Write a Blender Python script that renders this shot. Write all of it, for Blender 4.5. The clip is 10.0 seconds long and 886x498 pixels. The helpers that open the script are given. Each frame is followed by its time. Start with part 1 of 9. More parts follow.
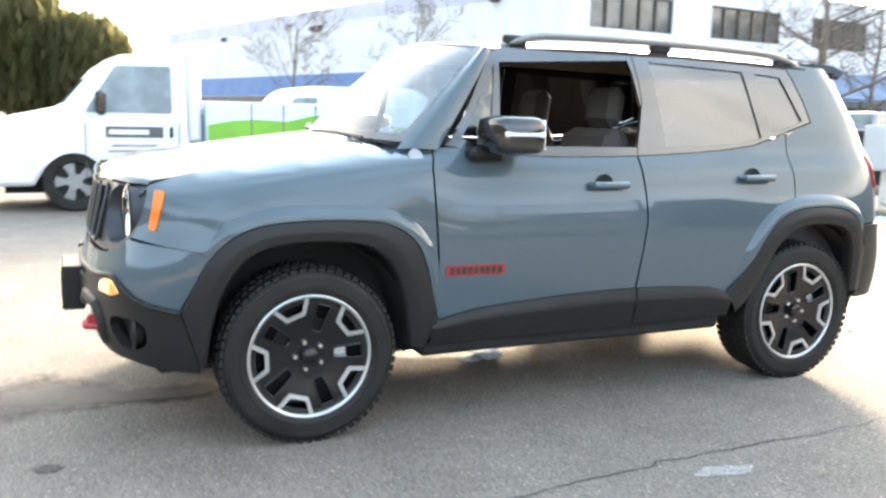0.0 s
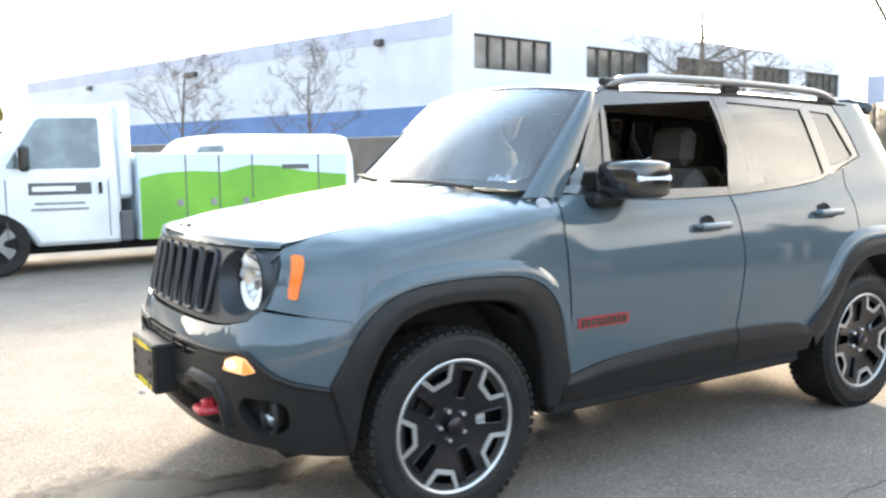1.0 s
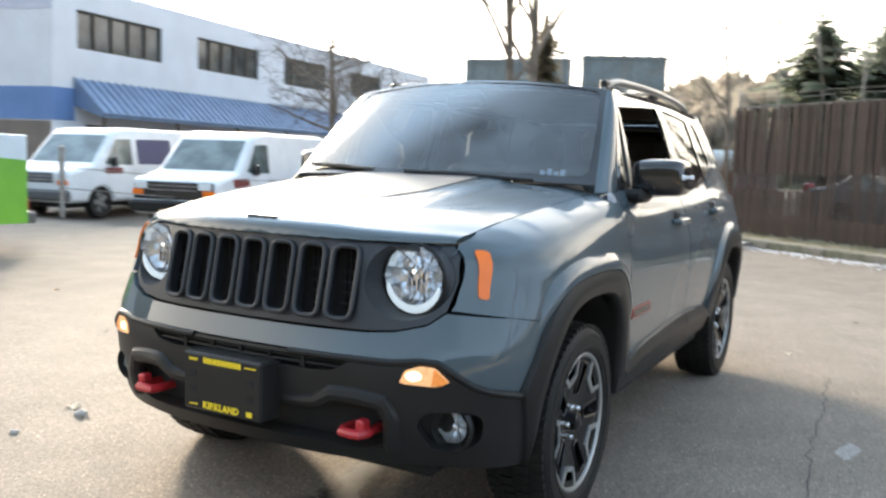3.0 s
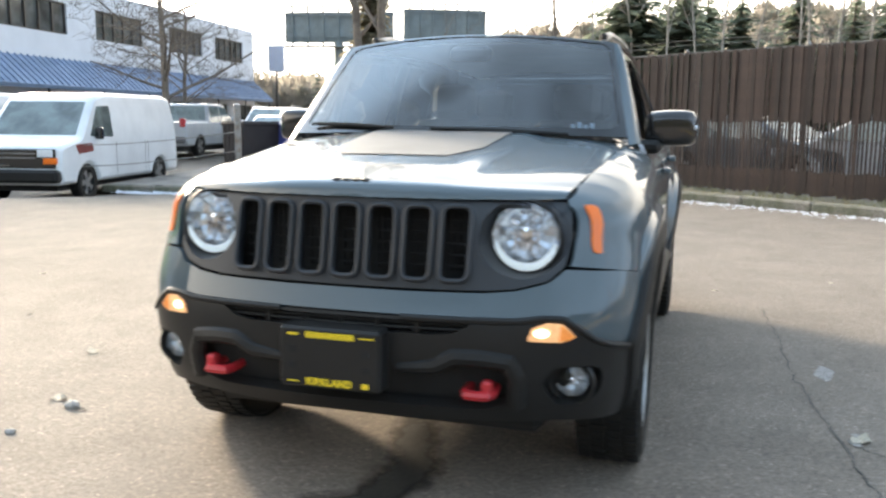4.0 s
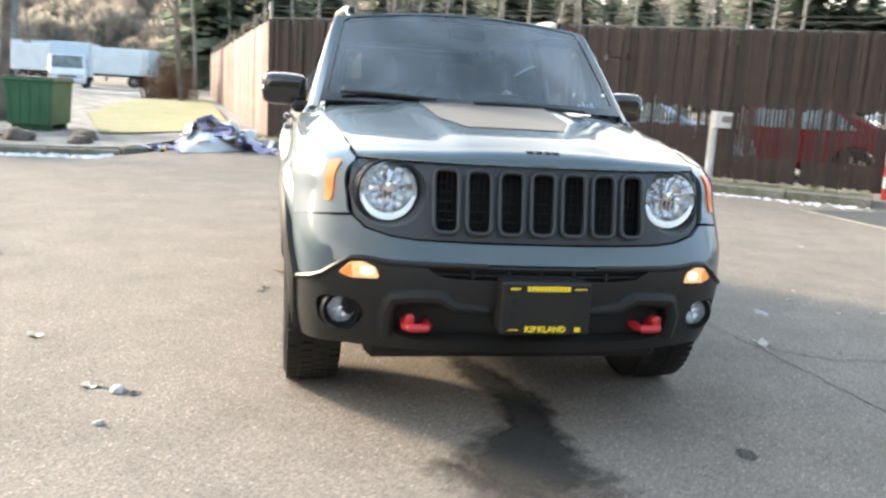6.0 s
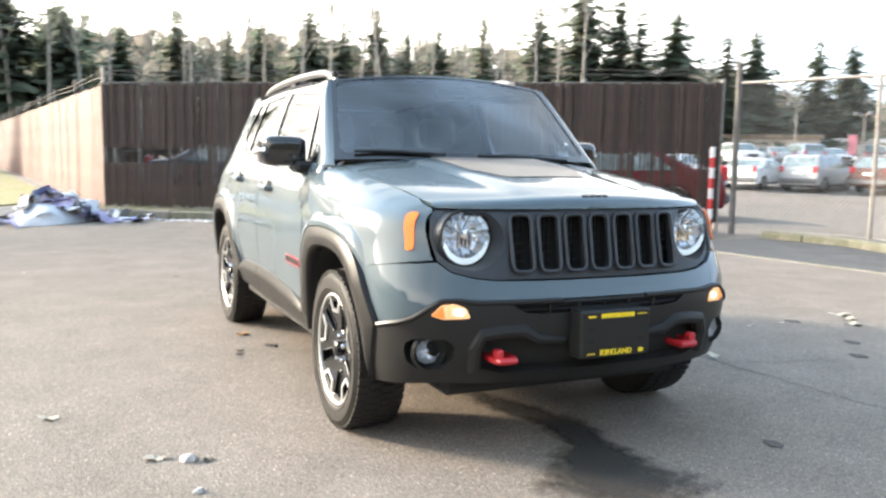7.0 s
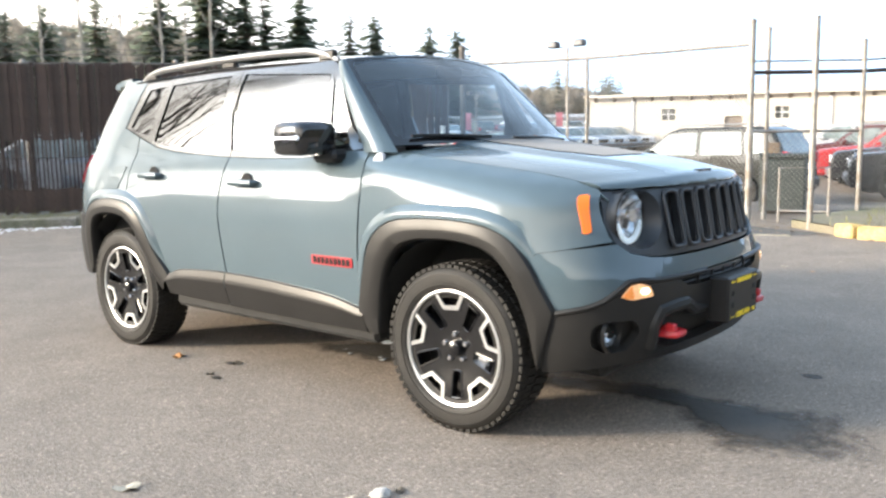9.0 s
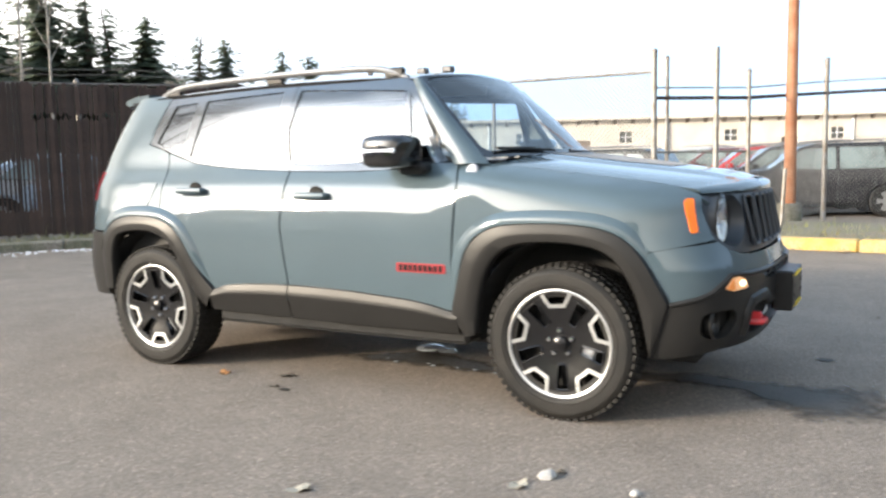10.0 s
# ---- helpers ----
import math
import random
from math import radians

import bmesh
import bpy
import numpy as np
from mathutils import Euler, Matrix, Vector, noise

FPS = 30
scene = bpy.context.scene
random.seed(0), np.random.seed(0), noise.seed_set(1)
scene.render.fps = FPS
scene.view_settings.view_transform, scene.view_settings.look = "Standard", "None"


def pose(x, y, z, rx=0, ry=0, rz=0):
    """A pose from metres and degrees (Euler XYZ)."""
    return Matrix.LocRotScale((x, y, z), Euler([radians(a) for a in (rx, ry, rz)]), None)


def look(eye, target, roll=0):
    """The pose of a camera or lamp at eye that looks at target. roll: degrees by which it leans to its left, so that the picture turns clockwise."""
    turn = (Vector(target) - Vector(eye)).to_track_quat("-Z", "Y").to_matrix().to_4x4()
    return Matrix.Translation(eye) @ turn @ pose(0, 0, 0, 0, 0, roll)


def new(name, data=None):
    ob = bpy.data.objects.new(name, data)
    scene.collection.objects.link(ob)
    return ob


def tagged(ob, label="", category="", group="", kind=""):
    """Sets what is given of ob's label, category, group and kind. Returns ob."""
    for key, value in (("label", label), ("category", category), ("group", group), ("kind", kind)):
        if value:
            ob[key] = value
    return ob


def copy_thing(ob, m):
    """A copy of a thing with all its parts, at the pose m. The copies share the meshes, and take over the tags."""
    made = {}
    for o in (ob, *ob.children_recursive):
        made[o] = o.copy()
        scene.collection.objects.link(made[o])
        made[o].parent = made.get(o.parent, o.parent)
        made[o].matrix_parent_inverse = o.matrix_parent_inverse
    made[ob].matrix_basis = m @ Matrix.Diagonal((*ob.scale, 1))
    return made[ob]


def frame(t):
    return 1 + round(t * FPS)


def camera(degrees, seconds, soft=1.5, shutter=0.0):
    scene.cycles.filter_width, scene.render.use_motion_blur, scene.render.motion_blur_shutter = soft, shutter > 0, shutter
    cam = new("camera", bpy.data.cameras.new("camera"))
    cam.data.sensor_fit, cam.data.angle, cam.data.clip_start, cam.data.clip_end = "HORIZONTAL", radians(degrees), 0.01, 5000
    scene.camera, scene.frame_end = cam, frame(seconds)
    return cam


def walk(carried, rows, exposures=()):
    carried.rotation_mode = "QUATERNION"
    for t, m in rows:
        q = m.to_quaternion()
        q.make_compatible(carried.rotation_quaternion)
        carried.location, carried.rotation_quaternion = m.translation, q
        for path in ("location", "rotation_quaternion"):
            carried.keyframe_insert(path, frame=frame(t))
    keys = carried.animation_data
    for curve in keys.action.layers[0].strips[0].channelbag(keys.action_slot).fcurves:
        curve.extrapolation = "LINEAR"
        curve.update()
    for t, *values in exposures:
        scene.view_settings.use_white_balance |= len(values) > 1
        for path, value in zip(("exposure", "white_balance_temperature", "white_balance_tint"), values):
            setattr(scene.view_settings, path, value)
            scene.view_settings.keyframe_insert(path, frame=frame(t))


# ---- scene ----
cam = camera(55.4, 10.0, 2.4, 0.45)
PATH = [
    (0, (2.128, 4.033, 1.303), (1.325, 2.228, 0.993), 1.4),
    (0.5, (2.525, 3.719, 1.295), (1.54, 1.993, 1.067), 0.0),
    (1, (2.93, 3.371, 1.322), (1.859, 1.696, 1.11), -0.5),
    (1.5, (3.309, 3.016, 1.309), (2.022, 1.511, 1.026), -0.2),
    (2, (3.621, 2.628, 1.306), (2.143, 1.293, 1.12), 0.1),
    (2.5, (3.956, 2.264, 1.29), (2.28, 1.185, 1.123), 2.5),
    (2.7, (4.031, 2.109, 1.281), (2.35, 1.039, 1.11), 2.5),
    (3.8, (4.394, 1.213, 1.256), (2.497, 0.669, 0.930), 0.3),
    (4, (4.443, 1.046, 1.255), (2.551, 0.472, 0.956), 0.5),
    (4.5, (4.590, 0.591, 1.264), (2.661, 0.141, 0.987), 1.8),
    (5, (4.912, 0.159, 1.307), (2.934, -0.004, 1.063), 2.9),
    (5.5, (4.985, -0.35, 1.292), (2.997, -0.244, 1.105), 1.1),
    (5.7, (4.929, -0.591, 1.289), (2.964, -0.358, 1.0), 2.5),
    (6.8, (4.921, -1.793, 1.233), (3.078, -1.062, 0.971), 1.2),
    (7, (4.867, -1.997, 1.232), (3.061, -1.167, 1.008), 1.0),
    (7.5, (4.638, -2.475, 1.235), (2.947, -1.438, 0.978), 1.5),
    (8, (4.305, -2.882, 1.245), (2.717, -1.695, 0.98), 1.1),
    (8.5, (3.933, -3.272, 1.26), (2.541, -1.859, 1.0), -0.0),
    (9, (3.468, -3.542, 1.233), (2.197, -2.02, 0.969), -1.0),
    (9.5, (3.057, -3.861, 1.234), (1.975, -2.2, 0.964), -2.2),
    (10, (2.673, -4.384, 1.193), (1.696, -2.651, 0.981), -1.2),
]
walk(cam, [(t, look(eye, target, roll)) for t, eye, target, roll in PATH],
     [(0, 2.45, 7650), (1.0, 2.25, 7450), (2.0, 1.84, 7450), (2.7, 1.56, 7450), (4.0, 1.52, 7500), (5.5, 1.72, 7450), (7.0, 1.72, 7100), (8.5, 1.54, 6950), (9.2, 1.26, 6900), (10, 1.0, 6950)])


# ---- world, sun ----

SUN_AZ = math.atan2(-0.654, -0.756)
SUN_EL = radians(15)
world = bpy.data.worlds.new("winter_sky")
scene.world = world
world.use_nodes = True
wn, wl = world.node_tree.nodes, world.node_tree.links
sky = wn.new("ShaderNodeTexSky")
sky.sky_type, sky.sun_disc = "NISHITA", False
sky.sun_elevation, sky.sun_rotation = SUN_EL, SUN_AZ
sky.air_density, sky.dust_density, sky.ozone_density = 1.2, 3.0, 1.0
w_co = wn.new("ShaderNodeTexCoord")
w_map = wn.new("ShaderNodeMapping")
w_map.inputs["Scale"].default_value = (1.0, 1.0, 1.6)
w_noise = wn.new("ShaderNodeTexNoise")
w_noise.inputs["Scale"].default_value = 1.7
w_noise.inputs["Detail"].default_value = 3
w_noise.inputs["Roughness"].default_value = 0.6
w_ramp = wn.new("ShaderNodeValToRGB")
w_ramp.color_ramp.elements[0].position = 0.26
w_ramp.color_ramp.elements[1].position = 0.78
w_mix = wn.new("ShaderNodeMix")
w_mix.data_type = "RGBA"
# hazy veil, brighter towards the low sun
w_dot = wn.new("ShaderNodeVectorMath")
w_dot.operation = "DOT_PRODUCT"
w_dot.inputs[1].default_value = (math.sin(SUN_AZ) * math.cos(SUN_EL), math.cos(SUN_AZ) * math.cos(SUN_EL), math.sin(SUN_EL))
w_glow = wn.new("ShaderNodeMapRange")
w_glow.interpolation_type = "SMOOTHERSTEP"
w_glow.inputs["From Min"].default_value, w_glow.inputs["From Max"].default_value = -0.35, 1.0
w_glow.inputs["To Min"].default_value, w_glow.inputs["To Max"].default_value = 9.0, 14.5
w_halo = wn.new("ShaderNodeMapRange")
w_halo.interpolation_type = "SMOOTHERSTEP"
w_halo.inputs["From Min"].default_value, w_halo.inputs["From Max"].default_value = 0.90, 1.0
w_halo.inputs["To Min"].default_value, w_halo.inputs["To Max"].default_value = 0.0, 60.0
w_sum = wn.new("ShaderNodeMath")
w_veil = wn.new("ShaderNodeVectorMath")
w_veil.operation = "SCALE"
# the veil thins and turns blue overhead
w_sep = wn.new("ShaderNodeSeparateXYZ")
w_high = wn.new("ShaderNodeMapRange")
w_high.interpolation_type = "SMOOTHSTEP"
w_high.inputs["From Min"].default_value, w_high.inputs["From Max"].default_value = 0.34, 0.78
w_tint = wn.new("ShaderNodeMix")
w_tint.data_type = "RGBA"
w_tint.inputs["A"].default_value, w_tint.inputs["B"].default_value = (1.0, 0.975, 0.94, 1), (0.44, 0.67, 1.0, 1)
wl.new(w_co.outputs["Generated"], w_map.inputs["Vector"])
wl.new(w_map.outputs["Vector"], w_noise.inputs["Vector"])
wl.new(w_noise.outputs["Fac"], w_ramp.inputs["Fac"])
wl.new(sky.outputs["Color"], w_mix.inputs["A"])
w_norm = wn.new("ShaderNodeVectorMath")
w_norm.operation = "NORMALIZE"
wl.new(w_co.outputs["Generated"], w_norm.inputs[0])
wl.new(w_norm.outputs["Vector"], w_dot.inputs[0])
wl.new(w_dot.outputs["Value"], w_glow.inputs["Value"])
wl.new(w_dot.outputs["Value"], w_halo.inputs["Value"])
wl.new(w_glow.outputs["Result"], w_sum.inputs[0])
wl.new(w_halo.outputs["Result"], w_sum.inputs[1])
wl.new(w_norm.outputs["Vector"], w_sep.inputs["Vector"])
wl.new(w_sep.outputs["Z"], w_high.inputs["Value"])
# a closed veil near the horizon, broken clouds above
w_low = wn.new("ShaderNodeMapRange")
w_low.interpolation_type = "SMOOTHSTEP"
w_low.inputs["From Min"].default_value, w_low.inputs["From Max"].default_value = 0.22, 0.50
w_low.inputs["To Min"].default_value, w_low.inputs["To Max"].default_value = 1.0, 0.0
w_cover = wn.new("ShaderNodeMath")
w_cover.operation = "MAXIMUM"
wl.new(w_sep.outputs["Z"], w_low.inputs["Value"])
w_near = wn.new("ShaderNodeMapRange")
w_near.interpolation_type = "SMOOTHSTEP"
w_near.inputs["From Min"].default_value, w_near.inputs["From Max"].default_value = 0.45, 0.80
w_shut = wn.new("ShaderNodeMath")
w_shut.operation = "MAXIMUM"
wl.new(w_dot.outputs["Value"], w_near.inputs["Value"])
wl.new(w_near.outputs["Result"], w_shut.inputs[0])
wl.new(w_low.outputs["Result"], w_shut.inputs[1])
wl.new(w_shut.outputs["Value"], w_cover.inputs[0])
wl.new(w_ramp.outputs["Color"], w_cover.inputs[1])
wl.new(w_cover.outputs["Value"], w_mix.inputs["Factor"])
# open blue sky on the side away from the sun
w_side = wn.new("ShaderNodeMapRange")
w_side.interpolation_type = "SMOOTHSTEP"
w_side.inputs["From Min"].default_value, w_side.inputs["From Max"].default_value = 0.30, -0.40
w_side.inputs["To Max"].default_value = 0.95
w_max = wn.new("ShaderNodeMath")
w_max.operation = "MAXIMUM"
wl.new(w_dot.outputs["Value"], w_side.inputs["Value"])
wl.new(w_high.outputs["Result"], w_max.inputs[0])
wl.new(w_side.outputs["Result"], w_max.inputs[1])
wl.new(w_max.outputs["Value"], w_tint.inputs["Factor"])
wl.new(w_tint.outputs["Result"], w_veil.inputs[0])
wl.new(w_sum.outputs["Value"], w_veil.inputs["Scale"])
wl.new(w_veil.outputs["Vector"], w_mix.inputs["B"])
bg = wn["Background"]
bg.inputs["Strength"].default_value = 0.12
wl.new(w_mix.outputs["Result"], bg.inputs["Color"])

sun_dir = Vector((math.sin(SUN_AZ) * math.cos(SUN_EL), math.cos(SUN_AZ) * math.cos(SUN_EL), math.sin(SUN_EL)))
sun = new("sun", bpy.data.lights.new("sun", "SUN"))
sun.data.energy, sun.data.angle, sun.data.color = 4.0, radians(7.0), (1.0, 0.88, 0.72)
sun.matrix_world = look(sun_dir * 60, (0, 0, 0))


# ---- materials ----
def mat(name, c, rough=0.5, metal=0.0, var=0.12, scale=5.0, fine=90.0, bump=0.05, coat=0.0, spec=0.5, hue=None, obj=0.0, emit=None, coat_ior=1.5, coat_rough=0.03, sheen=0.0):
    """A surface with grain at two scales; hue: a second colour mixed in by the coarse noise; obj: variation from piece to piece."""
    m = bpy.data.materials.new(name)
    m.use_nodes = True
    n, l = m.node_tree.nodes, m.node_tree.links
    b = n["Principled BSDF"]
    co = n.new("ShaderNodeTexCoord")
    n1, n2 = n.new("ShaderNodeTexNoise"), n.new("ShaderNodeTexNoise")
    n1.inputs["Scale"].default_value, n2.inputs["Scale"].default_value = scale, fine
    n1.inputs["Detail"].default_value, n2.inputs["Detail"].default_value = 5, 3
    for k in (n1, n2):
        l.new(co.outputs["Object"], k.inputs["Vector"])
    mix = n.new("ShaderNodeMix")
    mix.data_type = "RGBA"
    h = hue or tuple(max(0.0, x * (1 - 1.6 * var)) for x in c)
    mix.inputs["A"].default_value, mix.inputs["B"].default_value = (*c, 1), (*h, 1)
    r1 = n.new("ShaderNodeMapRange")
    r1.inputs["From Min"].default_value, r1.inputs["From Max"].default_value = 0.36, 0.66
    l.new(n1.outputs["Fac"], r1.inputs["Value"])
    l.new(r1.outputs["Result"], mix.inputs["Factor"])
    hsv = n.new("ShaderNodeHueSaturation")
    r2 = n.new("ShaderNodeMapRange")
    r2.inputs["From Min"].default_value, r2.inputs["From Max"].default_value = 0.3, 0.7
    r2.inputs["To Min"].default_value, r2.inputs["To Max"].default_value = 1 - var, 1 + var
    l.new(n2.outputs["Fac"], r2.inputs["Value"])
    l.new(mix.outputs["Result"], hsv.inputs["Color"])
    value = r2.outputs["Result"]
    if obj:
        info, r3, mul = n.new("ShaderNodeObjectInfo"), n.new("ShaderNodeMapRange"), n.new("ShaderNodeMath")
        r3.inputs["To Min"].default_value, r3.inputs["To Max"].default_value = 1 - obj, 1 + obj
        mul.operation = "MULTIPLY"
        l.new(info.outputs["Random"], r3.inputs["Value"])
        l.new(r3.outputs["Result"], mul.inputs[0])
        l.new(value, mul.inputs[1])
        value = mul.outputs["Value"]
    l.new(value, hsv.inputs["Value"])
    l.new(hsv.outputs["Color"], b.inputs["Base Color"])
    r4 = n.new("ShaderNodeMapRange")
    r4.inputs["To Min"].default_value, r4.inputs["To Max"].default_value = max(0.02, rough * 0.85), min(1.0, rough * 1.15)
    l.new(n1.outputs["Fac"], r4.inputs["Value"])
    l.new(r4.outputs["Result"], b.inputs["Roughness"])
    b.inputs["Metallic"].default_value = metal
    b.inputs["Specular IOR Level"].default_value = spec
    b.inputs["Coat Weight"].default_value = coat
    b.inputs["Coat Roughness"].default_value = coat_rough
    b.inputs["Sheen Weight"].default_value, b.inputs["Sheen Roughness"].default_value = sheen, 0.35
    b.inputs["Coat IOR"].default_value = coat_ior
    if bump:
        bp = n.new("ShaderNodeBump")
        bp.inputs["Strength"].default_value, bp.inputs["Distance"].default_value = bump, 0.01
        l.new(n2.outputs["Fac"], bp.inputs["Height"])
        l.new(bp.outputs["Normal"], b.inputs["Normal"])
    if emit:
        b.inputs["Emission Color"].default_value, b.inputs["Emission Strength"].default_value = (*emit[0], 1), emit[1]
    return m


def glass_mat(name, tint, ior=1.5):
    m = bpy.data.materials.new(name)
    m.use_nodes = True
    n, l = m.node_tree.nodes, m.node_tree.links
    n.remove(n["Principled BSDF"])
    fr, tr, gl, mx = n.new("ShaderNodeFresnel"), n.new("ShaderNodeBsdfTransparent"), n.new("ShaderNodeBsdfGlossy"), n.new("ShaderNodeMixShader")
    fr.inputs["IOR"].default_value = ior
    tr.inputs["Color"].default_value = (*tint, 1)
    gl.inputs["Roughness"].default_value = 0.01
    l.new(fr.outputs["Fac"], mx.inputs["Fac"])
    l.new(tr.outputs["BSDF"], mx.inputs[1])
    l.new(gl.outputs["BSDF"], mx.inputs[2])
    l.new(mx.outputs["Shader"], n["Material Output"].inputs["Surface"])
    return m


def leaf_mat(name, c, hue, scale, fine):
    """Leaves and needles that let some light through."""
    m = mat(name, c, 0.9, var=0.3, scale=scale, fine=fine, bump=0.0, hue=hue, spec=0.1)
    n, l = m.node_tree.nodes, m.node_tree.links
    tr, mx = n.new("ShaderNodeBsdfTranslucent"), n.new("ShaderNodeMixShader")
    src = n["Principled BSDF"].inputs["Base Color"].links[0].from_socket
    l.new(src, tr.inputs["Color"])
    mx.inputs["Fac"].default_value = 0.65
    l.new(n["Principled BSDF"].outputs["BSDF"], mx.inputs[1])
    l.new(tr.outputs["BSDF"], mx.inputs[2])
    l.new(mx.outputs["Shader"], n["Material Output"].inputs["Surface"])
    return m


def asphalt_mat(name, c, wet=False):
    m = bpy.data.materials.new(name)
    m.use_nodes = True
    n, l = m.node_tree.nodes, m.node_tree.links
    b = n["Principled BSDF"]
    co = n.new("ShaderNodeTexCoord")
    big, mid, grit = (n.new("ShaderNodeTexNoise") for _ in range(3))
    stone = n.new("ShaderNodeTexVoronoi")
    for k, s, d in ((big, 0.22, 6), (mid, 2.4, 6), (grit, 70, 2)):
        k.inputs["Scale"].default_value, k.inputs["Detail"].default_value = s, d
        l.new(co.outputs["Object"], k.inputs["Vector"])
    stone.inputs["Scale"].default_value = 150
    chip, chip_sep, chip_on, chip_near, chip_mul, chip_add = n.new("ShaderNodeTexVoronoi"), n.new("ShaderNodeSeparateColor"), n.new("ShaderNodeMapRange"), n.new("ShaderNodeMapRange"), n.new("ShaderNodeMath"), n.new("ShaderNodeMath")
    chip.inputs["Scale"].default_value = 62
    l.new(co.outputs["Object"], chip.inputs["Vector"])
    l.new(chip.outputs["Color"], chip_sep.inputs["Color"])
    l.new(chip_sep.outputs["Green"], chip_on.inputs["Value"])
    chip_on.inputs["From Min"].default_value, chip_on.inputs["From Max"].default_value = 0.80, 0.86
    l.new(chip.outputs["Distance"], chip_near.inputs["Value"])
    chip_near.inputs["From Min"].default_value, chip_near.inputs["From Max"].default_value = 0.36, 0.22
    chip_mul.operation = "MULTIPLY"
    l.new(chip_on.outputs["Result"], chip_mul.inputs[0])
    l.new(chip_near.outputs["Result"], chip_mul.inputs[1])
    l.new(co.outputs["Object"], stone.inputs["Vector"])
    mix = n.new("ShaderNodeMix")
    mix.data_type = "RGBA"
    mix.inputs["A"].default_value = (*[x * 0.86 for x in c], 1)
    mix.inputs["B"].default_value = (*[x * 1.12 for x in c], 1)
    add = n.new("ShaderNodeMath")
    add.operation = "ADD"
    l.new(big.outputs["Fac"], add.inputs[0])
    l.new(mid.outputs["Fac"], add.inputs[1])
    rr = n.new("ShaderNodeMapRange")
    rr.inputs["From Min"].default_value, rr.inputs["From Max"].default_value = 0.75, 1.25
    l.new(add.outputs["Value"], rr.inputs["Value"])
    l.new(rr.outputs["Result"], mix.inputs["Factor"])
    hsv = n.new("ShaderNodeHueSaturation")
    r2 = n.new("ShaderNodeMapRange")
    r2.inputs["From Min"].default_value, r2.inputs["From Max"].default_value = 0.0, 1.0
    r2.inputs["To Min"].default_value, r2.inputs["To Max"].default_value = 0.66, 1.36
    sep = n.new("ShaderNodeSeparateColor")
    l.new(stone.outputs["Color"], sep.inputs["Color"])
    l.new(sep.outputs["Red"], r2.inputs["Value"])
    l.new(mix.outputs["Result"], hsv.inputs["Color"])
    l.new(r2.outputs["Result"], chip_add.inputs[0])
    l.new(chip_mul.outputs["Value"], chip_add.inputs[1])
    l.new(chip_add.outputs["Value"], hsv.inputs["Value"])
    l.new(hsv.outputs["Color"], b.inputs["Base Color"])
    b.inputs["Roughness"].default_value = 0.22 if wet else 0.85
    b.inputs["Specular IOR Level"].default_value = 0.5 if wet else 0.10
    bp = n.new("ShaderNodeBump")
    bp.inputs["Strength"].default_value, bp.inputs["Distance"].default_value = (0.25 if wet else 0.45), 0.006
    sm = n.new("ShaderNodeMath")
    sm.operation = "ADD"
    l.new(stone.outputs["Distance"], sm.inputs[0])
    l.new(grit.outputs["Fac"], sm.inputs[1])
    l.new(sm.outputs["Value"], bp.inputs["Height"])
    l.new(bp.outputs["Normal"], b.inputs["Normal"])
    return m


M_ASPHALT = asphalt_mat("asphalt", (0.195, 0.166, 0.139))
M_ASPHALT_DARK = asphalt_mat("asphalt_dark", (0.11, 0.105, 0.10))
M_KERB_OLD = mat("mossy_kerb", (0.20, 0.18, 0.15), 0.95, var=0.35, scale=5, fine=50, bump=0.4, hue=(0.12, 0.12, 0.08))
M_YELLOW_PAINT = mat("kerb_yellow", (0.46, 0.30, 0.06), 0.75, var=0.25, scale=7, fine=60, bump=0.3, hue=(0.36, 0.28, 0.16))
M_GRASS = mat("winter_grass", (0.16, 0.17, 0.06), 0.95, var=0.35, scale=1.2, fine=40, bump=0.6, hue=(0.22, 0.18, 0.10))
M_VERGE = mat("verge_soil", (0.17, 0.145, 0.105), 0.95, var=0.3, scale=1.5, fine=45, bump=0.6, hue=(0.15, 0.145, 0.085))
M_GRAVEL = mat("gravel", (0.24, 0.22, 0.20), 0.95, var=0.3, scale=2.0, fine=60, bump=0.6)
M_SNOW = mat("old_snow", (0.66, 0.68, 0.72), 0.75, var=0.1, scale=6, bump=0.3)
M_SLAT = mat("slat_brown", (0.044, 0.024, 0.018), 0.6, var=0.25, scale=3, fine=60, bump=0.15, obj=0.35)
M_SLAT_RED = mat("slat_red", (0.085, 0.028, 0.020), 0.65, var=0.2, scale=2, fine=50, bump=0.15, obj=0.2)
M_NET = mat("dull_wire", (0.25, 0.245, 0.235), 0.7, var=0.2, bump=0.0, spec=0.3)
M_POST_DULL = mat("dull_rail", (0.15, 0.14, 0.13), 0.7, var=0.2, bump=0.05, spec=0.3)
M_GALV = mat("galvanised", (0.30, 0.295, 0.285), 0.55, metal=0.55, var=0.2, scale=8, bump=0.08, hue=(0.24, 0.20, 0.165))
M_WIRE_OLD = mat("rusty_wire", (0.07, 0.055, 0.05), 0.7, metal=0.3, var=0.2, bump=0.0)
M_RUST = mat("rust_paint", (0.34, 0.13, 0.06), 0.7, var=0.25, scale=4, bump=0.2, hue=(0.42, 0.22, 0.13))
M_WOOD_POST = mat("weathered_wood", (0.26, 0.19, 0.13), 0.85, var=0.25, scale=5, bump=0.3)

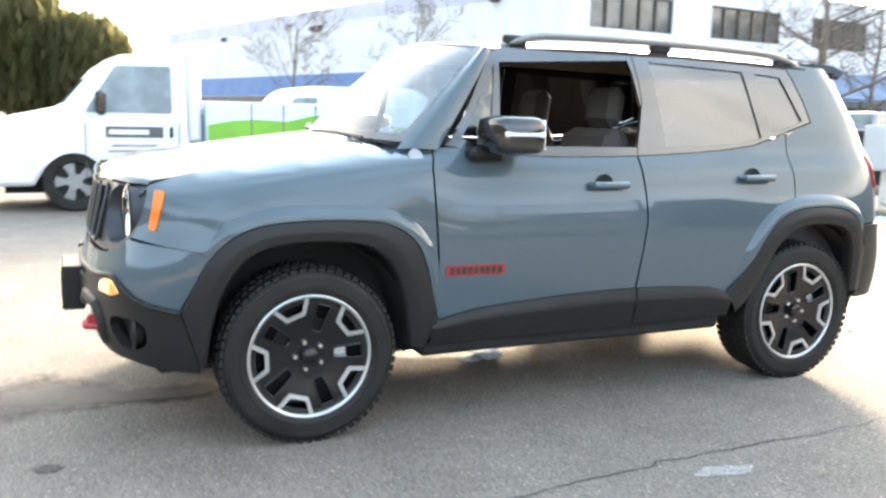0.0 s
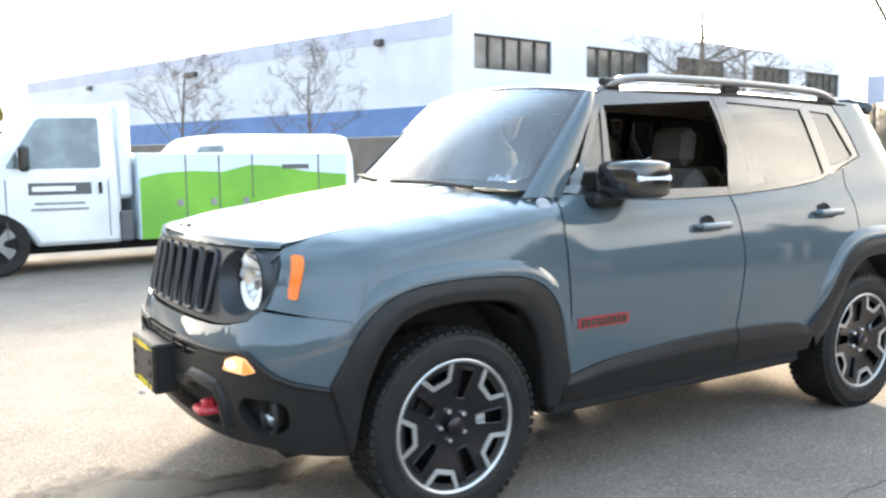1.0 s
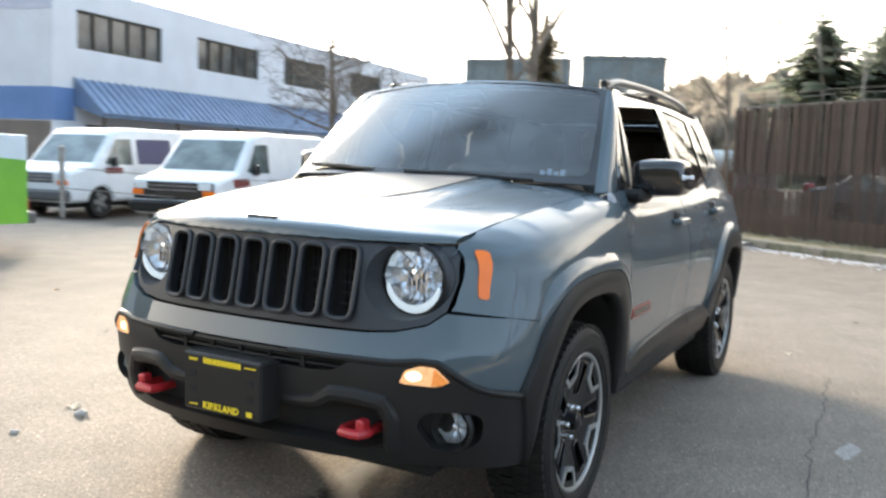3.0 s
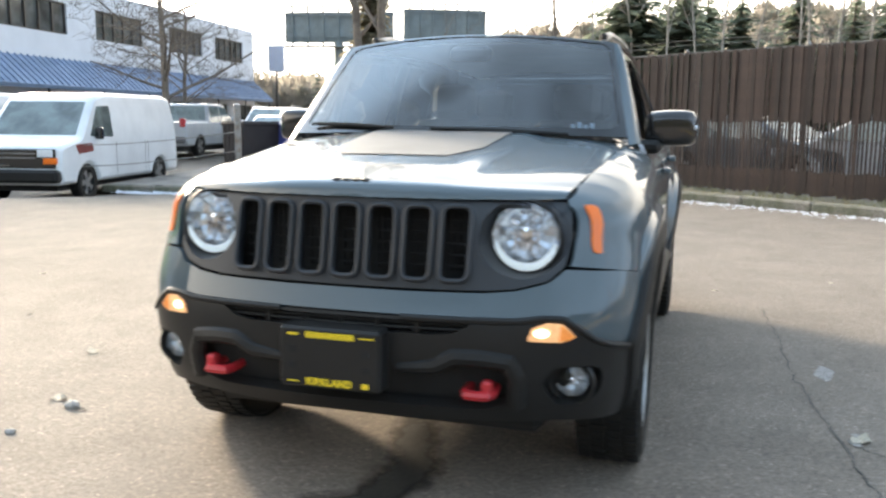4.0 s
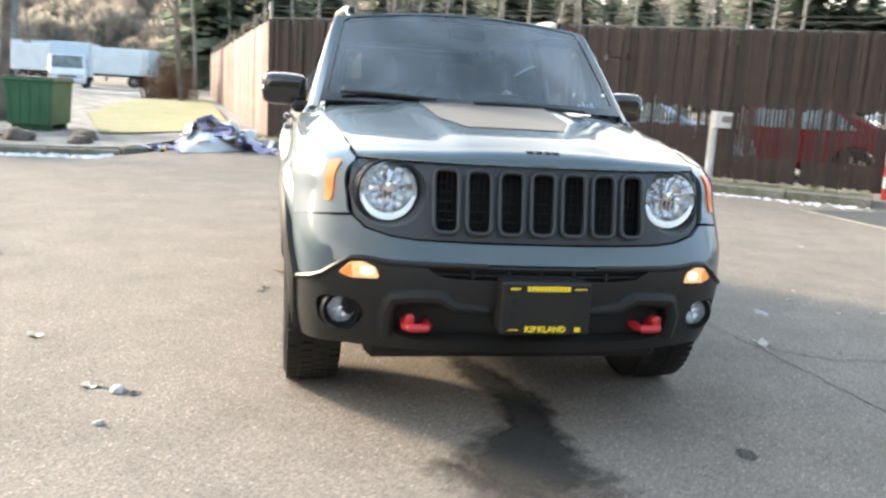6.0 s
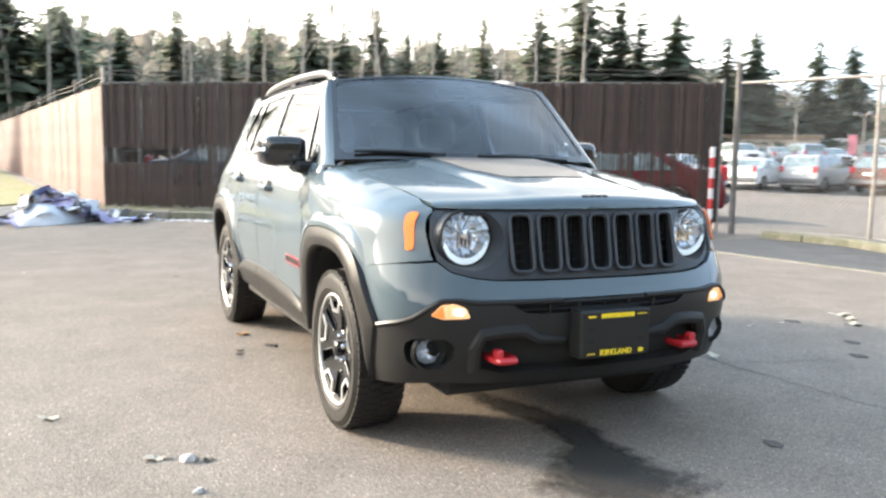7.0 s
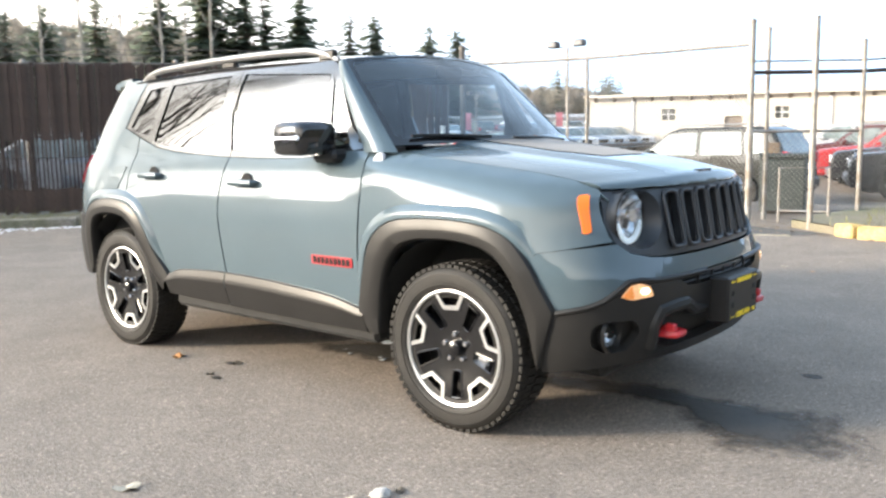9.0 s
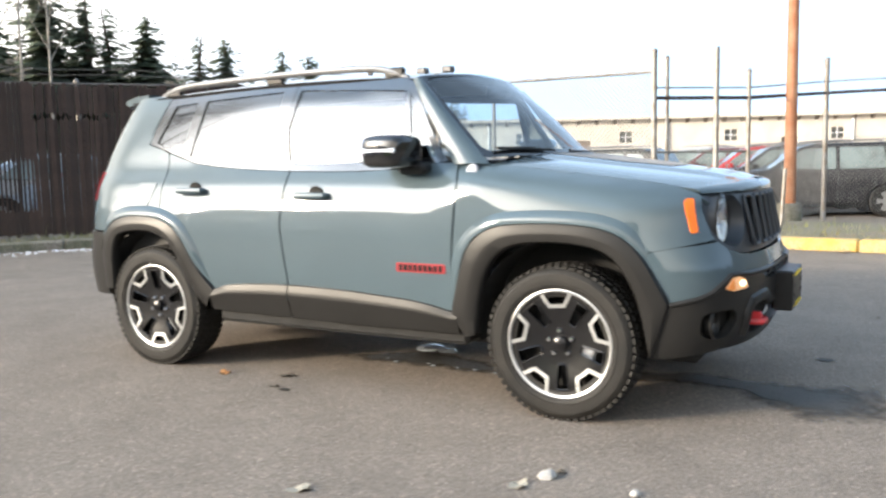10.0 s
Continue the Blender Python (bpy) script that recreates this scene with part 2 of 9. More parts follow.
# ---- mesh helpers ----
class Geo:
    """Vertices and faces gathered in code."""

    def __init__(self):
        self.v, self.f = [], []

    def add(self, vs, fs):
        o = len(self.v)
        self.v += [tuple(p) for p in vs]
        self.f += [tuple(i + o for i in q) for q in fs]
        return self

    def box(self, x0, x1, y0, y1, z0, z1, c=0.0, m=None):
        """A box with chamfered edges."""
        if c <= 0:
            vs = [(x, y, z) for x in (x0, x1) for y in (y0, y1) for z in (z0, z1)]
            fs = [(0, 1, 3, 2), (4, 6, 7, 5), (0, 4, 5, 1), (2, 3, 7, 6), (0, 2, 6, 4), (1, 5, 7, 3)]
        else:
            lo, hi = (x0, y0, z0), (x1, y1, z1)
            idx, vs = {}, []
            for sx in (0, 1):
                for sy in (0, 1):
                    for sz in (0, 1):
                        s = (sx, sy, sz)
                        for a in range(3):
                            p = [(hi[k] - c if s[k] else lo[k] + c) if k != a else (hi[k] if s[k] else lo[k]) for k in range(3)]
                            idx[s, a] = len(vs)
                            vs.append(tuple(p))
            fs = []
            for a in range(3):
                b, d = (a + 1) % 3, (a + 2) % 3
                for s in (0, 1):
                    q = []
                    for u, w in ((0, 0), (1, 0), (1, 1), (0, 1)):
                        k = [0, 0, 0]
                        k[a], k[b], k[d] = s, u, w
                        q.append(idx[tuple(k), a])
                    fs.append(tuple(q) if s else tuple(reversed(q)))
                    for t in (0, 1):
                        k0, k1 = [0, 0, 0], [0, 0, 0]
                        k0[a] = k1[a] = s
                        k0[b] = k1[b] = t
                        k1[d] = 1
                        q = (idx[tuple(k0), a], idx[tuple(k1), a], idx[tuple(k1), b], idx[tuple(k0), b])
                        fs.append(q if s != t else tuple(reversed(q)))
            for s in ((x, y, z) for x in (0, 1) for y in (0, 1) for z in (0, 1)):
                q = (idx[s, 0], idx[s, 1], idx[s, 2])
                fs.append(q if sum(s) % 2 else tuple(reversed(q)))
        if m is not None:
            vs = [tuple(m @ Vector(p)) for p in vs]
        return self.add(vs, fs)

    def tube(self, pts, r, n=8, caps=True):
        """A round bar along points; r: one radius or one for each point."""
        pts = [Vector(p) for p in pts]
        rs = r if isinstance(r, (list, tuple)) else [r] * len(pts)
        vs, fs, up = [], [], None
        for i, p in enumerate(pts):
            d = (pts[min(i + 1, len(pts) - 1)] - pts[max(i - 1, 0)]).normalized()
            if up is None:
                up = Vector((0, 0, 1)) if abs(d.z) < 0.9 else Vector((1, 0, 0))
            a = d.cross(up).normalized()
            up = a.cross(d).normalized()
            vs += [p + rs[i] * (math.cos(2 * math.pi * k / n) * a + math.sin(2 * math.pi * k / n) * up) for k in range(n)]
        for i in range(len(pts) - 1):
            fs += [(i * n + k, i * n + (k + 1) % n, (i + 1) * n + (k + 1) % n, (i + 1) * n + k) for k in range(n)]
        if caps:
            fs += [tuple(reversed(range(n))), tuple(range((len(pts) - 1) * n, len(pts) * n))]
        return self.add(vs, fs)

    def lathe(self, prof, n=32, axis="y", at=(0, 0, 0), close=False):
        """A profile of (radius, along) turned round an axis through at."""
        vs, fs = [], []
        for r, h in prof:
            for k in range(n):
                a = 2 * math.pi * k / n
                c, s = r * math.cos(a), r * math.sin(a)
                p = {"y": (c, h, s), "z": (c, s, h), "x": (h, c, s)}[axis]
                vs.append((p[0] + at[0], p[1] + at[1], p[2] + at[2]))
        m = len(prof)
        for i in range(m if close else m - 1):
            j = (i + 1) % m
            fs += [(i * n + k, i * n + (k + 1) % n, j * n + (k + 1) % n, j * n + k) for k in range(n)]
        return self.add(vs, fs)

    def blob(self, c, r, e=0.5, n=24, m=14):
        """A rounded block: a sphere squared off towards a box as e falls."""
        def pw(v):
            return math.copysign(abs(v) ** e, v)
        vs = []
        for j in range(m + 1):
            b = math.pi * (j / m - 0.5)
            for k in range(n):
                a = 2 * math.pi * k / n
                vs.append((c[0] + r[0] * pw(math.cos(b)) * pw(math.cos(a)), c[1] + r[1] * pw(math.cos(b)) * pw(math.sin(a)), c[2] + r[2] * pw(math.sin(b))))
        return self.add(vs, [(j * n + k, j * n + (k + 1) % n, (j + 1) * n + (k + 1) % n, (j + 1) * n + k) for j in range(m) for k in range(n)])

    def prism(self, poly, h0, h1, axis="y", c=0.0):
        """A polygon pushed along an axis. axis y: the polygon is (x, z); z: (x, y); x: (y, z)."""
        def put(p, h):
            return {"y": (p[0], h, p[1]), "z": (p[0], p[1], h), "x": (h, p[0], p[1])}[axis]
        n = len(poly)
        self.add([put(p, h0) for p in poly] + [put(p, h1) for p in poly],
                 [tuple(range(n)), tuple(reversed(range(n, 2 * n)))] + [(i, i + n, (i + 1) % n + n, (i + 1) % n) for i in range(n)])
        return self

    def mirrored(self):
        o = len(self.v)
        self.v += [(x, -y, z) for x, y, z in self.v]
        self.f += [tuple(reversed([i + o for i in q])) for q in self.f]
        return self

    def moved(self, m):
        self.v = [tuple(m @ Vector(p)) for p in self.v]
        return self

    def mesh(self, name, material, angle=35, fix=True):
        me = bpy.data.meshes.new(name)
        me.from_pydata(self.v, [], self.f)
        if fix and len(self.f) < 60000:
            bm = bmesh.new()
            bm.from_mesh(me)
            bmesh.ops.recalc_face_normals(bm, faces=bm.faces)
            bm.to_mesh(me)
            bm.free()
        if material:
            me.materials.append(material)
        if angle:
            me.shade_smooth()
            me.set_sharp_from_angle(angle=radians(angle))
        return me


def thing(name, m, label, category, group="", kind=""):
    ob = new(name)
    ob.matrix_world = m
    return tagged(ob, label, category, group, kind)


def part(name, geo, material, parent, label="", angle=35, fix=True):
    """One mesh object under a thing or a part; geo is in the parent's space."""
    ob = new(name, geo.mesh(name, material, angle, fix) if isinstance(geo, Geo) else geo)
    ob.parent = parent
    if label:
        tagged(ob, label)
    return ob


def solid(name, geo, material, label, category, m=None, group="", kind="", angle=35, fix=True):
    """A thing that is one mesh."""
    ob = new(name, geo.mesh(name, material, angle, fix) if isinstance(geo, Geo) else geo)
    if m is not None:
        ob.matrix_world = m
    return tagged(ob, label, category, group, kind)


def lerp_table(t, x):
    """Smooth reading of a table of (x, value)."""
    if x <= t[0][0]:
        return t[0][1]
    for i in range(len(t) - 1):
        if x <= t[i + 1][0]:
            x0, y0 = t[i]
            x1, y1 = t[i + 1]
            h = x1 - x0
            def slope(k):
                if k <= 0 or k >= len(t) - 1:
                    return (y1 - y0) / h
                return (t[k + 1][1] - t[k - 1][1]) / (t[k + 1][0] - t[k - 1][0])
            m0, m1, s = slope(i) * h, slope(i + 1) * h, (x - x0) / h
            return (2 * s**3 - 3 * s**2 + 1) * y0 + (s**3 - 2 * s**2 + s) * m0 + (3 * s**2 - 2 * s**3) * y1 + (s**3 - s**2) * m1
    return t[-1][1]


def chaikin(pts, n=2):
    """An open line with its corners cut off, ends kept."""
    for _ in range(n):
        out = [pts[0]]
        for (x0, y0), (x1, y1) in zip(pts, pts[1:]):
            out += [(0.75 * x0 + 0.25 * x1, 0.75 * y0 + 0.25 * y1), (0.25 * x0 + 0.75 * x1, 0.25 * y0 + 0.75 * y1)]
        pts = out + [pts[-1]]
    return pts


def resample(poly, step, closed=True):
    out = []
    n = len(poly)
    for i in range(n if closed else n - 1):
        a, b = Vector(poly[i]), Vector(poly[(i + 1) % n])
        k = max(1, int(math.ceil((b - a).length / step)))
        out += [a.lerp(b, j / k) for j in range(k)]
    if not closed:
        out.append(Vector(poly[-1]))
    return out


def rounded(poly, r, n=4):
    """A polygon with its corners rounded off."""
    out, m = [], len(poly)
    for i in range(m):
        p, a, b = Vector(poly[i]), Vector(poly[i - 1]), Vector(poly[(i + 1) % m])
        da, db = a - p, b - p
        k = min(r, da.length * 0.45, db.length * 0.45)
        s, e = p + da.normalized() * k, p + db.normalized() * k
        out += [tuple((1 - t) ** 2 * s + 2 * t * (1 - t) * p + t * t * e) for t in (j / n for j in range(n + 1))]
    return out


def inside(p, poly):
    c, n = False, len(poly)
    for i in range(n):
        a, b = poly[i], poly[i - 1]
        if (a[1] > p[1]) != (b[1] > p[1]) and p[0] < (b[0] - a[0]) * (p[1] - a[1]) / (b[1] - a[1]) + a[0]:
            c = not c
    return c


def edge_gap(p, poly):
    """Distance of a flat point from a polygon's edge."""
    best = 1e9
    for i in range(len(poly)):
        ax, ay = poly[i - 1][0], poly[i - 1][1]
        bx, by = poly[i][0] - ax, poly[i][1] - ay
        t = min(1.0, max(0.0, ((p[0] - ax) * bx + (p[1] - ay) * by) / max(1e-12, bx * bx + by * by)))
        best = min(best, math.hypot(p[0] - ax - t * bx, p[1] - ay - t * by))
    return best


def sheet(geo, outline, fn, step=0.04, thick=0.014, holes=(), rim=True, inset=0.0):
    """A bent sheet: a flat outline (with holes) filled with triangles and carried to space by fn(u, v), with its edge turned in by thick."""
    from mathutils.geometry import delaunay_2d_cdt
    loops = [resample(outline, step)] + [resample(h, step) for h in holes]
    pts, edges = [], []
    for lp in loops:
        o = len(pts)
        pts += lp
        edges += [(o + i, o + (i + 1) % len(lp)) for i in range(len(lp))]
    arr = np.array([(p[0], p[1]) for p in pts])
    us, vs = arr[:, 0], arr[:, 1]
    rows = int((vs.max() - vs.min()) / step)
    for j in range(1, rows + 1):
        y = vs.min() + (vs.max() - vs.min()) * j / (rows + 1)
        x = us.min() + (0.5 if j % 2 else 1.0) * step
        while x < us.max():
            if np.min((us - x) ** 2 + (vs - y) ** 2) > (0.55 * step) ** 2 and inside((x, y), loops[0]) and not any(inside((x, y), h) for h in loops[1:]):
                pts.append(Vector((x, y)))
            x += step
    if inset:
        lp = loops[0]
        area = sum(a[0] * b[1] - b[0] * a[1] for a, b in zip(lp, lp[1:] + lp[:1]))
        for i in range(len(lp)):
            d = (lp[(i + 1) % len(lp)] - lp[i - 1]).normalized()
            q = lp[i] + Vector((-d.y, d.x)) * (inset if area > 0 else -inset)
            if inside(q, lp) and edge_gap(q, lp) > 0.8 * inset:
                pts.append(q)
    v2, _, tri, _, _, _ = delaunay_2d_cdt([Vector((p[0], p[1])) for p in pts], edges, [], 1, 1e-6)
    mids = [((v2[t[0]][0] + v2[t[1]][0] + v2[t[2]][0]) / 3, (v2[t[0]][1] + v2[t[1]][1] + v2[t[2]][1]) / 3) for t in tri]
    tri = [t for t, c in zip(tri, mids) if inside(c, loops[0]) and not any(inside(c, h) for h in loops[1:])]
    p3 = [Vector(fn(p[0], p[1])) for p in v2]
    o = len(geo.v)
    geo.add(p3, tri)
    if rim and thick:
        count = {}
        for t in tri:
            for i in range(len(t)):
                e = (t[i], t[(i + 1) % len(t)])
                k = (min(e), max(e))
                count.setdefault(k, []).append(e)
        e0 = 1e-3
        low = {}
        for k, es in count.items():
            if len(es) != 1:
                continue
            a, b = es[0]
            for i in (a, b):
                if i not in low:
                    u, v = v2[i]
                    du = Vector(fn(u + e0, v)) - Vector(fn(u - e0, v))
                    dv = Vector(fn(u, v + e0)) - Vector(fn(u, v - e0))
                    nn = du.cross(dv)
                    nn = nn.normalized() if nn.length > 1e-12 else Vector((0, 0, 1))
                    cen = Vector((0, 0, 0.75))
                    if nn.dot(p3[i] - cen) < 0:
                        nn = -nn
                    low[i] = len(geo.v)
                    geo.v.append(tuple(p3[i] - thick * nn))
            geo.f.append((o + b, o + a, low[a], low[b]))
    return geo


# ---- ground, kerbs, verges ----
def flat(poly, z):
    return Geo().add([(x, y, z) for x, y in poly], [tuple(range(len(poly)))])


def dip(x, y):
    """Lowers the south-west yard so its bins and vans fit the camera's view."""
    def s(a, b, v):
        t = min(1.0, max(0.0, (v - a) / (b - a)))
        return t * t * (3 - 2 * t)
    return -0.20 * s(-6.0, -9.8, x) * s(-1.6, -4.4, y) * (1 - s(-20, -28, x)) * (1 - s(-13.5, -18, y))


def lot_z(x, y):
    """The dealer's lot lies a little lower than the yard."""
    def s(a, b, v):
        t = min(1.0, max(0.0, (v - a) / (b - a)))
        return t * t * (3 - 2 * t)
    if y < 0:
        return -0.17 * s(-9, -12, y) * (1 - s(-21, -25, y)) * s(-17, -13, x) * (1 - s(20, 30, x))
    return -0.32 * s(11.4, 13.8, y) * (1 - s(31, 37, y)) * s(-30, -22, x) * (1 - s(24, 32, x))


gx = [-900, -200, -60, -31] + list(range(-30, -17, 2)) + list(range(-17, -5)) + list(range(-4, 33, 2)) + [60, 200, 900]
gy = [-900, -200, -60] + list(range(-26, 1)) + [11] + [11.4 + 0.6 * k for k in range(8)] + list(range(17, 31, 2)) + list(range(31, 39)) + [60, 200, 900]
g = Geo()
g.v = [(x, y, lot_z(x, y) + dip(x, y)) for y in gy for x in gx]
g.f = [(j * len(gx) + i, j * len(gx) + i + 1, (j + 1) * len(gx) + i + 1, (j + 1) * len(gx) + i) for j in range(len(gy) - 1) for i in range(len(gx) - 1)]
solid("ground", g, M_ASPHALT, "worn grey asphalt yard with grit and fine cracks", "ground", kind="structure", fix=False)

FC, FE = Vector((-12.6, -1.15)), Vector((-6.0, 8.0))
F_DIR = (FE - FC).normalized()
F_OUT = Vector((F_DIR.y, -F_DIR.x))


def on_fence(s, d=0.0):
    p = FC + F_DIR * s + F_OUT * d
    return (p.x, p.y)


def slab(name, poly, h, material, label, category, kind="structure"):
    """A low raised piece of ground with a rough upper surface."""
    g = Geo()
    sheet(g, poly, lambda x, y: (x, y, dip(x, y) + h * (0.9 + 0.18 * noise.noise(Vector((x * 1.7, y * 1.7, 3))))), 0.45, 0.0)
    n = len(poly)
    g.add([(x, y, dip(x, y) - 0.02) for x, y in poly] + [(x, y, dip(x, y) + h * 0.8) for x, y in poly], [(i, (i + 1) % n, n + (i + 1) % n, n + i) for i in range(n)])
    return solid(name, g, material, label, category, kind=kind)


slab("verge_fence", [on_fence(-0.4, 0.75), on_fence(11.0, 0.75), on_fence(11.0, -0.35), on_fence(-0.4, -0.35)], 0.13, M_VERGE, "narrow strip of soil and frosted weeds under the fence", "verge")
slab("verge_west", [(-10.0, -10.5), (-10.3, -7.0), (-10.6, -3.6), (-12.3, -1.9), (-13.0, -1.2), (-40, -3.5), (-60, -14), (-40, -20), (-16, -12)], 0.15, M_GRAVEL, "pale gravel and dead grass behind the kerb", "verge")
slab("grass_west", [(-14.2, -1.9), (-14.0, -4.6), (-22, -6.5), (-36, -6.4), (-36, -4.0)], 0.19, M_GRASS, "pale winter grass beside the red fence", "grass")
slab("verge_gate", [(0.55, 7.15), (0.75, 6.95), (6.5, 6.3), (14, 5.6), (14, 9.2), (0.3, 9.9), (0.0, 7.6)], 0.12, M_VERGE, "soil and weeds behind the yellow kerb", "verge")


def kerb(name, pts, w, h, material, label, piece=1.2):
    k = thing(name, pose(0, 0, 0), label, "kerb", kind="structure")
    pts = resample([Vector(p) for p in pts], piece, False)
    for a, b in zip(pts, pts[1:]):
        d = b - a
        ang = math.degrees(math.atan2(d.y, d.x))
        g = Geo().box(0.004, d.length - 0.004, -w / 2, w / 2, -0.02, h + random.uniform(-0.006, 0.006), 0.025)
        ob = part("kerb_stone", g, material, k)
        ob.matrix_local = pose(a.x, a.y, dip(a.x, a.y), 0, 0, ang)


kerb("kerb_fence", [on_fence(-0.4, 0.85), on_fence(11.0, 0.85)], 0.18, 0.14, M_KERB_OLD, "worn concrete kerb along the slatted fence")
kerb("kerb_west", [(-9.9, -10.5), (-10.2, -7.0), (-10.5, -3.6), (-12.2, -1.95), on_fence(-0.4, 0.85)], 0.18, 0.13, M_KERB_OLD, "low soil-stained concrete kerb in front of the gravel")
kerb("kerb_gate", [(-5.1, 8.15), (-3.7, 8.45), (-1.9, 8.05), (-0.9, 7.75)], 0.20, 0.12, M_KERB_OLD, "chipped concrete kerb under the chain-link fence")
kerb("kerb_yellow", [(0.75, 7.0), (1.0, 6.82), (6.5, 6.2), (14, 5.5)], 0.22, 0.15, M_YELLOW_PAINT, "yellow-painted concrete kerb")
solid("asphalt_apron", flat([(-5.0, 5.9), (-3.0, 6.1), (-1.0, 6.45), (0.4, 6.75), (0.6, 7.1), (-0.9, 7.6), (-3.7, 8.3), (-5.1, 8.0)], 0.004), M_ASPHALT_DARK, "darker patched asphalt strip before the gate", "pavement", kind="structure", fix=False)
def edge_strip():
    g = Geo()
    pts = [(-5.0, 5.82), (-3.0, 6.02), (-1.0, 6.37), (0.3, 6.65)]
    g.tube([(x, y, 0.0) for x, y in pts], 0.016, 6)
    solid("asphalt_seam", g, M_KERB_OLD, "thin pale seam between two asphalt layers", "seam", kind="structure")


edge_strip()

# ---- slatted fences ----
fence = thing("slatted_fence", pose(0, 0, 0), "tall chain-link fence filled with dark brown slats, some broken", "fence")
f_len = (FE - FC).length
f_ang = math.degrees(math.atan2(F_DIR.y, F_DIR.x))


def slat_mesh(name, w, z0, z1, material, waist=None):
    """waist: (from, to, width) where the slat is worn thin."""
    prof = [(z0, w), (z1 - 0.03, w), (z1, w * 0.55)]
    if waist:
        a, b, k = waist
        prof = [(z0, w), (a - 0.03, w), (a, k), (b, k), (b + 0.03, w), (z1 - 0.03, w), (z1, w * 0.55)]
    g = Geo()
    for z, ww in prof:
        g.v += [(-ww / 2, -0.005, z), (ww / 2, -0.005, z), (ww / 2, 0.005, z), (-ww / 2, 0.005, z)]
    for i in range(len(prof) - 1):
        g.f += [(4 * i + k, 4 * i + (k + 1) % 4, 4 * i + 4 + (k + 1) % 4, 4 * i + 4 + k) for k in range(4)]
    g.f += [(3, 2, 1, 0), tuple(range(len(prof) * 4 - 4, len(prof) * 4))]
    return g.mesh(name, material, 0)


def wire_net(length, z0, z1, pitch, r):
    g = Geo()
    h = z1 - z0
    n = int((length + h) / pitch)
    for k in range(n):
        for s in (1, -1):
            x0 = k * pitch - (h if s > 0 else 0)
            a, b = (x0, z0), (x0 + h, z1)
            if s < 0:
                a, b = (k * pitch, z0), (k * pitch - h, z1)
            pts = []
            for (px, pz), (qx, qz) in ((a, b),):
                t0, t1 = 0.0, 1.0
                dx = qx - px
                for lim, sg in ((0.0, 1), (length, -1)):
                    if abs(dx) > 1e-9:
                        t = (lim - px) / dx
                        if (dx > 0) == (sg > 0):
                            t0 = max(t0, t)
                        else:
                            t1 = min(t1, t)
                if t1 > t0:
                    pts = [(px + dx * t0, pz + (qz - pz) * t0), (px + dx * t1, pz + (qz - pz) * t1)]
            if pts:
                (ax, az), (bx, bz) = pts
                o = 0.003 * s
                g.add([(ax, o - r, az), (ax, o + r, az), (ax + 2 * r, o, az), (bx, o - r, bz), (bx, o + r, bz), (bx + 2 * r, o, bz)], [(0, 1, 4, 3), (1, 2, 5, 4), (2, 0, 3, 5)])
    return g


def post(parent, x, y, h, r=0.03, z0=0.0, material=None, cap=True):
    g = Geo().tube([(x, y, z0), (x, y, h)], r, 10)
    if cap:
        g.lathe([(r * 1.15, h - 0.02), (r * 1.15, h + 0.01), (r * 0.5, h + 0.035), (0, h + 0.04)], 10, "z", (x, y, 0))
    return part("post", g, material or M_GALV, parent)


random.seed(11)
S_FULL = slat_mesh("slat", 0.062, 0.16, 2.46, M_SLAT)
S_THIN = slat_mesh("slat_worn", 0.062, 0.16, 2.47, M_SLAT, (0.55, 1.28, 0.030))
S_GAP = slat_mesh("slat_gap", 0.062, 0.16, 2.44, M_SLAT, (0.98, 1.24, 0.020))
S_SLIT = slat_mesh("slat_slit", 0.062, 0.16, 2.45, M_SLAT, (1.945, 1.995, 0.018))
S_HIGH = slat_mesh("slat_high", 0.062, 1.26, 2.45, M_SLAT)
n_slat = int(f_len / 0.062)
for i in range(n_slat):
    s = (i + 0.5) * f_len / n_slat
    r = random.random()
    me = S_FULL
    if s < 2.2:
        me = S_GAP if r < 0.75 else S_THIN
    elif s < 6.1:
        me = S_THIN if r < 0.85 else S_FULL
    elif s < 7.25:
        me = S_SLIT if r < 0.9 else S_FULL
    elif s < 8.8:
        me = S_GAP if r < 0.7 else S_FULL
    elif s > 9.0:
        me = S_THIN if r < 0.7 else S_FULL
    if r > 0.985 and s < 0.9 * f_len:
        me = S_HIGH
    ob = part("slat", me, None, fence)
    p = FC + F_DIR * s
    ob.matrix_local = pose(p.x, p.y, random.uniform(-0.03, 0.02), random.uniform(-0.8, 0.8), random.uniform(-0.25, 0.25), f_ang + random.uniform(-3, 3))
for k in range(6):
    p = FC + F_DIR * (f_len * k / 5) - F_OUT * 0.06
    post(fence, p.x, p.y, 2.50 if k else 2.75, 0.035)
net = wire_net(f_len, 0.15, 2.45, 0.12, 0.0018)
ob = part("wire_net", net, M_WIRE_OLD, fence, angle=0, fix=False)
ob.matrix_local = pose(FC.x + F_OUT.x * 0.012, FC.y + F_OUT.y * 0.012, 0, 0, 0, f_ang)
tagged(ob, kind="stuff")
for z in (0.30, 2.46, 2.60, 2.68):
    g = Geo()
    pts = [on_fence(f_len * k / 24, -0.04) for k in range(25)]
    g.tube([(x, y, z + (0.012 * math.sin(1.7 * i) if z > 2.5 else 0)) for i, (x, y) in enumerate(pts)], 0.022 if z < 2.5 else 0.006, 6)
    part("rail" if z < 2.5 else "barbed_wire", g, M_POST_DULL, fence)

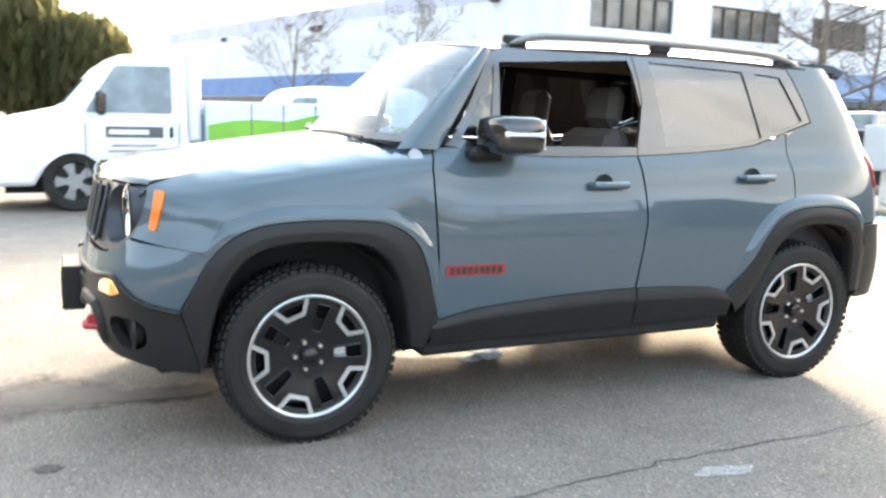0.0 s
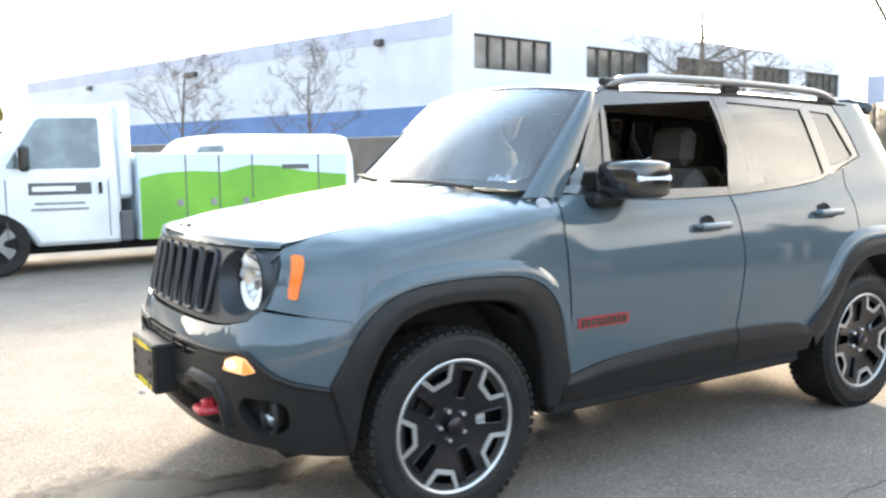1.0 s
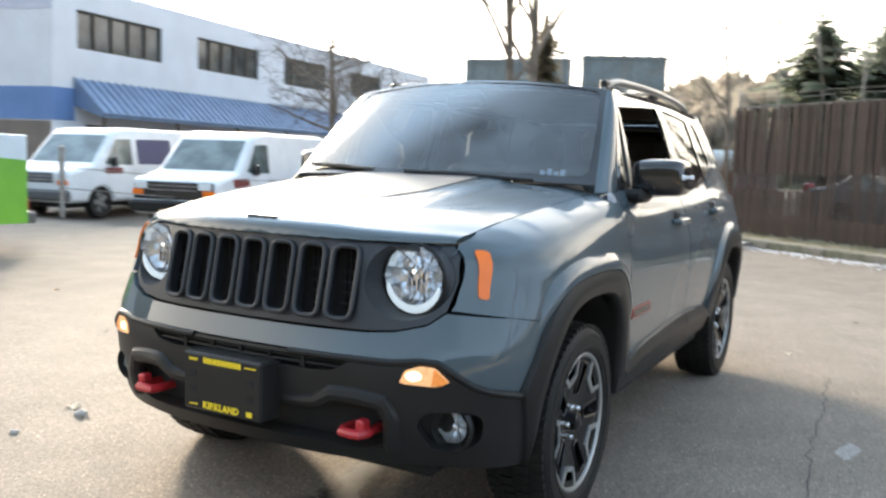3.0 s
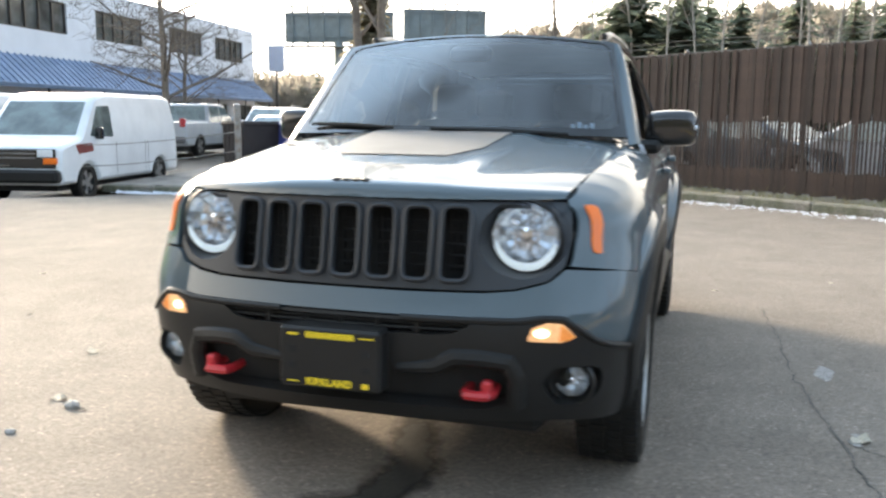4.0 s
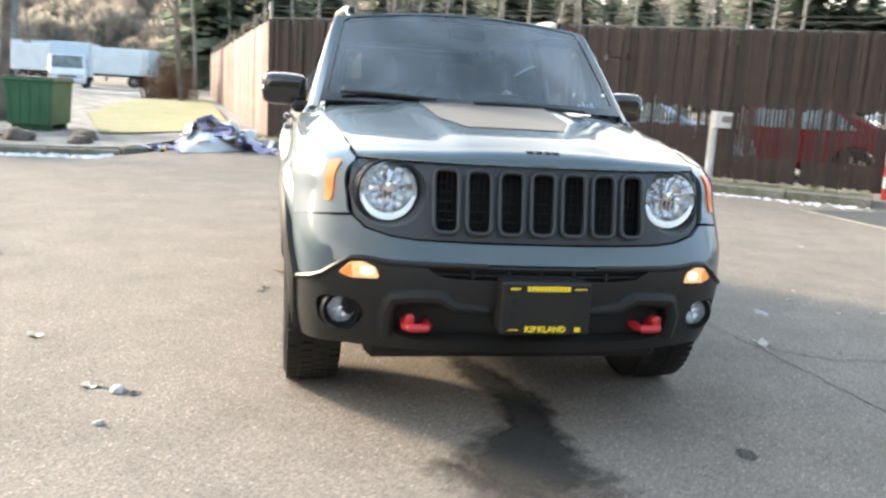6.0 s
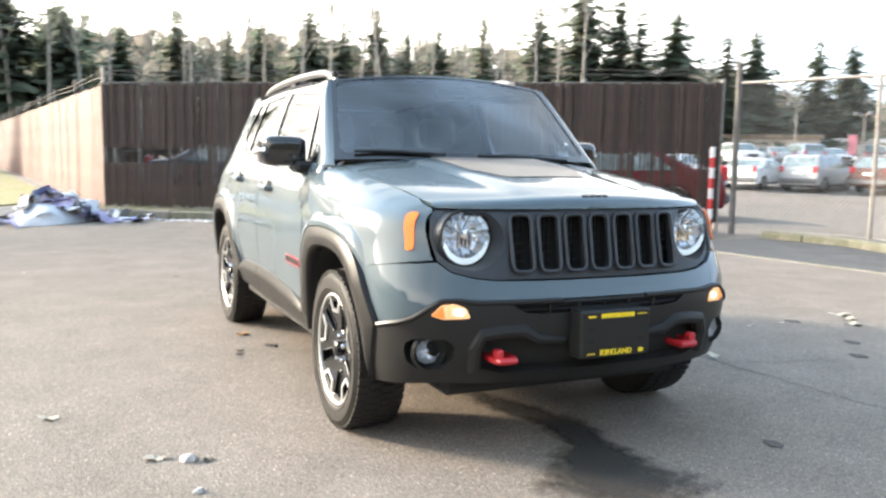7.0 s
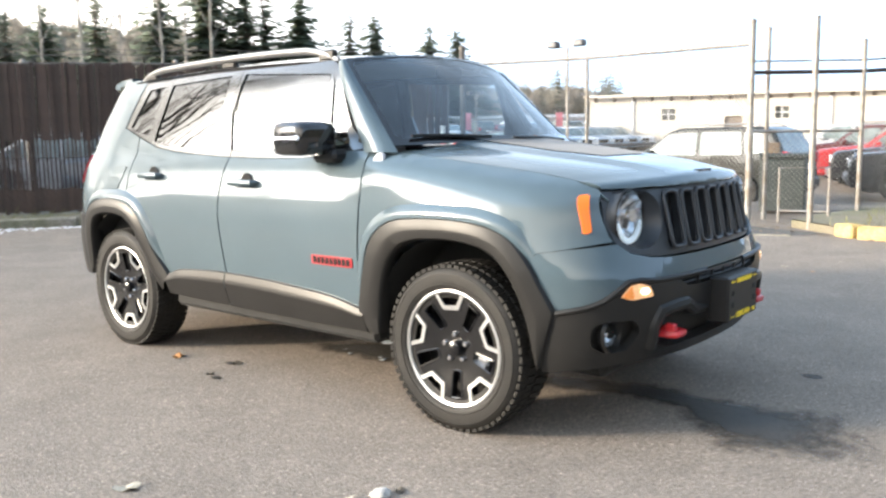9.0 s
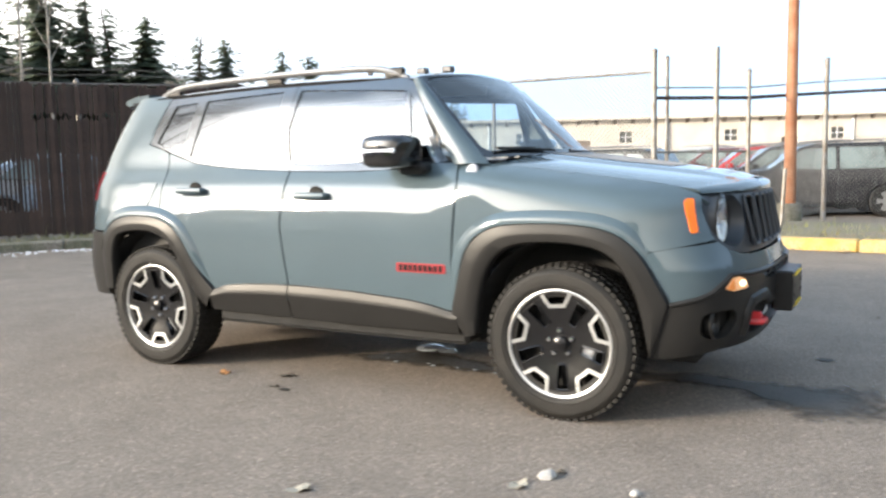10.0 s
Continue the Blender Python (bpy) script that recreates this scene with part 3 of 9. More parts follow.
red = thing("red_slatted_fence", pose(0, 0, 0), "sunlit reddish slatted fence running back from the corner", "fence")
R_END = Vector((-44.0, -4.6))
R_DIR = (R_END - FC).normalized()
r_len, r_ang = (R_END - FC).length, math.degrees(math.atan2(R_DIR.y, R_DIR.x))
S_RED = slat_mesh("red_slat", 0.125, 0.10, 2.42, M_SLAT_RED)
n_red = int(r_len / 0.13)
for i in range(n_red):
    p = FC + R_DIR * ((i + 0.5) * r_len / n_red)
    ob = part("slat", S_RED, None, red)
    ob.matrix_local = pose(p.x, p.y, random.uniform(-0.02, 0.02), 0, random.uniform(-0.5, 0.5), r_ang + random.uniform(-3, 3))
for k in range(1, 9):
    p = FC + R_DIR * (r_len * k / 8)
    post(red, p.x, p.y + 0.06, 2.75, 0.035, material=M_POST_DULL)
for z in (2.58, 2.68):
    part("barbed_wire", Geo().tube([(FC.x + R_DIR.x * s, FC.y + R_DIR.y * s + 0.05, z + 0.02 * math.sin(s)) for s in range(0, int(r_len))], 0.008, 5), M_POST_DULL, red)

# ---- chain-link fence and gate ----
link = thing("chain_link_fence", pose(0, 0, 0), "galvanised chain-link fence with posts and top rail", "fence")


def net_between(a, b, z0, z1, parent, pitch=0.075):
    a, b = Vector(a), Vector(b)
    d = b - a
    ob = part("wire_net", wire_net(d.length, z0, z1, pitch, 0.0028), M_NET, parent, angle=0, fix=False)
    ob.matrix_local = pose(a.x, a.y, 0, 0, 0, math.degrees(math.atan2(d.y, d.x)))
    tagged(ob, kind="stuff")


P0, P1, P3, P4, P5 = (-3.7, 8.8), (-0.75, 8.1), (0.28, 7.4), (0.4, 9.15), (1.2, 12.2)
post(link, FE.x + 0.25, FE.y + 0.1, 2.75, 0.05, material=M_POST_DULL)
post(link, P0[0], P0[1], 2.46, 0.03)
post(link, P1[0], P1[1], 2.70, 0.042)
post(link, P1[0] + 0.1, P1[1] + 0.35, 2.62, 0.03)
net_between((FE.x + 0.25, FE.y + 0.1), P0, 0.12, 2.42, link)
net_between(P0, P1, 0.10, 2.38, link)
part("top_rail", Geo().tube([(FE.x + 0.25, FE.y + 0.1, 2.45), (*P0, 2.46), (*P1, 2.40)], 0.026, 8), M_GALV, link)
part("bottom_wire", Geo().tube([(FE.x + 0.25, FE.y + 0.1, 0.12), (*P0, 0.12), (*P1, 0.10)], 0.006, 6), M_GALV, link)
gate = thing("gate_frame", pose(0, 0, 0), "weathered gate posts and dark cross rails beside the yard", "gate")
post(gate, P3[0], P3[1], 2.60, 0.036, material=M_GALV, cap=False)
post(gate, P4[0], P4[1], 2.42, 0.033)
post(gate, P5[0], P5[1], 2.80, 0.045, z0=-0.3)
post(gate, 6.2, 13.4, 2.80, 0.045, z0=-0.4)
part("cross_rail", Geo().tube([(*P1, 2.02), (P4[0], P4[1], 2.02), (*P5, 2.22), (6.2, 13.4, 2.3)], 0.028, 8), M_SLAT, gate)
part("cross_rail", Geo().tube([(*P1, 2.17), (P4[0], P4[1], 2.17), (*P5, 2.42), (6.2, 13.4, 2.5)], 0.014, 8), M_GALV, gate)
part("cross_rail", Geo().tube([(*P1, 1.23), (P4[0], P4[1], 1.22)], 0.02, 8), M_GALV, gate)
net_between(P1, P4, 0.08, 1.2, gate)
net_between(P4, P5, 0.1, 1.35, gate)
net_between(P5, (6.2, 13.4), 0.1, 1.45, gate)
stub = thing("leaning_post", pose(0.955, 8.665, 0.1, 0, 3, 0), "short white pipe post leaning beside the rust pole", "post")
part("pipe", Geo().tube([(0, 0, -0.03), (0, 0, 0.86)], 0.028, 10), M_GALV, stub)
wicket = thing("low_wicket", pose(-0.35, 8.15, 0, 0, 0, 8), "low white tube frame leaning by the gate", "gate")
part("frame", Geo().tube([(0, 0, 0.0), (0, 0, 0.74), (0.62, 0, 0.74), (0.62, 0, 0.0)], 0.017, 8), M_GALV, wicket)
part("lower_bar", Geo().tube([(0, 0, 0.16), (0.62, 0, 0.16)], 0.014, 8), M_GALV, wicket)
pole = thing("rust_pole", pose(0.85, 10.4, 0), "rust-red painted steel pole on a concrete foot", "pole")
part("shaft", Geo().tube([(0, 0, 0.3), (0.0, 0, 6.5)], [0.095, 0.075], 14), M_RUST, pole)
part("foot", Geo().lathe([(0.0, 0.36), (0.18, 0.36), (0.20, 0.33), (0.20, -0.02)], 18, "z"), M_KERB_OLD, pole)
striped = thing("striped_pole", pose(FE.x - 0.03, FE.y - 0.12, 0), "red and white banded marker pole at the fence end", "pole")
M_STRIPE_W = mat("stripe_white", (0.75, 0.74, 0.72), 0.5, var=0.1, bump=0.05)
M_STRIPE_R = mat("stripe_red", (0.55, 0.03, 0.03), 0.5, var=0.1, bump=0.05)
for k in range(8):
    part("band", Geo().tube([(0, 0, 0.06 + k * 0.17), (0, 0, 0.23 + k * 0.17)], 0.045, 12), M_STRIPE_R if k % 2 == 0 else M_STRIPE_W, striped)
bol = thing("white_post", pose(-7.55, 5.85, 0.10), "white-painted pipe post with a small box sign", "post")
M_WHITE_OLD = mat("old_white_paint", (0.66, 0.65, 0.62), 0.6, var=0.15, scale=5, bump=0.1, hue=(0.48, 0.44, 0.38))
part("pipe", Geo().tube([(0, 0, 0), (0, 0, 1.10)], 0.065, 14), M_WHITE_OLD, bol)
part("box", Geo().box(0.03, 0.11, -0.02, 0.34, 0.84, 1.09, 0.012).moved(pose(0, 0, 0, 0, 0, -10)), M_WHITE_OLD, bol)
part("marking", Geo().box(0.108, 0.114, 0.08, 0.24, 0.93, 1.03, 0.002).moved(pose(0, 0, 0, 0, 0, -10)), M_GALV, bol)

# ---- office and warehouse building ----
M_WALL = mat("white_stucco", (0.72, 0.73, 0.76), 0.85, var=0.07, scale=0.6, fine=30, bump=0.1)
M_BLUE = mat("blue_band", (0.13, 0.24, 0.47), 0.7, var=0.1, scale=0.8, bump=0.05)
M_LAV = mat("pale_band", (0.58, 0.59, 0.68), 0.8, var=0.08, scale=0.8, bump=0.05)
M_BASE = mat("brown_base", (0.22, 0.18, 0.15), 0.85, var=0.15, scale=1, bump=0.1)
M_AWN = mat("blue_metal_roof", (0.20, 0.28, 0.41), 0.45, metal=0.3, var=0.12, scale=1.5, bump=0.05)
# grey mottled base stands in for reflections on these opaque panes
M_WIN = mat("office_glass_painted_reflection", (0.13, 0.135, 0.13), 0.08, var=0.35, scale=1.4, bump=0.0, spec=0.9)
M_FRAME = mat("bronze_frame", (0.08, 0.07, 0.06), 0.5, metal=0.4, var=0.1, bump=0.0)
office = thing("office_building", pose(-17.2, -27.2, 0, 0, 0, math.degrees(math.atan2(-0.1134, -0.9935))), "white two-storey office with blue band and blue metal awning", "building")
# along x: the front; y: to the camera's left side is +y behind
def face(x0, x1, z0, z1, t=0.3, holes=(), material=None, name="wall", y=0.0):
    """A wall slab with openings, its outer face at y, thickness inwards."""
    g = Geo()
    xs = sorted({x0, x1, *[h[0] for h in holes], *[h[1] for h in holes]})
    zs = sorted({z0, z1, *[h[2] for h in holes], *[h[3] for h in holes]})
    nx, nz = len(xs), len(zs)
    g.v = [(x, yy, z) for yy in (y, y + t) for z in zs for x in xs]

    def at(i, j, k):
        return k * nx * nz + j * nx + i

    def full(i, j):
        if not (0 <= i < nx - 1 and 0 <= j < nz - 1):
            return False
        return not any(h[0] <= xs[i] and xs[i + 1] <= h[1] and h[2] <= zs[j] and zs[j + 1] <= h[3] for h in holes)

    for i in range(nx - 1):
        for j in range(nz - 1):
            if not full(i, j):
                continue
            g.f += [(at(i, j, 0), at(i + 1, j, 0), at(i + 1, j + 1, 0), at(i, j + 1, 0)), (at(i, j, 1), at(i, j + 1, 1), at(i + 1, j + 1, 1), at(i + 1, j, 1))]
            for di, dj, p, q in ((-1, 0, (i, j), (i, j + 1)), (1, 0, (i + 1, j), (i + 1, j + 1)), (0, -1, (i, j), (i + 1, j)), (0, 1, (i, j + 1), (i + 1, j + 1))):
                if not full(i + di, j + dj):
                    g.f.append((at(*p, 0), at(*q, 0), at(*q, 1), at(*p, 1)))
    return g


WINS = [(1.2, 6.05, 5.25, 6.75), (8.5, 13.4, 5.25, 6.75), (15.8, 20.4, 5.25, 6.75), (23.4, 27.7, 5.25, 6.75), (29.6, 34.1, 5.25, 6.75)]
LOWS = [(k * 4.4 + 1.6, k * 4.4 + 4.9, 0.6, 2.3) for k in range(8)]
part("front_wall", face(0, 36, 0, 7.7, 0.3, WINS + LOWS), M_WALL, office, angle=0)
for x0, x1, z0, z1 in WINS + LOWS:
    w = part("window", Geo().box(x0, x1, 0.18, 0.22, z0, z1), M_WIN, office, angle=0)
    n = 5 if z0 > 4 else 3
    fr = Geo()
    for k in range(n + 1):
        x = x0 + (x1 - x0) * k / n
        fr.box(max(x0, x - 0.05), min(x1, x + 0.05), 0.08, 0.18, z0, z1)
    fr.box(x0, x1, 0.08, 0.18, z0, z0 + 0.07)
    fr.box(x0, x1, 0.08, 0.18, z1 - 0.07, z1)
    part("frame", fr, M_FRAME, w, angle=0)
part("corner_band", Geo().box(-0.02, 1.0, -0.03, 0.0, 2.4, 3.66), M_BLUE, office, angle=0)
aw = part("awning", Geo().prism([(-1.5, 2.72), (-0.02, 4.05), (-0.02, 3.0), (-1.45, 2.55)], 1.0, 36.0, "x"), M_AWN, office, "standing-seam blue metal awning", angle=0)
ribs = Geo()
for k in range(80):
    x = 1.0 + k * 0.44
    ribs.add([(x, -1.5, 2.72), (x + 0.05, -1.5, 2.72), (x + 0.05, -0.02, 4.05), (x, -0.02, 4.05), (x, -1.5, 2.80), (x + 0.05, -1.5, 2.80), (x + 0.05, -0.02, 4.13), (x, -0.02, 4.13)], [(4, 5, 6, 7), (0, 1, 5, 4), (0, 4, 7, 3), (1, 2, 6, 5)])
tagged(part("seams", ribs, M_AWN, aw, angle=0), kind="stuff")
for k in range(9):
    part("awning_post", Geo().tube([(1.2 + k * 4.3, -1.35, 0), (1.2 + k * 4.3, -1.35, 2.6)], 0.06, 8), M_FRAME, office)
# long side wall to the warehouse, then roof and back
side = thing("warehouse", pose(-17.2, -27.2, 0, 0, 0, math.degrees(math.atan2(-0.965, 0.262))), "long white warehouse wall with a blue band", "building")
part("side_wall", Geo().box(0.02, 44, -0.3, -0.02, 2.35, 6.6), M_WALL, side, angle=0)
part("parapet_band", Geo().box(0.0, 44, -0.3, 0.0, 6.6, 7.45), M_LAV, side, angle=0)
part("blue_band", Geo().box(0.0, 44, -0.02, 0.015, 2.4, 3.66), M_BLUE, side, angle=0)
part("base_wall", Geo().box(0.02, 44, -0.3, -0.02, 0, 2.35), M_BASE, side, angle=0)
part("roof", Geo().box(0.3, 44, -36, -0.3, 7.0, 7.3), M_LAV, side, angle=0)
for s, z in ((4.2, 6.5), (19.8, 6.2), (20.5, 6.2), (33, 6.2)):
    wl_ = part("wall_lamp", Geo().prism([(0.0, z), (0.0, z + 0.30), (0.22, z + 0.30), (0.34, z + 0.05)], s, s + 0.4, "x"), M_FRAME, side)

# ---- long low building beyond the car lot ----
M_WHITE_ROOF = mat("white_roof_sheet", (0.74, 0.75, 0.76), 0.6, var=0.12, scale=2, bump=0.05)
M_CREAM = mat("cream_wall", (0.62, 0.57, 0.50), 0.85, var=0.1, scale=0.7, bump=0.1)
shed = thing("long_low_building", pose(-27.6, 50.4, 0, 0, 0, math.degrees(math.atan2(13.7, 28.2))), "long cream low building with scalloped eaves", "building")
SW = [(5.0 + 7.5 * k, 5.9 + 7.5 * k, 2.1, 2.9) for k in range(7)] + [(9.2, 10.4, 0.1, 2.3), (24.0, 25.2, 0.1, 2.3)]
part("wall", face(0, 60, 0, 3.75, 0.25, SW), M_CREAM, shed, angle=0)
for x0, x1, z0, z1 in SW:
    w = part("window" if z0 > 1 else "door", Geo().box(x0, x1, 0.14, 0.18, z0, z1), M_WIN if z0 > 1 else M_BASE, shed, angle=0)
    if z0 > 1:
        part("frame", Geo().box((x0 + x1) / 2 - 0.03, (x0 + x1) / 2 + 0.03, 0.10, 0.14, z0, z1).box(x0, x1, 0.10, 0.14, (z0 + z1) / 2 - 0.03, (z0 + z1) / 2 + 0.03), M_WALL, w, angle=0)
part("roof", Geo().box(-0.4, 60.4, -0.45, 18, 3.75, 3.95), M_CREAM, shed, angle=0)
# cream brackets take dark brown to paint in their shade under the roof
brk = Geo().prism([(-0.42, 3.74), (0.0, 3.74), (0.0, 3.45)], 0.3, 0.55, "x").mesh("eave_bracket", M_BASE, 0)
for k in range(46):
    part("eave_bracket", brk, None, shed).location.x = k * 1.3
for k in range(5):
    part("downpipe", Geo().tube([(3 + 13 * k, -0.06, 0), (3 + 13 * k, -0.06, 3.7)], 0.06, 8), M_WALL, shed)
part("end_wall", Geo().box(0, 0.25, 0.25, 18, 0, 3.75), M_CREAM, shed, angle=0)

def sales_office(m, w, h, wall, trim_mat, label):
    ob = thing("sales_office", m, label, "building")
    n = max(2, round(w / 3.4))
    holes = [(-w + 2 * w * (k + 0.15) / n, -w + 2 * w * (k + 0.85) / n, 0.9, 2.3) for k in range(n)]
    part("wall", face(-w, w, 0, h, 0.25, holes), wall, ob, angle=0)
    part("back_wall", Geo().box(-w, w, 4.75, 5.0, 0, h), wall, ob, angle=0)
    for x in (-w, w - 0.25):
        part("side_wall", Geo().box(x, x + 0.25, 0.25, 4.75, 0, h), wall, ob, angle=0)
    part("roof", Geo().box(-w - 0.3, w + 0.3, -0.5, 5.2, h, h + 0.35, 0.03), trim_mat, ob, angle=0)
    for x0, x1, z0, z1 in holes:
        part("window", Geo().box(x0, x1, 0.12, 0.16, z0, z1), M_WIN, ob, angle=0)


sales_office(pose(-53, 56.5, 0, 0, 0, 45), 4.5, 3.1, M_CREAM, M_WOOD_POST, "low tan flat-roofed sales office across the car lot")
sales_office(pose(-46.5, 67.5, 0, 0, 0, 38), 7.5, 2.9, M_WALL, M_WHITE_ROOF, "long low white-roofed showroom across the car lot")

# ---- hills ----
M_HILL = mat("bare_woods", (0.060, 0.052, 0.040), 0.95, var=0.4, scale=0.05, fine=0.6, bump=0.5, hue=(0.035, 0.042, 0.026), spec=0.1)
def hill(name, az0, az1, dist, el, label, seed, n=150):
    """A wooded ridge; el: table of bearing to the rise in degrees."""
    g = Geo()
    rows = [0.0, 0.35, 0.7, 0.9, 1.0, 0.8]
    for i in range(n + 1):
        a = az0 + (az1 - az0) * i / n
        top = dist * math.tan(radians(lerp_table(el, a)))
        top *= 1 + 0.05 * noise.noise(Vector((a * 0.35, seed, 0))) + 0.05 * noise.noise(Vector((a * 2.1, seed, 1))) + 0.03 * noise.noise(Vector((a * 7, seed, 2)))
        for j, k in enumerate(rows):
            d = dist * (0.55 + 0.45 * min(1, k + (0.0 if j < 5 else 0.45)))
            if j == 5:
                d = dist * 1.2
            h = top * k * (1 + 0.12 * noise.noise(Vector((a * 1.3, k * 7, seed))))
            g.v.append((d * math.cos(radians(a)), d * math.sin(radians(a)), max(-0.5, h - 0.5 * (j == 0))))
    m = len(rows)
    for i in range(n):
        for j in range(m - 1):
            g.f.append((i * m + j, (i + 1) * m + j, (i + 1) * m + j + 1, i * m + j + 1))
    return solid(name, g, M_HILL, label, "hill", kind="structure", angle=0)


hill("hill_north", 118, 212, 340, [(118, 1.0), (128, 2.0), (137, 4.0), (146, 5.6), (156, 6.0), (166, 6.4), (174, 6.2), (182, 5.4), (190, 4.9), (197, 3.4), (203, 1.5), (212, 0.8)], "wooded hill of bare and evergreen trees", 4)
hill("hill_south", 190, 310, 420, [(190, 2.5), (205, 2.6), (230, 1.8), (260, 1.5), (285, 2.0), (310, 1.5)], "distant wooded ridge, partly out of view", 9)
# unseen rise added to block low sky light from the car's nose
hill("hill_east", -60, 120, 420, [(-60, 2.5), (-40, 9.0), (-10, 13.0), (30, 13.5), (60, 10.0), (80, 2.6), (90, 1.6), (120, 1.6)], "distant wooded ridge, partly out of view", 15)


# ---- the parked off-road SUV ----
M_PAINT = mat("blue_grey_paint", (0.056, 0.083, 0.099), 0.5, var=0.03, scale=2, fine=400, bump=0.0, coat=1.0, spec=0.12, coat_ior=1.52)
M_DEWY = mat("dewy_paint", (0.056, 0.083, 0.099), 0.5, var=0.04, scale=2, fine=260, bump=0.02, coat=1.0, spec=0.15, coat_ior=1.6, coat_rough=0.07)
M_CLAD = mat("black_plastic", (0.019, 0.0185, 0.018), 0.40, var=0.12, scale=3, fine=500, bump=0.04, spec=0.23)
M_SATIN = mat("satin_grey_plastic", (0.024, 0.028, 0.034), 0.42, var=0.06, scale=3, fine=400, bump=0.02)
M_GLOSSBLACK = mat("gloss_black", (0.012, 0.012, 0.013), 0.12, var=0.05, bump=0.0, coat=0.6)
M_PILLAR = mat("gloss_black_film", (0.016, 0.016, 0.016), 0.14, var=0.05, bump=0.0, coat=1.0, coat_ior=1.75, coat_rough=0.06)
M_RIM_BLACK = mat("satin_black_rim", (0.007, 0.007, 0.008), 0.24, var=0.08, bump=0.0, spec=0.45)
M_EMBLEM = mat("emblem_grey", (0.34, 0.35, 0.38), 0.5, var=0.1, scale=40, bump=0.0)
# near-black for liners and undersides, and for shade painted behind openings
M_DARK = mat("liner_and_shade_black", (0.012, 0.012, 0.012), 0.9, var=0.1, bump=0.05)
M_RUBBER = mat("tyre_rubber", (0.012, 0.0118, 0.0115), 0.6, var=0.22, scale=7, fine=120, bump=0.12, hue=(0.021, 0.0195, 0.0175), spec=0.24)
M_SILVER = mat("machined_alloy", (0.50, 0.51, 0.515), 0.36, metal=0.8, var=0.05, scale=9, bump=0.0)
M_CHROME = mat("chrome", (0.82, 0.82, 0.84), 0.08, metal=1.0, var=0.02, bump=0.0)
M_REFLECTOR = mat("lamp_reflector", (0.80, 0.83, 0.87), 0.16, metal=0.85, var=0.03, fine=60, bump=0.0)
M_WHITE_RING = mat("clear_white_lens", (0.78, 0.85, 0.95), 0.25, var=0.03, bump=0.0, coat=0.5)
M_DAY_RING = mat("lit_position_ring", (0.70, 0.80, 0.92), 0.3, var=0.03, bump=0.0, emit=((0.66, 0.84, 1.0), 0.24))
M_ORANGE = mat("amber_lens", (0.90, 0.17, 0.008), 0.3, var=0.04, bump=0.02, coat=0.15)
M_LAMP_ON = mat("lit_turn_lamp", (0.70, 0.38, 0.20), 0.25, var=0.2, scale=40, fine=120, bump=0.3, coat=0.5, emit=((1.0, 0.52, 0.24), 0.24))
M_FOG = mat("fog_reflector", (0.84, 0.88, 0.93), 0.22, metal=0.6, var=0.1, fine=60, bump=0.05)
M_PALE_AMBER = mat("pale_amber_lens", (0.66, 0.22, 0.05), 0.25, var=0.1, scale=30, bump=0.05, coat=0.6, emit=((1.0, 0.34, 0.08), 0.14))
M_BULB = mat("lit_bulb", (0.9, 0.7, 0.5), 0.4, var=0.05, bump=0.0, emit=((1.0, 0.78, 0.50), 1.6))
M_BADGE_RED = mat("dark_red_badge", (0.30, 0.016, 0.022), 0.35, var=0.06, bump=0.0, coat=0.4)
M_RED = mat("red_powder_coat", (0.50, 0.022, 0.030), 0.4, var=0.08, bump=0.02, coat=0.2)
M_RED_LENS = mat("red_lens", (0.45, 0.02, 0.03), 0.15, var=0.05, bump=0.0, coat=0.8)
M_RAIL = mat("rail_grey", (0.22, 0.22, 0.22), 0.35, metal=0.5, var=0.05, bump=0.0)
M_DECAL = mat("matt_black_decal", (0.026, 0.024, 0.023), 0.5, sheen=0.10, spec=0.6, var=0.05, bump=0.0)
M_YELLOW = mat("plate_yellow", (0.85, 0.62, 0.03), 0.45, var=0.04, bump=0.0)
M_GLASS = glass_mat("clear_glass", (0.62, 0.68, 0.66), 2.2)
M_SCREEN = glass_mat("windscreen_tint", (0.62, 0.74, 0.80), 2.15)
M_GLASS_DARK = glass_mat("privacy_glass", (0.12, 0.13, 0.13), 2.5)
M_LENS = glass_mat("lamp_glass", (0.93, 0.94, 0.95), 1.35)
M_SEAT = mat("dark_cloth", (0.085, 0.075, 0.066), 0.9, var=0.15, fine=200, bump=0.2)
M_DASH = mat("dash_plastic", (0.025, 0.025, 0.026), 0.6, var=0.1, bump=0.05)
M_LINER = mat("headliner", (0.35, 0.33, 0.30), 0.95, var=0.06, bump=0.05)

W_TAB = [(0.18, 0.80), (0.35, 0.852), (0.5, 0.872), (0.68, 0.886), (0.82, 0.888), (0.93, 0.880), (1.02, 0.860), (1.09, 0.836),
         (1.15, 0.800), (1.20, 0.782), (1.30, 0.756), (1.42, 0.722), (1.52, 0.690), (1.60, 0.652), (1.66, 0.615)]
XF_TAB = [(0.18, 1.92), (0.28, 2.00), (0.40, 2.065), (0.52, 2.092), (0.63, 2.098), (0.69, 2.085), (0.75, 2.066), (0.90, 2.045), (1.02, 2.028), (1.10, 2.0)]
XR_TAB = [(0.18, -1.98), (0.4, -2.1), (0.6, -2.12), (0.75, -2.08), (1.0, -2.05), (1.2, -2.02), (1.4, -1.93), (1.62, -1.80)]
ZT_TAB = [(0.6, 1.235), (0.85, 1.218), (1.1, 1.190), (1.4, 1.152), (1.7, 1.112), (1.9, 1.086), (2.05, 1.06)]


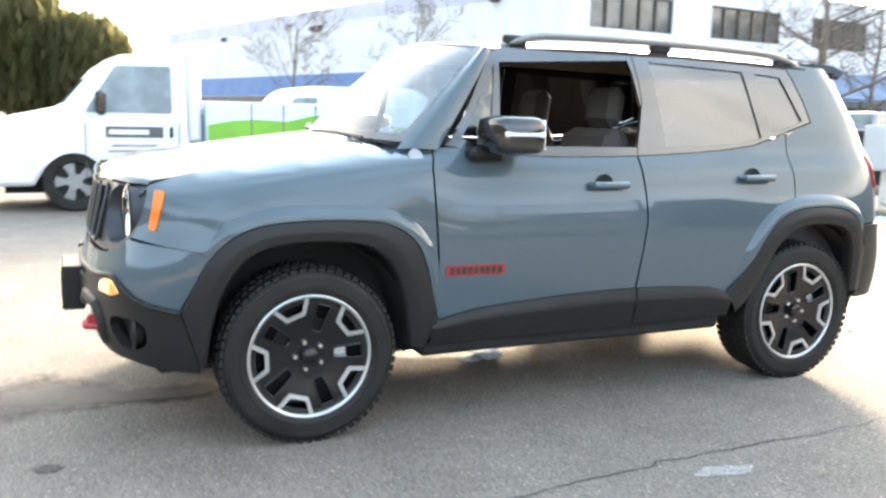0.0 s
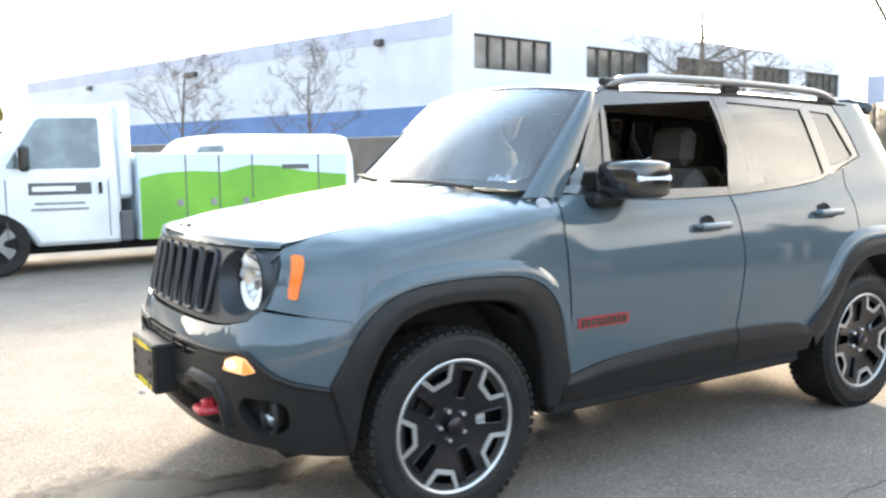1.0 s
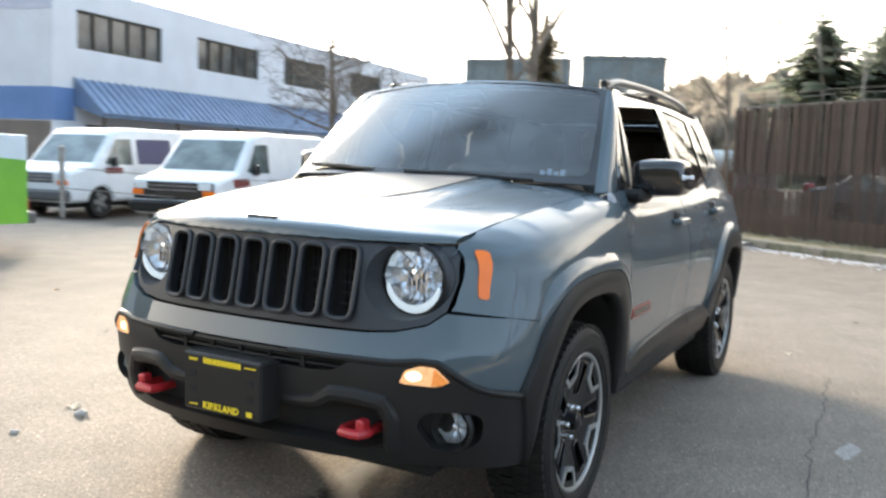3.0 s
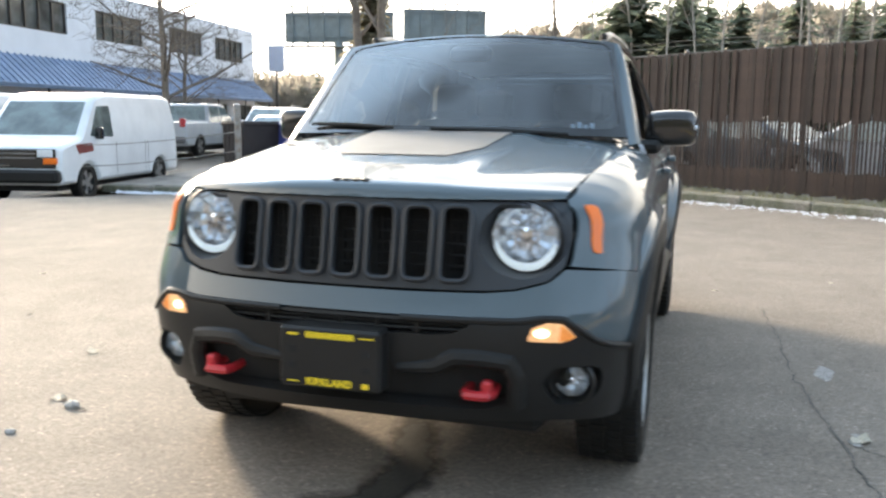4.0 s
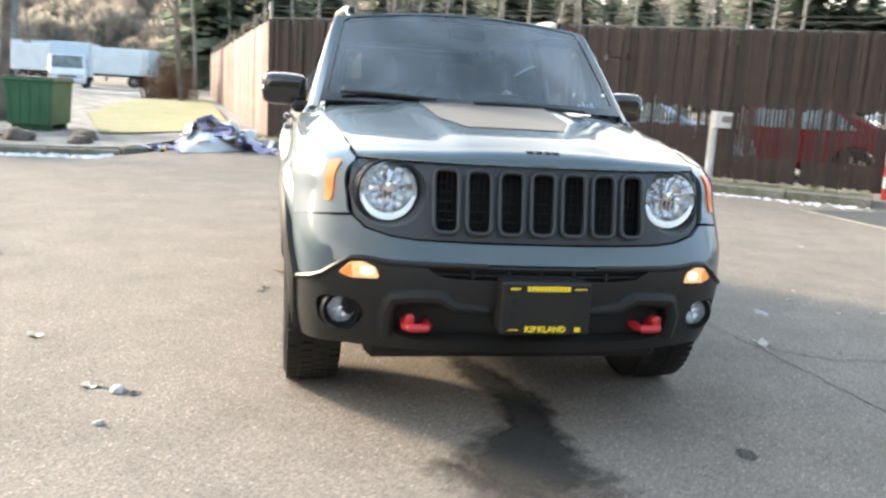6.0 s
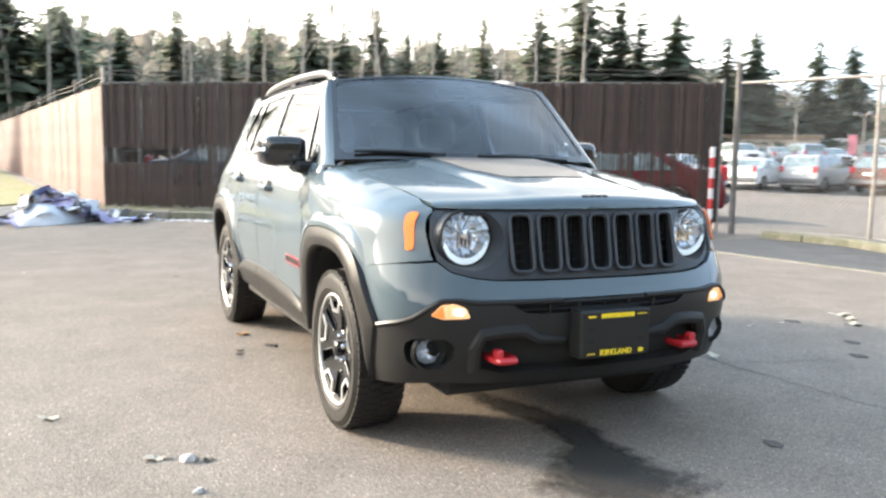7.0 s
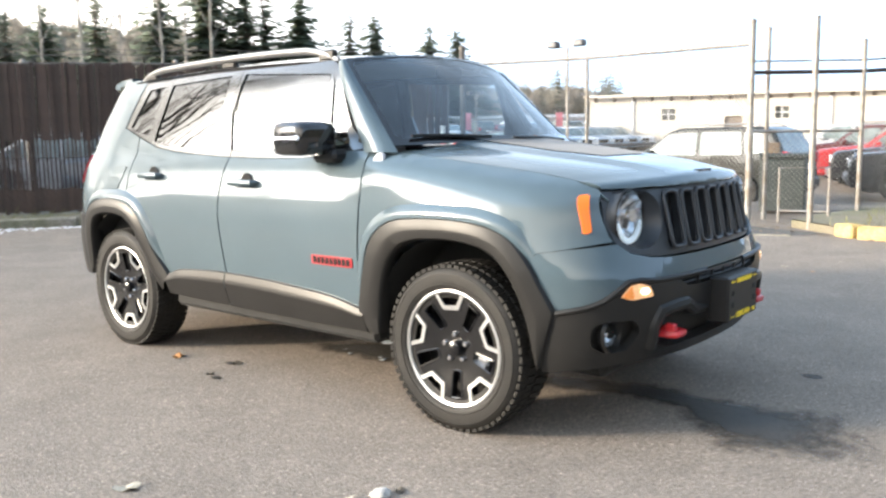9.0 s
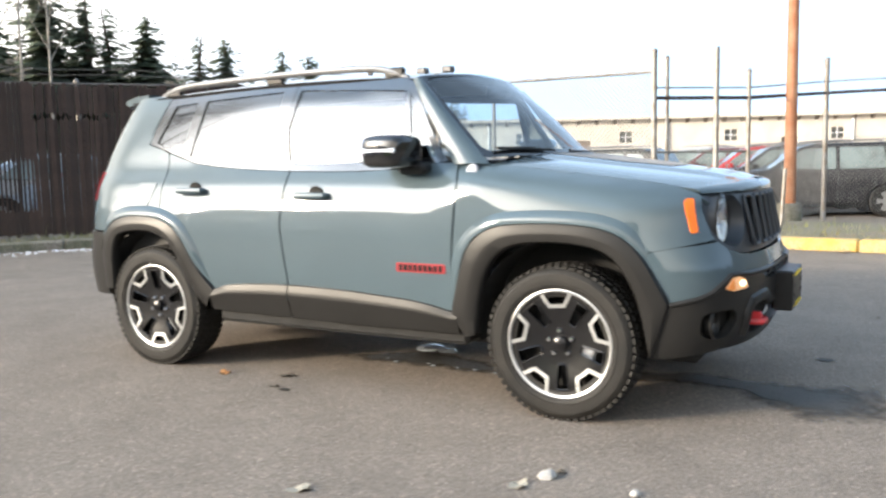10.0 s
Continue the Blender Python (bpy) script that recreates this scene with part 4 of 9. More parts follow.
def smooth(a, b, x):
    t = min(1.0, max(0.0, (x - a) / (b - a)))
    return t * t * (3 - 2 * t)


def top_factor(x, z):
    zt = lerp_table(ZT_TAB, x)
    u = min(1.0, max(0.0, (z - 0.7) / (zt - 0.7)))
    p = 10 - 2.5 * smooth(0.8, 1.75, x)
    return (1 - u**p) ** 0.4


def half_width(x, z):
    """Width of the shell at z without its front corner."""
    w = lerp_table(W_TAB, z)
    s = smooth(0.58, 0.92, x)
    if s > 0 and z > 0.7:
        w = w * (1 - s) + s * 0.888 * top_factor(x, z)
    for xa in (1.29, -1.29):
        w += 0.014 * math.exp(-(((x - xa) / 0.40) ** 4)) * smooth(0.5, 0.8, z) * (1 - smooth(0.9, 1.04, z))
    if x < -0.3 and z > 1.1:
        w -= 0.05 * smooth(-0.3, -1.7, x) * smooth(1.1, 1.6, z)
    return w


def nose_power(z):
    """How square the nose is in plan: squarer low down."""
    return 5.0 - 1.6 * smooth(0.68, 0.92, z)


def car_y(x, z):
    """Half the shell's width at x, z."""
    y = half_width(x, z)
    if x > 1.3:
        u = min(1.0, (x - 1.3) / (lerp_table(XF_TAB, z) - 1.3))
        y *= (1 - u ** nose_power(z)) ** 0.4
    elif x < -1.45:
        u = min(1.0, (-1.45 - x) / (-1.45 - lerp_table(XR_TAB, z)))
        y *= (1 - u**4) ** 0.36
    return y


def car_top(x, y):
    """Height of the bonnet's skin."""
    lo, hi, y = 0.72, lerp_table(ZT_TAB, x), abs(y)
    for _ in range(26):
        m = (lo + hi) / 2
        if car_y(x, m) > y:
            lo = m
        else:
            hi = m
    ridge = 0.014 * (1 - smooth(0.24, 0.36, y - 0.10 * smooth(1.9, 0.9, x))) * smooth(2.0, 1.75, x)
    return lo + ridge


def car_front(y, z):
    """How far forward the shell's skin is."""
    lo, hi, y = 1.3, lerp_table(XF_TAB, z), abs(y)
    for _ in range(26):
        m = (lo + hi) / 2
        if car_y(m, z) > y:
            lo = m
        else:
            hi = m
    return lo


def side_at(off=0.0):
    return lambda x, z: (x, car_y(x, z) + off, z)


def front_at(off=0.0):
    return lambda y, z: (car_front(y, z) + off, y, z)


# arc length round the front corner
ARC = [(0.0, 0.0)]
for _i in range(1, 121):
    _e0, _e1 = (_i - 1) / 120, _i / 120
    _x0, _x1 = 0.78 * (1 - _e0**2.5) ** 0.2, 0.78 * (1 - min(_e1, 0.99999) ** 2.5) ** 0.2
    ARC.append((ARC[-1][0] + math.hypot(0.88 / 120, _x1 - _x0), _e1))


def arc_eta(s):
    s = min(abs(s), ARC[-1][0] - 1e-6)
    for (s0, e0), (s1, e1) in zip(ARC, ARC[1:]):
        if s <= s1:
            return e0 + (e1 - e0) * (s - s0) / (s1 - s0)
    return 1.0


def arc_s(e):
    e = min(e, 0.9999)
    i = int(e * 120)
    (s0, e0), (s1, e1) = ARC[i], ARC[i + 1]
    return s0 + (s1 - s0) * (e - e0) / (e1 - e0)


def wrap_y(y, z):
    return (arc_s(y / lerp_table(W_TAB, z)), z)


def wrap_x(x, z):
    u = (x - 1.3) / (lerp_table(XF_TAB, z) - 1.3)
    return (arc_s((1 - u ** nose_power(z)) ** 0.4), z)


def wrap_at(off=0.0):
    def fn(s, z):
        e = arc_eta(s)
        xf, w = lerp_table(XF_TAB, z), lerp_table(W_TAB, z)
        x = 1.3 + (xf - 1.3) * (1 - e**2.5) ** (1 / nose_power(z))
        y = e * half_width(x, z)
        k = Vector((1 - e**3, e**3, 0)).normalized()
        p = Vector((x, y, z)) + off * k
        return (p.x, math.copysign(p.y, s) if s else 0.0, p.z)
    return fn


def both(half):
    """A whole outline from its half with positive first numbers, given from the middle's top outwards and back to the middle's bottom."""
    return half + [(-u, v) for u, v in reversed(half)]


suv = thing("off_road_suv", pose(0, 0, 0), "blue-grey off-road SUV with black roof and red tow hooks", "car")

# bonnet
def hood_edge(x):
    return 0.655 + (0.745 - 0.655) * (1.915 - x) / (1.915 - 0.86) + 0.012 * math.sin(math.pi * min(1, max(0, (1.915 - x) / 1.055)))


def hood_fn(t, y):
    ax = car_front(y, 1.02)
    x0 = ax - 0.07
    if t <= x0:
        return (t, y, car_top(t, y))
    k = min(1.0, (t - x0) / 0.11)
    z0 = car_top(x0, y)
    z1 = 1.022
    b = Vector((ax + 0.004, z0 - 0.006))
    p = (1 - k) ** 2 * Vector((x0, z0)) + 2 * k * (1 - k) * b + k * k * Vector((ax, z1))
    return (p.x, y, p.y)


hood_side = [(x, hood_edge(x) - 0.003) for x in (0.88, 1.1, 1.3, 1.5, 1.7, 1.80, 1.86)]
hood_front = [(car_front(y, 1.02) + 0.04, y) for y in [0.655 - 0.025 * k for k in range(26)]]
hood_half = hood_side + hood_front
hood_out = hood_half + [(car_front(0, 1.02) + 0.04, 0)] + [(x, -y) for x, y in reversed(hood_half)] + [(1.0 - 0.12 * (y / 0.74) ** 2, y) for y in (-0.5, -0.25, 0, 0.25, 0.5)]
bonnet = part("bonnet", sheet(Geo(), hood_out, hood_fn, 0.024, 0.018), M_DEWY, suv)
decal_out = [(1.0, 0.30), (1.0, -0.30), (1.42, -0.285), (1.62, -0.20), (1.62, 0.20), (1.42, 0.285)]
part("bonnet_decal", sheet(Geo(), decal_out, lambda t, y: (t, y, car_top(t, y) + 0.003), 0.05, 0.0), M_DECAL, bonnet, "matt black bonnet decal")
g = Geo()
for i, (a, b) in enumerate(((-0.062, -0.036), (-0.030, -0.004), (0.002, 0.028), (0.034, 0.062))):
    g.box(1.965, 2.0, -b, -a, 1.052, 1.078, 0.004)
part("bonnet_lettering", g, M_GLOSSBLACK, bonnet, "black raised maker's lettering as plain bars")

# front wings
ARCH_F = [(0.735, 0.46), (0.79, 0.66), (0.84, 0.80), (0.96, 0.882), (1.13, 0.900), (1.32, 0.902), (1.48, 0.888), (1.585, 0.850), (1.66, 0.775), (1.72, 0.672), (1.775, 0.562)]
ARCH_FI = [(0.865, 0.36), (0.895, 0.56), (0.95, 0.70), (1.04, 0.785), (1.18, 0.812), (1.37, 0.812), (1.51, 0.782), (1.59, 0.70), (1.65, 0.56), (1.69, 0.32)]
ARCH_R = [(-0.80, 0.48), (-0.915, 0.60), (-0.985, 0.74), (-1.075, 0.85), (-1.25, 0.902), (-1.51, 0.895), (-1.65, 0.82), (-1.71, 0.66)]
ARCH_RI = [(-0.875, 0.37), (-0.955, 0.45), (-1.02, 0.58), (-1.10, 0.74), (-1.22, 0.805), (-1.46, 0.805), (-1.585, 0.75), (-1.63, 0.44)]


def even(line, n):
    """n + 1 points at even steps along an open line."""
    line = [Vector(p) for p in line]
    run = [0.0]
    for a, b in zip(line, line[1:]):
        run.append(run[-1] + (b - a).length)
    out, j = [], 0
    for k in range(n + 1):
        d = run[-1] * k / n
        while j < len(line) - 2 and run[j + 1] < d:
            j += 1
        out.append(line[j].lerp(line[j + 1], (d - run[j]) / max(1e-9, run[j + 1] - run[j])))
    return out


ARCH_F, ARCH_FI, ARCH_R, ARCH_RI = (chaikin(p, 2) for p in (ARCH_F, ARCH_FI, ARCH_R, ARCH_RI))
fx = [(car_front(y, z) - 0.002, z) for y, z in ((0.668, 1.005), (0.688, 0.985), (0.697, 0.91), (0.690, 0.845), (0.682, 0.825))]
wing_top = [(x, car_top(x, hood_edge(x) - 0.0005)) for x in (0.87, 1.05, 1.25, 1.45, 1.6, 1.75, 1.85, 1.895)]
wing_out = [(0.752, 0.47), (0.752, 0.74), (0.772, 1.01), (0.772, 1.09), (0.742, 1.185), (0.80, 1.192)] + wing_top + fx + [(1.80, 0.802), (1.70, 0.785), (1.655, 0.76)] + [(x, z - 0.015) for x, z in reversed(ARCH_F) if 0.79 <= x <= 1.655]
for s in (1, -1):
    g = sheet(Geo(), wing_out, side_at(), 0.03, 0.015)
    g.v = [(x, s * y, z) for x, y, z in g.v]
    part("front_wing", g, M_PAINT, suv)
    g = Geo().lathe([(0.0, 0.006), (0.028, 0.005), (0.031, 0.0), (0.031, -0.01)], 24, "y", (0.828, 0, 1.138))
    g.v = [(x, s * (car_y(0.828, 1.138) + y + 0.42 * -(z - 1.138)), z) for x, y, z in g.v]
    part("round_emblem", g, M_EMBLEM, suv, "small round silver wing emblem")
    sg = sheet(Geo(), rounded([(1.806, 1.004), (1.840, 1.006), (1.869, 0.862), (1.846, 0.857)], 0.014), side_at(0.008), 0.012, 0.012)
    if s < 0:
        sg.v = [(x, -y, z) for x, y, z in sg.v]
    part("side_marker", sg, M_ORANGE, suv, "amber side marker lens")

# doors: skins, window frames, panes
BELT = [(0.735, 1.185), (0.66, 1.183), (0.45, 1.150), (0.21, 1.138), (-0.05, 1.138), (-0.35, 1.145), (-0.75, 1.168), (-1.0, 1.195), (-1.20, 1.25)]


def belt(x):
    return lerp_table(sorted(BELT), x)


fdoor = [(0.742, 0.45), (0.742, 0.74), (0.762, 1.01), (0.762, 1.09), (0.735, 1.175)] + [(x, belt(x)) for x in (0.6, 0.4, 0.2, 0.0, -0.2)] + [(-0.277, belt(-0.277)), (-0.297, 0.85), (-0.262, 0.58), (-0.248, 0.45)]
rdoor = [(-0.288, belt(-0.288)), (-0.307, 0.85), (-0.272, 0.58), (-0.258, 0.45), (-0.78, 0.45), (-0.90, 0.585), (-0.97, 0.725), (-1.06, 0.835), (-1.18, 0.88), (-1.21, 1.03), (-1.205, 1.16), (-1.225, 1.26)] + [(x, belt(x)) for x in (-1.15, -1.0, -0.8, -0.6, -0.4)]
qpanel = [(-1.218, 1.03), (-1.19, 0.885), (-1.27, 0.89), (-1.50, 0.88), (-1.63, 0.81), (-1.70, 0.80), (-1.985, 0.80), (-1.97, 1.0), (-1.95, 1.2), (-1.87, 1.42), (-1.775, 1.60), (-1.46, 1.615), (-1.34, 1.60), (-1.405, 1.42), (-1.425, 1.315), (-1.30, 1.282), (-1.235, 1.258), (-1.213, 1.16)]
fframe = [(0.715, 1.188), (0.64, 1.215), (0.55, 1.37), (0.43, 1.585), (0.36, 1.612), (0.05, 1.622), (-0.325, 1.628), (-0.345, 1.40), (-0.285, belt(-0.28) + 0.004)] + [(x, belt(x) + 0.004) for x in (-0.1, 0.1, 0.3, 0.5)]
fglass = [(0.425, 1.185), (0.39, 1.545), (-0.30, 1.585), (-0.372, 1.183)]
fquarter = [(0.47, 1.192), (0.605, 1.212), (0.415, 1.535)]
rframe = [(-0.29, belt(-0.29) + 0.004), (-0.35, 1.40), (-0.33, 1.628), (-0.70, 1.625), (-1.10, 1.612), (-1.34, 1.597), (-1.402, 1.42), (-1.42, 1.32), (-1.30, 1.287), (-1.20, 1.256)] + [(x, belt(x) + 0.004) for x in (-1.0, -0.8, -0.6, -0.4)]
rglass = [(-0.465, 1.188), (-0.42, 1.583), (-1.015, 1.562), (-1.065, 1.235), (-0.9, 1.205)]
rquarter = [(-1.135, 1.27), (-1.10, 1.558), (-1.275, 1.545), (-1.365, 1.325), (-1.30, 1.298)]


def sided(geo, s):
    if s < 0:
        geo.v = [(x, -y, z) for x, y, z in geo.v]
    return geo


def handle(x, z, s, parent):
    g = Geo()
    y = car_y(x, z)
    cup = [(0.0, 0.004), (0.038, 0.003), (0.044, -0.004)]
    g.lathe([(0.050, 0.002), (0.046, 0.007), (0.030, 0.004), (0.0, 0.002)], 24, "y", (x + 0.015, y - 0.004, z))
    part("handle_cup", sided(g, s), M_CLAD, parent)
    g = Geo().tube([(x - 0.105, y + 0.004, z), (x - 0.09, y + 0.030, z), (x + 0.03, y + 0.036, z), (x + 0.085, y + 0.030, z), (x + 0.10, y + 0.004, z)], [0.012, 0.017, 0.017, 0.017, 0.012], 10)
    part("door_handle", sided(g, s), M_PAINT, parent)


for s in (1, -1):
    d = part("front_door", sided(sheet(Geo(), fdoor, side_at(), 0.045, 0.02), s), M_PAINT, suv, "blue-grey front door, window wound down" if s > 0 else "blue-grey front door with closed window")
    part("window_frame", sided(sheet(Geo(), fframe, side_at(-0.004), 0.04, 0.02, [fglass, fquarter]), s), M_PILLAR, d)
    part("quarter_light", sided(sheet(Geo(), fquarter, side_at(-0.012), 0.06, 0.0), s), M_GLASS, d).visible_shadow = False
    if s < 0:
        part("window_pane", sided(sheet(Geo(), fglass, side_at(-0.012), 0.06, 0.0), s), M_GLASS, d).visible_shadow = False
    handle(-0.085, 1.018, s, d)
    b = sheet(Geo(), rounded([(0.435, 0.690), (0.71, 0.690), (0.71, 0.645), (0.435, 0.645)], 0.008), side_at(0.005), 0.03, 0.006)
    badge = part("door_badge", sided(b, s), M_BADGE_RED, d, "dark red badge with grey plain bars")
    g = Geo()
    for i in range(9):
        x = 0.452 + i * 0.028
        g.box(x, x + 0.019, car_y(x, 0.667) + 0.005, car_y(x, 0.667) + 0.0075, 0.653, 0.682)
    part("badge_lettering", sided(g, s), M_GLOSSBLACK, badge)
    d = part("rear_door", sided(sheet(Geo(), rdoor, side_at(), 0.045, 0.02), s), M_PAINT, suv)
    part("window_frame", sided(sheet(Geo(), rframe, side_at(-0.004), 0.04, 0.02, [rglass, rquarter]), s), M_PILLAR, d)
    part("window_pane", sided(sheet(Geo(), rglass, side_at(-0.012), 0.06, 0.0), s), M_GLASS_DARK, d).visible_shadow = False
    part("quarter_light", sided(sheet(Geo(), rquarter, side_at(-0.012), 0.06, 0.0), s), M_GLASS_DARK, d).visible_shadow = False
    handle(-0.955, 1.043, s, d)
    q = part("rear_quarter_panel", sided(sheet(Geo(), qpanel, side_at(), 0.045, 0.015), s), M_PAINT, suv)
    if s < 0:
        part("fuel_flap", sided(sheet(Geo(), rounded([(-1.40, 1.09), (-1.255, 1.09), (-1.30, 0.955), (-1.45, 0.955)], 0.015), side_at(0.004), 0.03, 0.01), s), M_PAINT, q)
    part("tail_lamp", sided(sheet(Geo(), rounded([(-1.80, 1.16), (-1.93, 1.16), (-1.95, 0.98), (-1.83, 0.98)], 0.02), side_at(0.012), 0.03, 0.02), s), M_RED_LENS, suv, "square red tail lamp")
    # windscreen pillar
    def pillar(u, v):
        a = Vector((0.702 - 0.285 * v, 0, 1.195 + 0.405 * v))
        a.y = car_y(min(a.x, 0.58), a.z) + (0.006 if v < 0.9 else 0.0)
        b = Vector((0.865 - 0.415 * v, 0.752 - 0.112 * v, 1.196 + 0.418 * v))
        p = a.lerp(b, u) + Vector((0.5, 0.6, 0.1)).normalized() * 0.030 * math.sin(math.pi * u) * (1 - 0.3 * v)
        return tuple(p)
    pl = [(0, -0.07), (1, -0.07), (1, 0.33), (1, 0.66), (1, 1), (0, 1), (0, 0.66), (0, 0.33)]
    part("windscreen_pillar", sided(sheet(Geo(), pl, pillar, 0.12, 0.012), s), M_PAINT, suv)
    # lower cladding
    sill_top = [(-0.80, 0.487), (-0.70, 0.517), (-0.45, 0.535), (-0.22, 0.54), (0.05, 0.535), (0.25, 0.524), (0.55, 0.500), (0.735, 0.463)]
    prof = [(0.0, -0.004), (0.015, 0.010), (0.03, 0.014), (0.18, 0.0225), (0.31, 0.0295), (0.35, 0.029), (0.5, 0.023), (0.85, 0.012), (1.0, 0.008), (1.02, -0.03)]
    for xa, xb in ((-0.83, -0.262), (-0.255, 0.77)):
        g = Geo()
        for k in range(61):
            x = xa + (xb - xa) * k / 60
            zt, zb = lerp_table(sill_top, x), 0.352 + 0.012 * smooth(0.2, -0.8, x)
            for t, o in prof:
                z = zt + (zb - zt) * t
                g.v.append((x, car_y(x, min(z, zt)) + o, z))
        m = len(prof)
        g.f = [(k * m + j, (k + 1) * m + j, (k + 1) * m + j + 1, k * m + j + 1) for k in range(60) for j in range(m - 1)]
        part("sill_cladding", sided(g, s), M_CLAD, suv)
    for outer, inner in (([(0.80, 0.345)] + ARCH_F + [(1.735, 0.44), (1.70, 0.33)], ARCH_FI), (ARCH_R + [(-1.71, 0.45)], ARCH_RI)):
        o2, i2 = even(outer, 90), even(inner, 90)
        g = Geo()
        rim = ((0.0, 0.0), (0.02, 0.016), (0.05, 0.0215), (0.25, 0.0265), (0.48, 0.0315), (0.56, 0.0315), (0.90, 0.026), (0.97, 0.018), (1.0, 0.004), (1.0, -0.035))
        for p, q in zip(o2, i2):
            for t, o in rim:
                c = p.lerp(q, t)
                g.v.append((c.x, car_y(c.x, c.y) + o, c.y))
        m = len(rim)
        g.f = [(k * m + j, (k + 1) * m + j, (k + 1) * m + j + 1, k * m + j + 1) for k in range(90) for j in range(m - 1)]
        part("wheel_arch_trim", sided(g, s), M_CLAD, suv)
    # painted flare along the outside of each arch
    for outer, cx in (([p for p in ARCH_F if p[0] < 1.70], 1.25), (ARCH_R, -1.32)):
        o2 = even(outer, 70)
        g = Geo()
        lip = ((1.0, -0.004), (0.88, 0.002), (0.60, 0.015), (0.42, 0.0205), (0.25, 0.0225), (0.0, 0.0225), (-0.1, 0.0))
        for k, p in enumerate(o2):
            d = (o2[min(70, k + 1)] - o2[max(0, k - 1)]).normalized()
            n = Vector((-d.y, d.x))
            if n.dot(p - Vector((cx, 0.4))) < 0:
                n = -n
            fade = smooth(0.0, 0.22, k / 70) * smooth(1.0, 0.84, k / 70)
            for t, o in lip:
                c = p + n * (0.062 * t * (0.35 + 0.65 * fade))
                g.v.append((c.x, car_y(c.x, c.y) + o * fade - 0.003 * (1 - fade), c.y))
        m = len(lip)
        g.f = [(k * m + j, (k + 1) * m + j, (k + 1) * m + j + 1, k * m + j + 1) for k in range(70) for j in range(m - 1)]
        part("arch_flare", sided(g, s), M_PAINT, suv)
    rb = [(-1.715, 0.70), (-1.66, 0.79), (-1.99, 0.79), (-2.02, 0.6), (-1.98, 0.40), (-1.70, 0.40)]
    part("rear_bumper_corner", sided(sheet(Geo(), rb, side_at(0.012), 0.05, 0.02), s), M_CLAD, suv)

# nose: bumper skin, lower bumper with its openings
skin_low = [wrap_y(y, z) for y, z in ((0.80, 0.592), (0.765, 0.612), (0.72, 0.65), (0.675, 0.681), (0.62, 0.684), (0.55, 0.676), (0.44, 0.676), (0.2, 0.676))] + [(0.0, 0.676)]
skin_top = [(0.0, 0.744)] + [wrap_y(y, z) for y, z in ((0.2, 0.744), (0.45, 0.747), (0.54, 0.755), (0.63, 0.778), (0.675, 0.816))] + [wrap_x(1.80, 0.80), wrap_x(1.70, 0.783), wrap_x(1.672, 0.755), wrap_x(1.72, 0.665), wrap_x(1.775, 0.568)]
part("bumper_skin", sheet(Geo(), both(skin_top + skin_low)[:-1], wrap_at(), 0.035, 0.02), M_PAINT, suv)
low_top = [(0.0, 0.672)] + [(u, z - 0.004) for u, z in reversed(skin_low[:-1])] + [wrap_x(1.775, 0.562)]
low_bot = [wrap_x(1.70, 0.36), wrap_x(1.70, 0.312), wrap_y(0.78, 0.326), wrap_y(0.66, 0.345), wrap_y(0.5, 0.342), wrap_y(0.25, 0.336), (0.0, 0.336)]
intake = [(arc_s(a / 0.886) if a >= 0 else -arc_s(-a / 0.886), z) for a, z in ((-0.42, 0.662), (0.42, 0.662), (0.37, 0.630), (0.30, 0.622), (-0.30, 0.622), (-0.37, 0.630))]


def ws(a, z):
    k = arc_s(abs(a) / lerp_table(W_TAB, z))
    return (k if a >= 0 else -k, z)


recess = [ws(a, z) for a, z in ((-0.53, 0.41), (-0.535, 0.50), (-0.51, 0.535), (-0.36, 0.548), (-0.30, 0.51), (-0.17, 0.503), (0.17, 0.503), (0.30, 0.51), (0.36, 0.548), (0.51, 0.535), (0.535, 0.50), (0.53, 0.41), (0.45, 0.385), (-0.45, 0.385))]
fogs = [[ws(s * a, z) for a, z in ((0.615, 0.475), (0.645, 0.525), (0.755, 0.525), (0.785, 0.50), (0.775, 0.43), (0.735, 0.40), (0.655, 0.40))] for s in (1, -1)]
lower = part("lower_bumper", sheet(Geo(), both(low_top + low_bot)[:-1], wrap_at(0.008), 0.032, 0.04, [rounded(intake, 0.012, 2), rounded(recess, 0.02, 2)] + [rounded(f, 0.02, 2) for f in fogs]), M_CLAD, suv, "black plastic lower bumper")
back = both([(0.0, 0.675)] + [ws(a, z) for a, z in ((0.3, 0.675), (0.6, 0.66), (0.78, 0.56), (0.80, 0.40), (0.70, 0.35), (0.4, 0.35))] + [(0.0, 0.35)])
# dark sheet added as painted shade inside the bumper openings
part("bumper_backing", sheet(Geo(), back[:-1], wrap_at(-0.055), 0.06, 0.0), M_DARK, suv)
g = Geo()
for z in (0.636, 0.650):
    g.tube([(car_front(y, z) - 0.01, y, z) for y in (-0.40, -0.2, 0, 0.2, 0.40)], 0.004, 6)
for y in (-0.25, -0.12, 0, 0.12, 0.25):
    g.box(car_front(y, 0.64) - 0.02, car_front(y, 0.64) - 0.004, y - 0.006, y + 0.006, 0.622, 0.664)
part("intake_grille", g, M_CLAD, lower)
